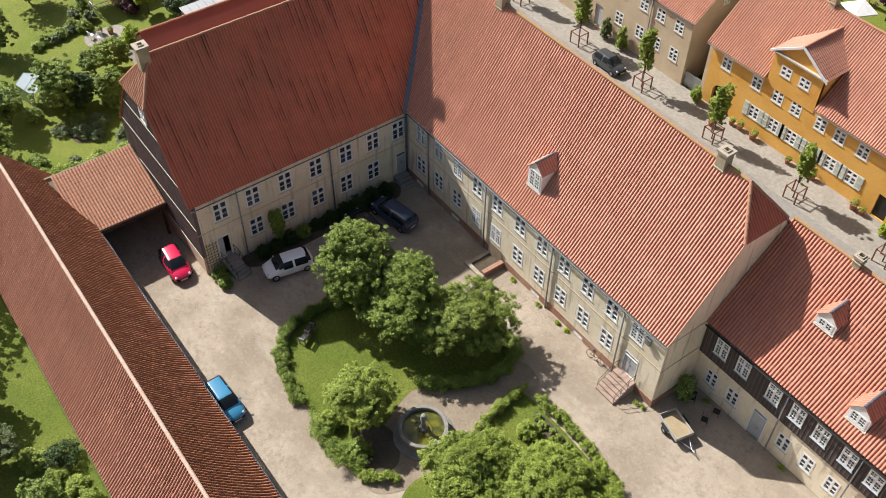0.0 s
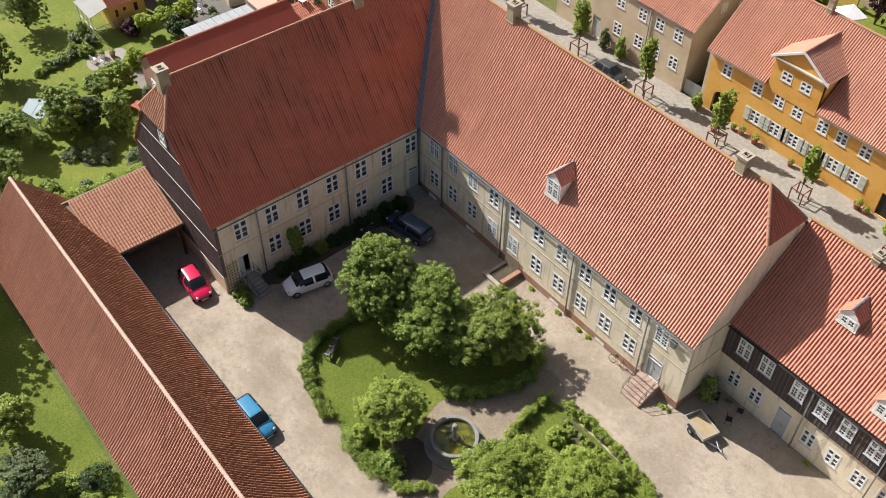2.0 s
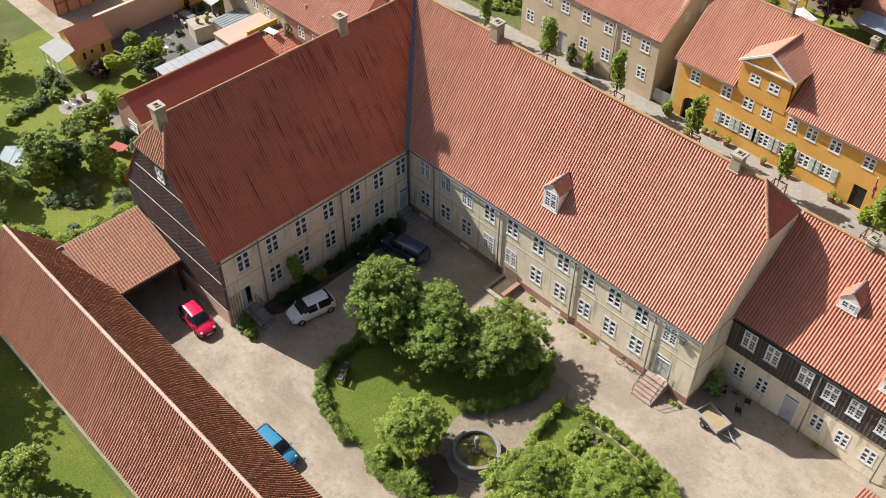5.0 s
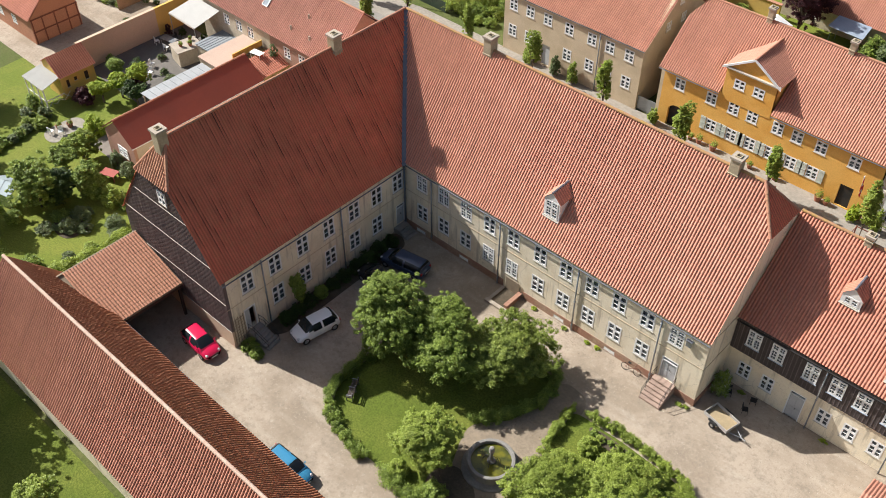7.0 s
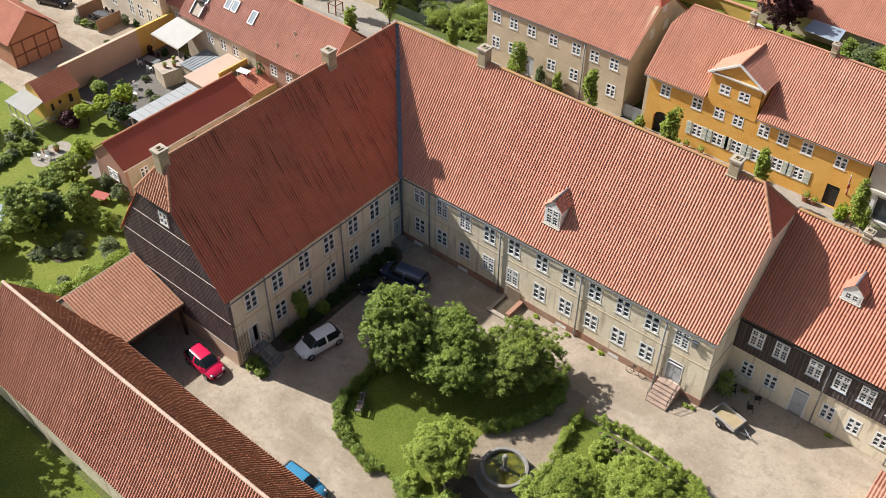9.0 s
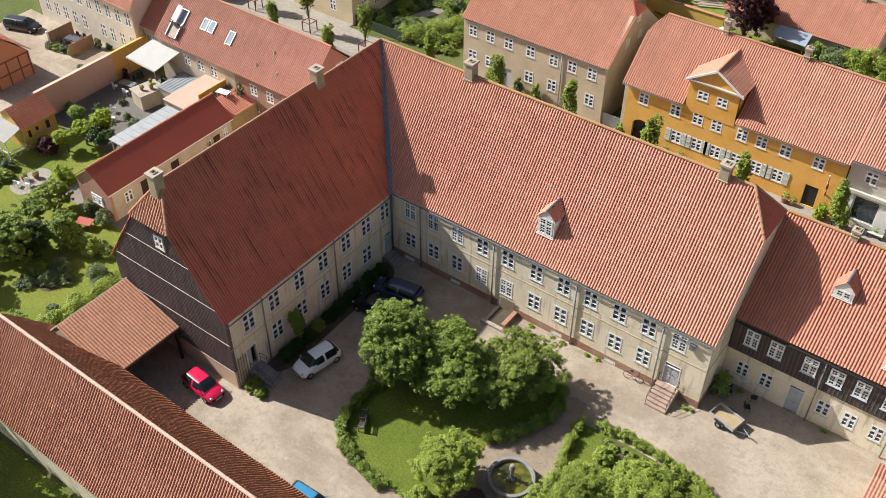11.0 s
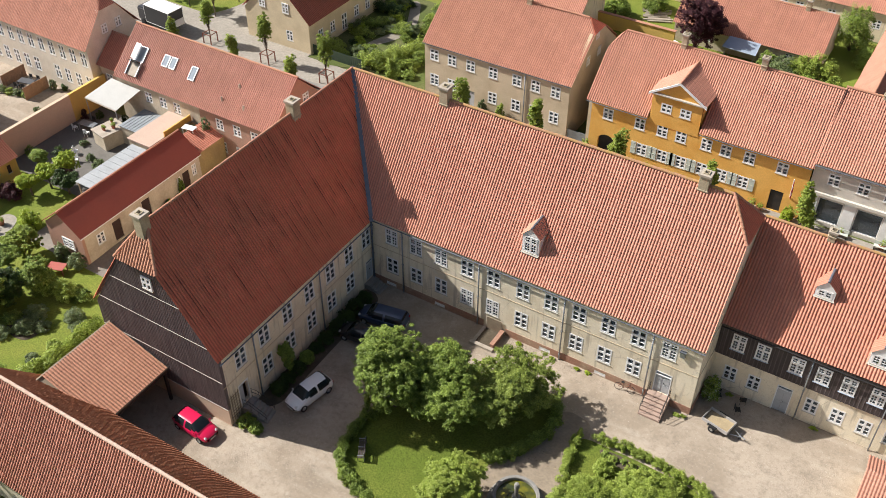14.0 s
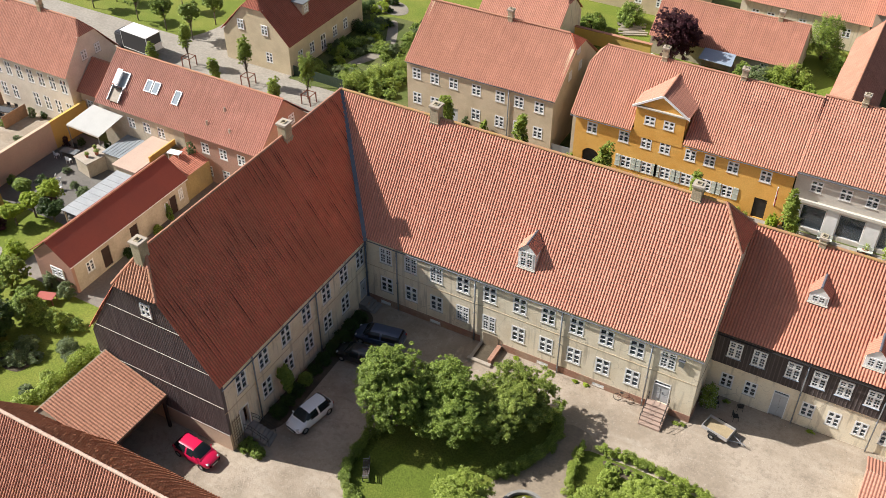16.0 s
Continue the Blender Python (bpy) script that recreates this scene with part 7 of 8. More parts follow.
# ---- shed and the yards behind the dark wing ----
shed = thing("outbuilding", (-25.6, -4.5, 0), 0, "long low outbuilding with a smooth dark red sheet roof", "outbuilding")
S_OPS = [(-10.45, -9.55, 0.9, 2.1), (-8.5, -7.5, 0.0, 2.2), (-4.8, -3.8, 0.0, 2.2), (0.7, 1.6, 0.0, 2.1), (-0.1, 0.4, 1.2, 2.0), (2.0, 2.6, 1.0, 2.3)]
wall("wall", shed, "+x", -23.4, -11.7, 2.9, -0.7, 2.95, S_OPS, PLASTER_C, 0.3)
window(shed, "+x", -23.4, -10.0, 0.9, 0.9, 1.2)
window(shed, "+x", -23.4, 0.15, 1.2, 0.5, 0.8, 0, 0)
window(shed, "+x", -23.4, 2.3, 1.0, 0.6, 1.3)
for y0, y1 in ((-8.5, -7.5), (-4.8, -3.8), (0.7, 1.6)):
    part("door", boxes((-23.58, -23.5, y0, y1, 0.0, 2.18)), DOOR_BROWN, shed, "dark brown boarded door")
slab("gable", shed, [(-23.4, -12.0, -0.7), (-23.4, -12.0, 2.95), (-25.7, -12.0, 4.75), (-28.0, -12.0, 2.95), (-28.0, -12.0, -0.7)], (0, 0.3, 0), surface("pink_brick", (0.48, 0.27, 0.2), (0.4, 0.24, 0.18), 0.8, 0.6, 0.2, 8), "pinkish brick gable")
slab("gable", shed, [(-23.4, 3.2, -0.7), (-23.4, 3.2, 2.95), (-25.7, 3.2, 4.75), (-28.0, 3.2, 2.95), (-28.0, 3.2, -0.7)], (0, -0.3, 0), PLASTER_C)
wall("wall", shed, "-x", -28.0, -11.7, 2.9, -0.7, 2.95, [], PLASTER_C, 0.3)
window(shed, "-y", -12.03, -25.4, 0.9, 1.5, 1.1, recess=-0.02)
for s in (-1, 1):
    slab("roof", shed, [(-25.7, -12.2, 4.92), (-25.7, 3.35, 4.92), (-25.7 + s * 2.55, 3.35, 2.93), (-25.7 + s * 2.55, -12.2, 2.93)], (0, 0, 0.07), TIN_RED, "smooth dark red roof")
ridge_run(shed, (-25.7, -12.2, 4.98), (-25.7, 3.35, 4.98), RIDGE, 0.11)
part("eave_board", boxes((-23.2, -23.12, -12.2, 3.35, 2.86, 2.96)), WHITE, shed)

lean = thing("lean_to", (-29, -2.5, 0), 0, "open lean-to with a pale corrugated plastic roof", "lean-to")
POLY = surface("pale_corrugated_sheet", (0.40, 0.42, 0.43), (0.31, 0.33, 0.34), 0.8, 0.7, 0.15, 6, 0.5)
for k in range(9):
    y = -6.4 + k * 0.83
    part("roof_sheet", boxes((-30.3, -27.9, y, y + 0.80, 2.9, 2.96)), POLY, lean)
for y in (-6.2, -2.6, 0.9):
    part("post", boxes((-30.2, -30.08, y - 0.06, y + 0.06, -0.2, 2.9)), WOOD, lean)
annex = thing("flat_annexe", (-29.4, 4, 0), 0, "flat-roofed annexe with a pinkish felt roof", "annexe")
part("wall", boxes((-31.0, -28.05, 1.3, 7.15, -0.4, 3.2)), PLASTER_C, annex)
part("roof", boxes((-31.1, -27.95, 1.2, 7.15, 3.2, 3.32)), surface("pink_felt", (0.53, 0.39, 0.31), (0.45, 0.34, 0.27), 0.6, 0.5, 0.1, 6), annex)
part("wall", boxes((-27.9, -23.6, 3.3, 7.1, -0.4, 3.0)), surface("ochre_stained_plaster", (0.44, 0.33, 0.15), (0.33, 0.25, 0.13), 0.7, 0.8, 0.2, 6), annex)
tile_roof("roof", annex, (-23.4, 3.4, 2.9), (0, 1, 0), Vector((-2.5, 0, 1.1)).normalized(), 3.6, 2.73, lambda v: 0.0, lambda v: 3.6, TILE_C, samples=4)
part("parapet", boxes((-28.0, -27.85, 3.3, 7.1, 3.32, 3.95)), PLASTER_Y, annex)
wt = thing("terrace_table", (-26.0, 5.0, 3.0), 10, "white garden table on a small roof terrace", "table")
part("tabletop", boxes((-0.7, 0.7, -0.4, 0.4, 1.18, 1.22)), WHITE, wt, at=I4)
for x in (-0.6, 0.6):
    for y in (-0.3, 0.3):
        part("leg", boxes((x - 0.03, x + 0.03, y - 0.03, y + 0.03, 0, 1.18)), WHITE, wt, at=I4)
bush_thing("terrace_plant", (-25.1, 6.4, 3.0), 0.6, 0.5, 2.0, LEAF_GREY, "tall potted plant on the roof terrace", "plant", 640, 800, 0.09, 12)
deck = thing("side_roof", (-33.2, 5.4, 0), 0, "low roof of grey ribbed sheets beside the house wall", "roof")
part("wall", boxes((-34.8, -31.1, 3.5, 3.7, -0.4, 2.15), (-34.8, -34.6, 3.7, 7.15, -0.4, 2.15)), PLASTER_C, deck)
RIB = surface("blue_grey_ribbed_sheet", (0.30, 0.33, 0.35), (0.22, 0.24, 0.26), 0.8, 0.6, 0.15, 6, 0.6)
for k in range(9):
    x = -34.9 + k * 0.42
    part("roof_sheet", boxes((x, x + 0.36, 3.4, 7.15, 2.2, 2.26), (x + 0.36, x + 0.42, 3.4, 7.15, 2.2, 2.30)), RIB, deck)
can = thing("awning", (-38, 6, 0), 0, "large white awning sloping out from the house wall", "awning")
slab("cloth", can, [(-39.0, 7.1, 4.75), (-34.75, 7.1, 4.62), (-36.3, 4.6, 2.92), (-40.9, 4.6, 3.1)], (0, 0, 0.05), surface("white_canvas", (0.50, 0.50, 0.475), (0.43, 0.43, 0.41), 1, 0.4, 0.05, 6, 0.8), "off-white canvas")
part("front_bar", tube(bmesh.new(), (-40.9, 4.55, 3.06), (-36.3, 4.55, 2.88), 0.06), SANDSTONE, can)
for x in (-40.8, -36.4):
    part("post", tube(bmesh.new(), (x, 4.6, -0.2), (x, 4.6, 2.95), 0.05), ZINC, can)
yt = thing("garden_table", (-40.0, 3.4, 0.02), 8, "grey slatted garden table", "table")
for k in range(6):
    part("slat", boxes((-1.0, 1.0, -0.48 + k * 0.16, -0.34 + k * 0.16, 0.70, 0.74)), ZINC, yt, at=I4)
for x in (-0.9, 0.9):
    for y in (-0.4, 0.4):
        part("leg", boxes((x - 0.03, x + 0.03, y - 0.03, y + 0.03, 0, 0.7)), ZINC, yt, at=I4)
store = thing("yard_store", (-36.0, 3.0, 0), -12, "low plastered store with a flat pale concrete top", "store")
part("wall", boxes((-1.1, 1.1, -1.4, 1.4, -0.3, 1.7)), PLASTER_C, store, at=I4)
part("top", boxes((-1.2, 1.2, -1.5, 1.5, 1.7, 1.82)), SANDSTONE, store, "pale concrete top", at=I4)
for k, (x, y) in enumerate(((-36.5, 3.9), (-36.1, 2.4), (-35.5, 3.2))):
    pot((x, y, 1.82), 480 + k, 0.16 + 0.03 * k)
for k, (x, y, r, h, l) in enumerate(((-41.9, 4.6, 0.5, 1.3, LEAF_PURPLE), (-40.6, 5.6, 0.5, 1.0, LEAF_DARK), (-38.0, 5.4, 0.5, 1.0, LEAF_PURPLE), (-37.0, 6.0, 0.5, 1.5, LEAF_DARK), (-38.2, 1.0, 0.6, 0.7, LEAF_GREY), (-35.4, -0.6, 0.6, 0.8, LEAF_GREY), (-38.9, -1.6, 0.9, 1.0, LEAF_DARK), (-41.6, -3.2, 0.7, 1.0, LEAF_TREE))):
    bush_thing("yard_plant", (x, y, 0.0), r, r, h, l, "potted leafy plant in the yard", "plant", 490 + k, 700, 0.09, 12)


def garden_chair(at, turn, material, label):
    root = thing("garden_chair", at, turn, label, "chair")
    part("seat", boxes((-0.22, 0.22, -0.22, 0.22, 0.42, 0.46)), material, root, at=I4)
    part("backrest", boxes((-0.22, 0.22, 0.20, 0.24, 0.50, 0.92)), material, root, at=I4)
    for x in (-0.2, 0.2):
        part("leg", boxes((x - 0.02, x + 0.02, -0.21, -0.17, 0, 0.42)), material, root, at=I4)
        part("leg", boxes((x - 0.02, x + 0.02, 0.20, 0.24, 0, 0.50)), material, root, at=I4)
    return root


DARK_P = gloss("black_furniture", (0.02, 0.02, 0.022), 0.45)
for x, y, t in ((-41.1, 2.5, 170), (-39.2, 2.4, 190), (-40.3, 4.3, 5), (-38.8, 4.2, -20)):
    garden_chair((x, y, 0.02), t, WHITE if t > 100 else DARK_P, "white garden chair at the yard table" if t > 100 else "black garden chair at the yard table")
for x, y, t in ((-36.4, -1.6, 30), (-37.6, -0.6, 120), (-34.5, -13.6, 60), (-35.3, -14.2, 200)):
    garden_chair((x, y, gz(x, y) + 0.03), t, WHITE, "white garden chair in the back garden")
# terrace of the town house
ts = thing("wooden_screen", (-50.5, 5.4, 0), 0, "upright reddish wooden screen round a terrace", "screen")
for k in range(9):
    part("board", boxes((-50.53, -50.47, 3.75 + k * 0.37, 4.10 + k * 0.37, -0.1, 1.55)), surface("cedar_boards", (0.36, 0.22, 0.14), (0.28, 0.18, 0.12), 1, 0.6, 0.2, 8) if k == 0 else bpy.data.materials["cedar_boards"], ts)
ts2 = thing("wooden_screen", (-54.9, 5.4, 0), 0, "upright reddish wooden screen round a terrace", "screen")
for k in range(9):
    part("board", boxes((-54.93, -54.87, 4.2 + k * 0.37, 4.55 + k * 0.37, -0.1, 1.55)), bpy.data.materials["cedar_boards"], ts2)
part("end_post", boxes((-55.0, -54.8, 4.0, 4.2, -0.1, 1.75)), WHITE, ts2, "white end post")
tt = thing("dining_table", (-52.8, 5.9, 0.02), 12, "black outdoor dining table", "table")
part("tabletop", boxes((-0.95, 0.95, -0.5, 0.5, 0.71, 0.75)), gloss("charcoal_table", (0.07, 0.075, 0.085), 0.5), tt, at=I4)
for x in (-0.85, 0.85):
    for y in (-0.4, 0.4):
        part("leg", boxes((x - 0.04, x + 0.04, y - 0.04, y + 0.04, 0, 0.71)), DARK_P, tt, at=I4)
for x, y, t in ((-53.4, 5.0, 190), (-52.4, 5.2, 190), (-53.3, 6.8, 10), (-52.3, 7.0, 10), (-51.5, 6.2, -80)):
    garden_chair((x, y, 0.02), t, DARK_P, "black chair at the outdoor dining table")
for k, (x, y, r, h, l) in enumerate(((-54.2, 3.6, 0.7, 0.9, LEAF_GREY), (-53.2, 3.8, 0.7, 0.8, LEAF_LIGHT), (-52.2, 4.0, 0.7, 0.9, LEAF_GREY), (-51.2, 4.2, 0.6, 0.8, LEAF_LIGHT), (-49.6, 7.0, 0.6, 1.5, LEAF_GREY), (-48.4, 7.5, 0.5, 0.9, LEAF_DARK), (-47.5, 2.9, 0.7, 0.5, LEAF_GREY))):
    bush_thing("border_plant", (x, y, 0.02), r, r * 0.8, h, l, "leafy plant with pale flowers beside the terrace", "plant", 600 + k, 900, 0.09, 14, flowers=30)
bwall = thing("garden_wall", (-42.5, 3, 0), 0, "tall peach plastered boundary wall, part bright yellow", "wall")
part("wall", boxes((-42.75, -42.45, -6.0, 3.8, -0.4, 3.25)), PLASTER_P, bwall)
part("wall", boxes((-42.75, -42.45, 3.8, 8.9, -0.4, 3.32)), PLASTER_Y, bwall, "bright yellow plastered stretch")
part("coping", boxes((-42.80, -42.40, -6.0, 3.8, 3.25, 3.31)), PLASTER_P, bwall)

cot = thing("garden_house", (-40.9, -8, 0), 0, "small bright yellow garden house with a red tiled roof", "garden house")
wall("wall", cot, "+x", -39.4, -9.9, -6.45, -0.5, 2.5, [(-9.5, -9.2, 1.0, 1.8), (-8.6, -8.3, 1.4, 1.8), (-7.4, -7.0, 1.0, 1.9)], PLASTER_Y, 0.25)
for u, z, w, h in ((-9.35, 1.0, 0.3, 0.8), (-8.45, 1.4, 0.3, 0.4), (-7.2, 1.0, 0.4, 0.9)):
    window(cot, "+x", -39.4, u, z, w, h, 0, 0, DOOR_BROWN)
part("wall", boxes((-42.4, -39.4, -6.45, -6.2, -0.5, 2.5)), PLASTER_Y, cot)
slab("gable", cot, [(-39.4, -10.1, -0.5), (-39.4, -10.1, 2.5), (-41.1, -10.1, 4.0), (-42.4, -10.1, 3.2), (-42.4, -10.1, -0.5)], (0, 0.2, 0), PLASTER_Y)
cu_ = Vector((-2.0, 0, 1.65))
tile_roof("roof", cot, (-39.1, -10.25, 2.4), (0, 1, 0), cu_.normalized(), 4.2, cu_.length, lambda v: 0.0, lambda v: 4.2, TILE_C, samples=5)
slab("roof", cot, [(-41.1, -10.25, 4.05), (-41.1, -6.05, 4.05), (-42.5, -6.05, 3.1), (-42.5, -10.25, 3.1)], (0, 0, 0.06), TILE_C)
ver = thing("veranda", (-41, -11.2, 0), 0, "white veranda with a grey felt roof", "veranda")
slab("roof", ver, [(-42.9, -12.4, 2.15), (-38.9, -12.4, 2.15), (-39.3, -10.12, 2.5), (-42.9, -10.12, 2.5)], (0, 0, 0.06), surface("grey_felt", (0.36, 0.36, 0.34), (0.3, 0.3, 0.28), 1, 0.5), "grey felt roof")
for x in (-42.7, -41.5, -40.3, -39.1):
    part("post", boxes((x - 0.05, x + 0.05, -12.3, -12.2, -0.3, 2.15)), WHITE, ver)
part("rail", boxes((-42.7, -39.1, -12.28, -12.22, 0.7, 0.78)), WHITE, ver)
part("rail", boxes((-39.13, -39.07, -12.2, -10.15, 0.7, 0.78)), WHITE, ver)
for k in range(3):
    y = -12.1 + k * 0.9
    part("lattice", tube(tube(bmesh.new(), (-39.1, y, 0.0), (-39.1, y + 0.8, 0.7), 0.025, sides=5), (-39.1, y + 0.8, 0.0), (-39.1, y, 0.7), 0.025, sides=5), WHITE, ver)

# ---- gardens ----
sheet("garden_lawn", -50, -11.6, -28, -1, LAWN_SUN, 0.0, "sunny lawn of the gardens behind the wing", 1.5, category="lawn")
sheet("back_yard", -64, -42.8, -9, 8, GRAVEL, 0.02, "gravel back yard behind the town house", 3)
sheet("back_alley", -31.2, -12.3, -12.5, 13.2, surface("grey_yard", (0.25, 0.22, 0.19), (0.19, 0.17, 0.14), 0.4, 0.7, 0.25, 5), 0.02, "grey trodden yard between the outbuilding and the wing", 1.5)
sheet("dark_yard", -42.4, -31.0, -5.5, 7.2, surface("dark_paving", (0.19, 0.175, 0.155), (0.12, 0.11, 0.10), 0.5, 0.7, 0.25, 5), 0.02, "dark paved yard under the boundary wall", 1.5)
bed("terrace", (-34.9, -13.2), [(-36.2, -14.4), (-34.3, -15.0), (-33.4, -13.4), (-34.4, -11.0), (-36.1, -11.3)], PAVING, 0.03, "small pale paved terrace", category="terrace")
G = [("garden_tree", -26.4, -20.6, 5.4, 2.7, LEAF_TREE, "dense dark green tree in the garden", 10400), ("garden_tree", -25.8, -18.8, 4.1, 2.1, LEAF_DARK, "dark green tree in the garden", 7500),
     ("garden_tree", -29.5, -14.2, 3.4, 2.1, LEAF_LIGHT, "rounded fresh green tree in the garden", 8500), ("garden_tree", -28.6, -16.4, 3.0, 1.8, LEAF_TREE, "rounded green tree in the garden", 6500),
     ("garden_tree", -24.4, -16.7, 3.8, 1.9, LEAF_TREE, "rounded green tree in the garden", 7500), ("garden_tree", -27.2, -25.4, 4.4, 2.4, LEAF_TREE, "broad green tree in the garden", 8500),
     ("garden_tree", -38.6, -22.5, 5.2, 2.8, LEAF_TREE, "broad green tree in the garden", 8000), ("garden_tree", -33.0, -27.0, 5.6, 3.1, LEAF_TREE, "broad green tree in the garden", 8000), ("garden_tree", -22.4, -28.4, 4.5, 2.6, LEAF_TREE, "dark green tree in the garden", 7000),
     ("garden_tree", -36.0, -7.7, 2.7, 1.2, LEAF_LIME, "lime green tree trained on a thin stem", 3200), ("garden_tree", -35.3, -5.9, 2.8, 1.3, LEAF_LIME, "lime green tree trained on a thin stem", 3200), ("garden_tree", -34.8, -3.8, 3.2, 1.4, LEAF_LIME, "lime green tree trained on a thin stem", 3400), ("garden_tree", -33.0, -5.6, 2.7, 1.4, LEAF_DARK, "dark green bushy tree", 3600),
     ("garden_tree", -38.0, -4.6, 2.9, 1.0, LEAF_TREE, "small tree on a thin stem under the boundary wall", 2200), ("garden_tree", -45.5, -17.0, 5.5, 2.8, LEAF_TREE, "broad green tree in the garden", 5000)]
for i, (n, x, y, h, r, l, lab, cnt) in enumerate(G):
    tree_thing(n, (x, y, gz(x, y)), h, r, l, lab, seed=200 + i, leaves=cnt, size=0.16, clumps=50, stem=0.0 if h > 3.3 else 0.4, squash=0.95, trunk_r=0.12)
BU = [(-32.4, -11.0, 1.4, 1.9, LEAF_LIME), (-40.8, -12.9, 0.9, 1.5, LEAF_TREE), (-38.4, -13.0, 0.9, 1.2, LEAF_GREY), (-40.0, -14.2, 0.8, 0.9, LEAF_GREY), (-37.3, -14.2, 1.0, 1.1, LEAF_LIGHT), (-38.6, -14.9, 0.8, 0.9, LEAF_LIGHT), (-37.6, -15.6, 0.8, 0.8, LEAF_GREY), (-37.4, -16.5, 0.9, 0.9, LEAF_TREE), (-37.2, -17.4, 0.7, 0.8, LEAF_GREY), (-37.4, -18.2, 0.9, 0.9, LEAF_TREE), (-37.0, -19.2, 0.8, 0.8, LEAF_LIGHT),
      (-37.5, -9.0, 1.4, 1.8, LEAF_PURPLE), (-36.0, -3.5, 1.0, 1.2, LEAF_PURPLE), (-33.5, -1.0, 1.0, 1.0, LEAF_GREY), (-21.8, -16.0, 1.2, 2.0, LEAF_LIGHT), (-22.0, -20.6, 1.2, 0.9, LEAF_GREY), (-22.4, -18.9, 1.2, 1.1, LEAF_GREY), (-23.8, -20.2, 1.0, 0.8, LEAF_TREE), (-23.2, -22.0, 1.1, 0.7, LEAF_GREY), (-20.8, -19.6, 0.9, 0.6, LEAF_GREY), (-19.0, -17.6, 1.1, 1.3, LEAF_GREY), (-26.0, -12.6, 0.9, 1.9, LEAF_GREY), (-24.0, -12.7, 1.0, 1.7, LEAF_GREY), (-27.2, -11.4, 0.7, 1.2, LEAF_TREE), (-20.4, -15.4, 1.0, 1.1, LEAF_TREE),
      (-18.2, -18.2, 0.8, 0.8, LEAF_GREY), (-18.4, -20.6, 0.7, 0.6, LEAF_LIGHT), (-18.6, -22.6, 0.7, 0.7, LEAF_GREY), (-27.4, -19.6, 1.5, 2.2, LEAF_DARK), (-26.6, -23.2, 1.0, 1.1, LEAF_TREE), (-26.6, -15.4, 1.2, 1.5, LEAF_TREE), (-19.8, -25.4, 1.2, 1.2, LEAF_TREE), (-22.9, -6.0, 0.6, 1.0, LEAF_DARK), (-22.8, -2.0, 0.6, 0.9, LEAF_TREE), (-23.0, 0.0, 0.4, 2.2, LEAF_TREE)]
for i, (x, y, r, h, l) in enumerate(BU):
    bush_thing("garden_bush", (x, y, gz(x, y)), r, r * 0.9, h, l, "leafy green bush in the garden", "bush", 300 + i, int(1300 * r * r) + 700, 0.10, 24, flowers=40 if l is LEAF_GREY else 0)
bed("flower_bed", (-22.2, -20.6), [(-23.8, -20.8), (-22.5, -21.6), (-21.0, -21.4), (-20.6, -20.2), (-21.6, -19.2), (-23.3, -19.4)], SOIL, 0.03, "dark flower bed in the lawn", category="bed")
hedge("hedge", [(-16.9, -16.6), (-17.0, -18.6), (-17.0, -20.8), (-17.2, -22.8), (-17.4, -24.4), (-18.1, -26.2)], 1.3, 1.1, LEAF_LIGHT, "loose light green hedge beside the carport", 434, 520, 0.11)
tb = thing("garden_table", (-25.1, -14.1, gz(-25, -14)), 20, "weathered red garden table", "table")
part("tabletop", boxes((-0.8, 0.8, -0.5, 0.5, 0.70, 0.75)), surface("faded_red_paint", (0.42, 0.12, 0.10), (0.34, 0.13, 0.11), 2, 0.5), tb, at=I4)
for x in (-0.7, 0.7):
    for y in (-0.4, 0.4):
        part("leg", boxes((x - 0.04, x + 0.04, y - 0.04, y + 0.04, 0, 0.7)), WOOD_RED, tb, at=I4)
gh = thing("greenhouse", (-29.4, -21.9, gz(-29, -22)), 15, "small greenhouse of pale glass", "greenhouse")
for s in (-1, 1):
    bm = prism(bmesh.new(), [(-1.4, s * 1.1, 1.5), (1.4, s * 1.1, 1.5), (1.4, 0, 2.2), (-1.4, 0, 2.2)], (0, 0, 0.02))
    part("roof_pane", bm, gloss("greenhouse_glass", (0.45, 0.52, 0.55), 0.1), gh, at=I4)
    part("side_pane", boxes((-1.4, 1.4, s * 1.1 - 0.01, s * 1.1 + 0.01, 0, 1.5)), GLASS, gh, at=I4)
for x in (-1.4, 0, 1.4):
    part("frame", tube(tube(bmesh.new(), (x, -1.12, 1.5), (x, 0, 2.22), 0.03, sides=5), (x, 0, 2.22), (x, 1.12, 1.5), 0.03, sides=5), ZINC, gh, at=I4)
for x, y in ((-35.0, -12.3), (-35.6, -13.2)):
    pot((x, y, gz(x, y)), 400 + int(-x * 3), 0.3)

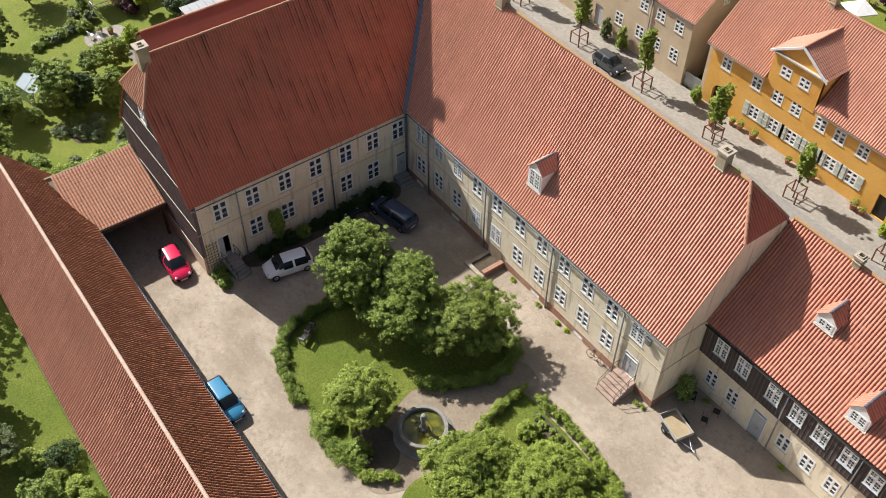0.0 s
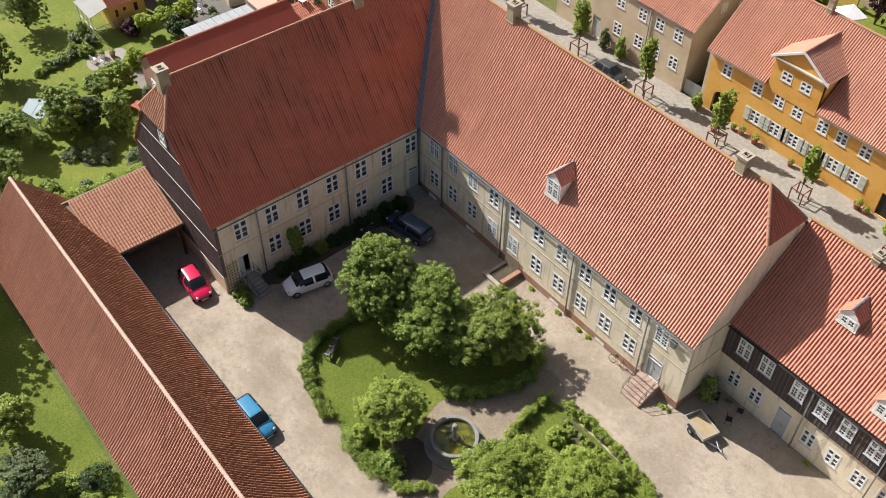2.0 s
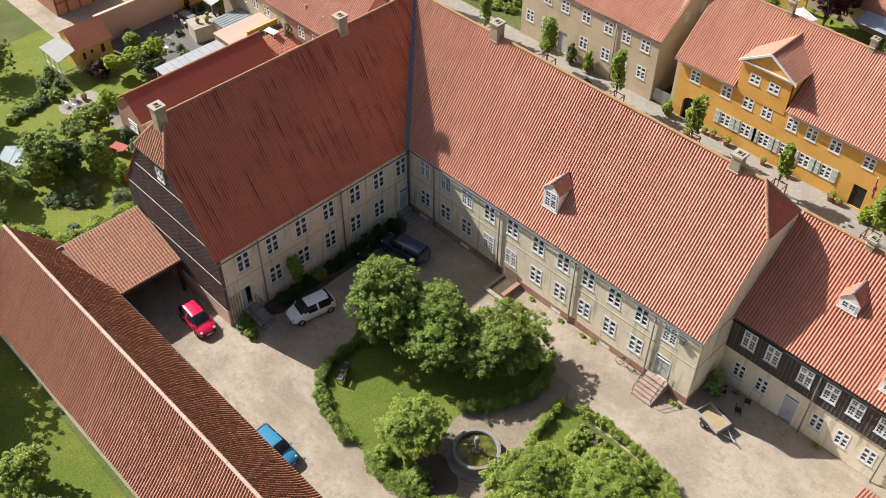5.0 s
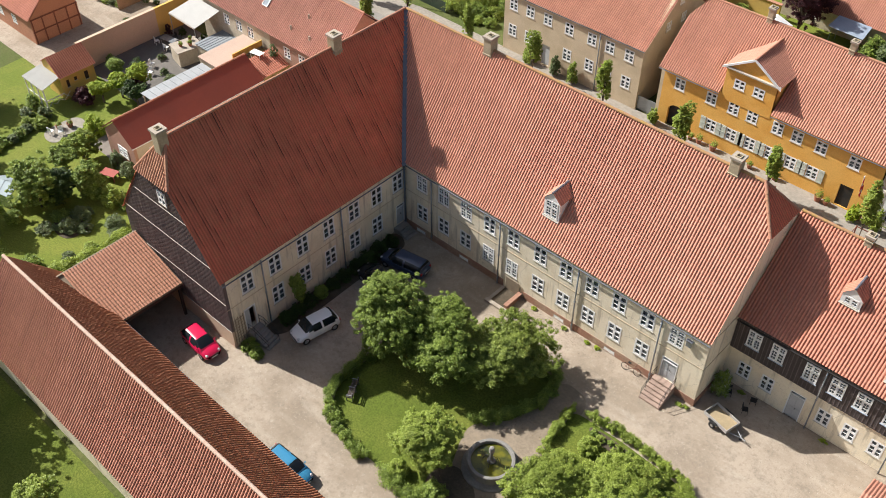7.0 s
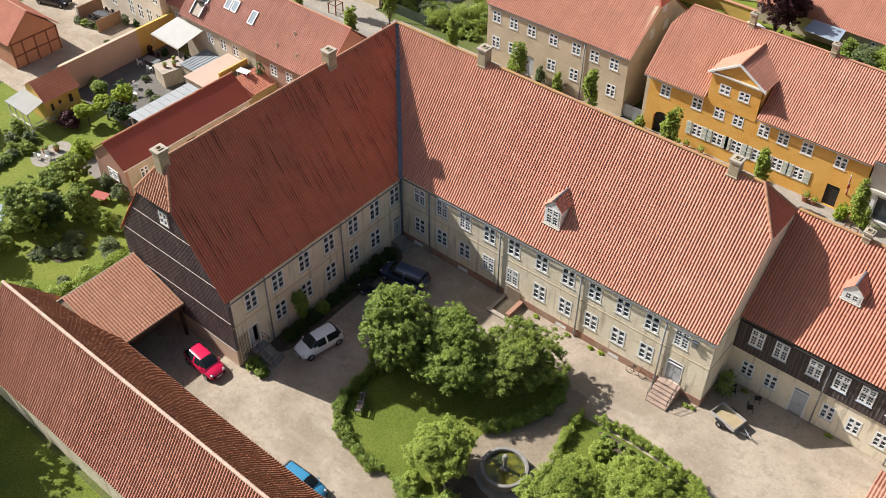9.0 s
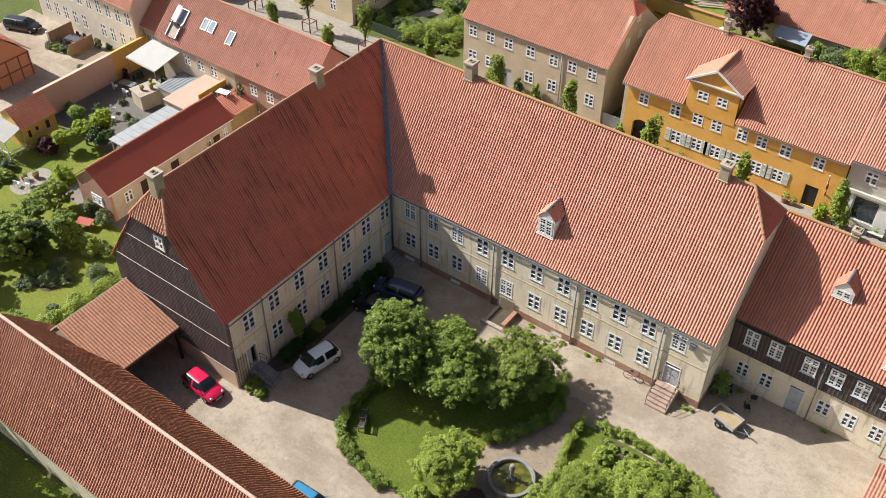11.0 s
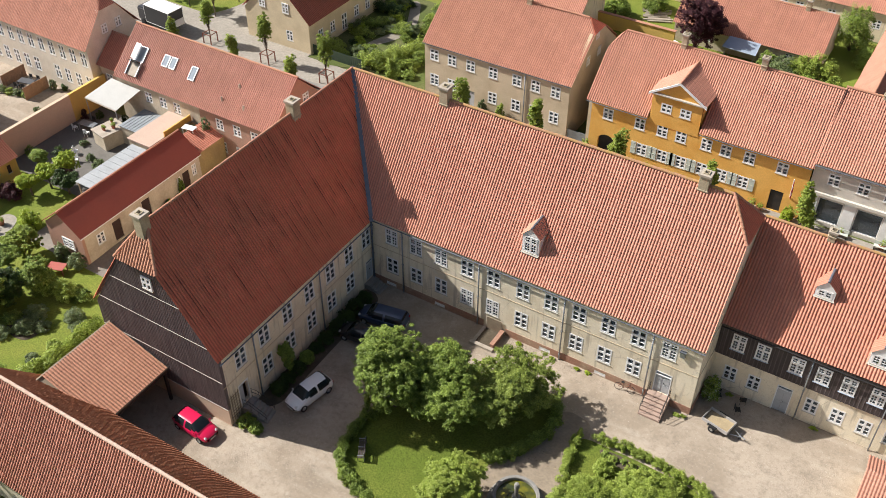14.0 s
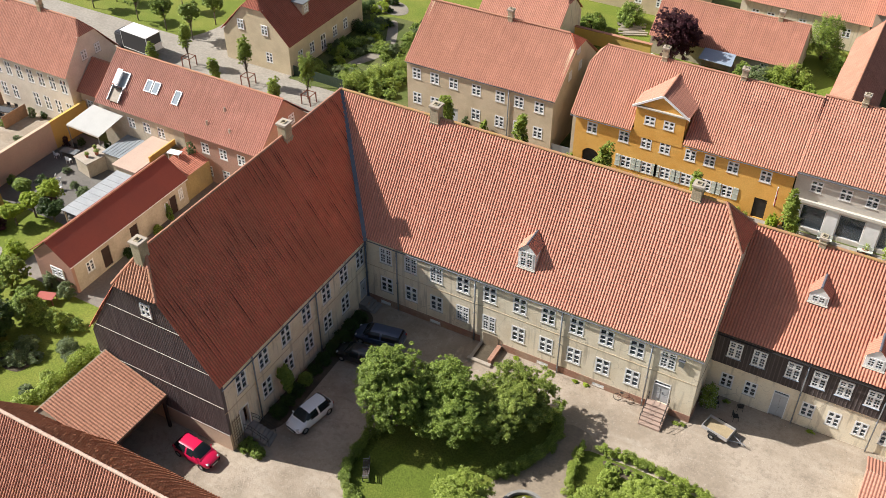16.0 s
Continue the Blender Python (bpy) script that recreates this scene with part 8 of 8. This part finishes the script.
# trees on the grass behind the barn
for i, (x, y, h, r, l) in enumerate(((2.4, -37.3, 3.8, 1.9, LEAF_LIGHT), (6.9, -38.4, 3.6, 2.3, LEAF_GREY), (12.6, -36.6, 3.4, 1.8, LEAF_TREE), (15.5, -37.5, 3.6, 1.9, LEAF_DARK))):
    tree_thing("lawn_tree", (x, y, gz(x, y)), h, r, l, "leafy tree on the grass behind the barn", seed=260 + i, leaves=6500, size=0.15, clumps=50, stem=0.03, squash=0.95)
for i, (x, y, r, h, l) in enumerate(((9.3, -34.5, 1.4, 1.5, LEAF_DARK), (8.4, -36.2, 1.1, 0.9, LEAF_LIGHT), (10.6, -35.4, 1.0, 0.9, LEAF_LIGHT), (11.8, -34.6, 0.9, 0.8, LEAF_LIGHT), (13.2, -34.2, 0.9, 0.9, LEAF_LIGHT))):
    bush_thing("garden_bush", (x, y, gz(x, y)), r, r, h, l, "leafy green bush in the garden", "bush", 360 + i, 1800, 0.10, 20)

for i, (x, y, h) in enumerate(((-20.0, -36.2, 11.0), (-15.2, -36.8, 10.5), (-10.6, -37.4, 9.5), (-7.0, -39.2, 8.5))):
    tree_thing("tall_tree", (x, y, gz(x, y)), h, 3.4, LEAF_TREE, "tall leafy tree shading the grass behind the barn", "tree", seed=280 + i, leaves=4200, size=0.26, clumps=44, stem=0.3, trunk_r=0.22)

# ---- far side of the street, park and back gardens ----
sheet("park_lawn", -160, -39.5, 30.2, 70, LAWN_SUN, 0.0, "bright mown park lawn with young trees", 6, category="lawn")
sheet("garden_lawn", -29, 30, 40.5, 68, LAWN_SUN, 0.0, "back gardens with grass", 4, category="lawn")
for i, (x, y) in enumerate(((-56.2, 31.2), (-50.8, 30.7), (-46.1, 30.4), (-46.3, 35.2), (-64, 31), (-62.7, 34), (-53, 36.5), (-70, 33))):
    tree_thing("park_tree", (x, y, 0), 5.6, 1.7, LEAF_TREE, "young park tree on the grass", seed=420 + i, leaves=3000, size=0.17, clumps=36, stem=0.3, trunk_r=0.08, group="park trees")
sheet("pavement", -160, -29.6, 27.6, 30.4, PAVING, 0.015, "pale pavement along the park edge", 4, category="pavement")
bed("park_path", (-43.5, 38), [(-47.0, 29.0), (-46.0, 33.0), (-45.5, 36.0), (-45.2, 48), (-42.4, 48), (-42.4, 34.5), (-40.0, 31.2), (-39.4, 29.0)], PAVING, 0.03, "pale gravel path into the park", category="path")
bed("garden_soil", (-24, 37.5), [(-29.3, 29.6), (-22.0, 29.6), (-19.5, 33.5), (-18.0, 40), (-18.5, 47), (-29.3, 47)], SCRUB, 0.015, "planted ground of the street-side garden", category="garden")
truck = thing("box_truck", (-50.0, 24.9, 0), 176, "parked box truck with a dark body and white roof", "truck")
part("body", boxes((-2.9, 1.6, -1.15, 1.15, 0.75, 2.95)), gloss("charcoal_panel", (0.03, 0.03, 0.033), 0.4), truck, at=I4)
part("roof", boxes((-2.92, 1.62, -1.17, 1.17, 2.95, 3.02)), WHITE, truck, at=I4)
part("rear_door", boxes((-2.96, -2.903, -1.08, 1.08, 0.8, 1.7)), WHITE, truck, "white lower rear door", at=I4)
for x in (-2.93, 1.57):
    for y in (-1.17, 1.11):
        part("corner_trim", boxes((x, x + 0.06, y, y + 0.06, 0.75, 2.95)), WHITE, truck, at=I4)
for y in (-1.17, 1.11):
    part("side_rail", boxes((-2.86, 1.56, y, y + 0.06, 0.68, 0.747)), WHITE, truck, at=I4)
bm = boxes((1.7, 3.2, -1.05, 1.05, 0.5, 2.3))
bmesh.ops.bevel(bm, geom=bm.edges, offset=0.18, segments=2, affect='EDGES')
part("cab", bm, gloss("charcoal_cab", (0.04, 0.04, 0.045), 0.3), truck, at=I4)
part("windscreen", boxes((2.9, 3.22, -0.85, 0.85, 1.4, 2.05)), CAR_GLASS, truck, at=I4)
for x in (-1.7, 2.3):
    for s in (-1, 1):
        part("wheel", lathe(bmesh.new(), [(0.0, 0.12), (0.2, 0.13), (0.42, 0.12), (0.45, 0), (0.42, -0.12), (0.2, -0.13), (0, -0.12)], sides=18), RUBBER, truck, at=pose(x, s * 1.0, 0.45, 90, 0, 0), smooth=True)
fence = thing("garden_fence", (-26, 29.4, 0), 0, "dark green board fence along the street", "fence")
GREEN_P = surface("dark_green_paint", (0.05, 0.075, 0.05), (0.08, 0.10, 0.07), 1, 0.5, 0.1, 8)
for k in range(24):
    x = -29.4 + k * 0.3
    part("board", boxes((x, x + 0.27, 29.36, 29.40, -0.1, 1.3)), GREEN_P, fence)
hedge("hedge", [(-22.3, 29.6), (-20.2, 32.4), (-18.2, 35.4), (-17.4, 40)], 1.8, 2.1, LEAF_LIGHT, "tall green hedge beside the garden", 430, 500, 0.12)
for i, (x, y, r, h) in enumerate(((-20.0, 30.4, 1.1, 1.0), (-18.6, 31.4, 1.3, 1.5), (-17.4, 32.6, 1.2, 1.2), (-17.0, 34.2, 1.3, 1.6), (-16.4, 36.0, 1.4, 1.5), (-16.2, 38.0, 1.3, 1.8), (-18.2, 30.2, 1.0, 0.8), (-16.6, 30.8, 1.0, 0.9))):
    bush_thing("garden_bush", (x, y, 0), r, r * 0.9, h, (LEAF_LIGHT, LEAF_TREE)[i % 2], "leafy bush in the street-side garden", "bush", 980 + i, 1600, 0.12, 20)
for i in range(44):
    rng_ = random.Random(500 + i)
    x, y = rng_.uniform(-28.5, -19.5), rng_.uniform(30.3, 46)
    if x > -22.5 + (y - 30) * 0.28:
        x -= 4
    bush_thing("garden_bush", (x, y, 0), rng_.uniform(0.6, 1.4), rng_.uniform(0.6, 1.2), rng_.uniform(0.5, 1.5), rng_.choice((LEAF_LIGHT, LEAF_TREE, LEAF_LIGHT, LEAF_GREY)), "leafy bush in the street-side garden", "bush", 520 + i, 1100, 0.12, 18)
tree_thing("copper_beech", (9.8, 53.6, 0), 8.2, 3.5, LEAF_PURPLE, "dark purple-leaved tree in a back garden", seed=440, leaves=12000, size=0.19, clumps=60, stem=0.0, squash=0.9)
for i, (x, y, r, h, l) in enumerate(((18.9, 53.3, 1.7, 2.8, LEAF_TREE), (20.8, 53.0, 2.1, 3.2, LEAF_GREY), (22.9, 53.2, 2.1, 3.8, LEAF_LIGHT), (24.8, 53.6, 2.0, 4.4, LEAF_LIGHT), (26.2, 52.6, 1.6, 2.8, LEAF_LIGHT), (24.0, 51.2, 1.5, 2.4, LEAF_TREE), (28.4, 61.5, 1.6, 2.2, LEAF_TREE), (14.0, 51.2, 0.9, 1.3, LEAF_DARK), (25.8, 64.4, 2.6, 6.2, LEAF_TREE), (25.0, 69.5, 1.7, 4.4, LEAF_LIGHT), (3.0, 52.5, 1.2, 1.2, LEAF_LIGHT), (-2.2, 58, 2, 2.5, LEAF_TREE), (6.0, 50.5, 1.0, 1.4, LEAF_LIGHT), (1.5, 62, 2.2, 3, LEAF_TREE), (12.8, 51.8, 1.0, 1.0, LEAF_LIGHT), (22, 66.5, 1.4, 1.8, LEAF_LIGHT), (18.6, 66.8, 1.5, 2.0, LEAF_TREE))):
    bush_thing("garden_bush", (x, y, 0), r, r, h, l, "leafy bush in a back garden", "bush", 460 + i, 4200, 0.15, 30)
par = thing("parasol", (8.7, 49.5, 0), 0, "white square garden parasol", "parasol")
part("canopy", lathe(bmesh.new(), [(0.02, 3.0), (1.9, 2.45), (1.9, 2.3)], sides=4), WHITE, par, at=pose(0, 0, 0, 0, 0, 20))
part("pole", tube(bmesh.new(), (0, 0, 0), (0, 0, 3.0), 0.04), ZINC, par, at=I4)
per = thing("garden_canopy", (15.4, 54.2, 0), 4, "blue-grey garden canopy on posts", "canopy")
slab("roof", per, [(13.3, 52.8, 2.4), (17.4, 52.6, 2.4), (17.2, 55.2, 2.7), (13.4, 55.2, 2.7)], (0, 0, 0.05), surface("blue_grey_sheet", (0.30, 0.36, 0.44), (0.25, 0.3, 0.36), 1, 0.5, 0.1, 6, 0.5))
for x in (13.7, 17.1):
    for y in (52.9, 55.0):
        part("post", tube(bmesh.new(), (x, y, 0), (x, y, 2.45), 0.04), ZINC, per)
logs = thing("timber_pile", (2.4, 60.5, 0), 25, "loose pile of pale sawn timber on the grass", "timber")
for k in range(9):
    rl = random.Random(k)
    part("log", tube(bmesh.new(), (-1.6 + rl.uniform(-0.4, 0.4), -1.6 + k * 0.4, 0.12), (1.6 + rl.uniform(-0.4, 0.4), -1.6 + k * 0.4 + rl.uniform(-0.2, 0.2), 0.16), 0.13, 0.11, 7), SANDSTONE, logs, at=I4)
hedge("hedge", [(-31.2, 45.4), (-31.0, 47.2), (-30.7, 49.2)], 1.6, 1.5, LEAF_DARK, "dark clipped hedge in the street-side garden", 431, 600, 0.11)
hedge("hedge", [(-29.6, 42.9), (-27.6, 42.5), (-25.0, 42.6)], 1.7, 1.6, LEAF_DARK, "dark clipped hedge in the street-side garden", 432, 600, 0.11)
hedge("hedge", [(-28.6, 38.4), (-26.8, 38.9), (-25.6, 40.0)], 1.5, 1.2, LEAF_TREE, "green hedge in the street-side garden", 433, 600, 0.11)
EARTH_PATH = surface("grey_earth_path", (0.30, 0.265, 0.215), (0.21, 0.185, 0.145), 0.8, 0.8, 0.3, 6, 0.95, 0.4)
bed("garden_path", (-23.6, 41.0), [(-25.3, 35.0), (-24.0, 35.4), (-22.7, 38.0), (-22.5, 41.0), (-23.6, 44.0), (-25.6, 47.4), (-26.6, 47.0), (-24.8, 43.4), (-23.9, 41.0), (-24.2, 38.6)], EARTH_PATH, 0.03, "grey earth path in the street-side garden", category="path")
bed("garden_path", (-28.6, 51.0), [(-30.4, 49.6), (-27.0, 49.0), (-25.8, 50.4), (-27.4, 52.4), (-30.0, 52.6)], EARTH_PATH, 0.03, "grey earth path in the street-side garden", category="path")
for i in range(34):
    rng_ = random.Random(900 + i)
    y = rng_.uniform(33, 52)
    x = rng_.choice((rng_.uniform(-29, -25.2), rng_.uniform(-21.8, -19.4))) - (0.25 * (y - 43) if y > 43 else 0)
    bush_thing("garden_bush", (x, y, 0), rng_.uniform(0.5, 1.1), rng_.uniform(0.5, 1.0), rng_.uniform(0.5, 1.4), rng_.choice((LEAF_LIGHT, LEAF_LIGHT, LEAF_TREE, LEAF_LIME, LEAF_DARK)), "leafy bush in the street-side garden", "bush", 940 + i, 650, 0.13, 14)
yw = thing("garden_wall", (2, 55, 0), 0, "low yellow plastered garden wall", "wall")
part("wall", boxes((-3.2, 7.0, 54.2, 54.5, -0.2, 1.9)), PLASTER_Y, yw)
part("coping", boxes((-3.3, 7.1, 54.1, 54.6, 1.9, 1.97)), RIDGE, yw)

# a low tiled roof that shows at the right of the courtyard
porch = thing("porch", (44.5, -0.8, 0), 0, "small outbuilding with a smooth red tiled roof", "outbuilding")
part("wall", boxes((42.6, 47.6, -2.9, 1.2, -0.6, 2.0)), PLASTER, porch)
pu = Vector((0, 2.2, 1.3))
tile_roof("roof", porch, (42.3, -3.2, 2.0), (1, 0, 0), pu.normalized(), 5.6, pu.length, lambda v: 0.0, lambda v: 5.6, TILE_O, samples=4)
tile_roof("roof", porch, (42.3, 1.5, 2.0), (1, 0, 0), Vector((0, -2.5, 1.3)).normalized(), 5.6, Vector((0, 2.5, 1.3)).length, lambda v: 0.0, lambda v: 5.6, TILE_O, samples=4)
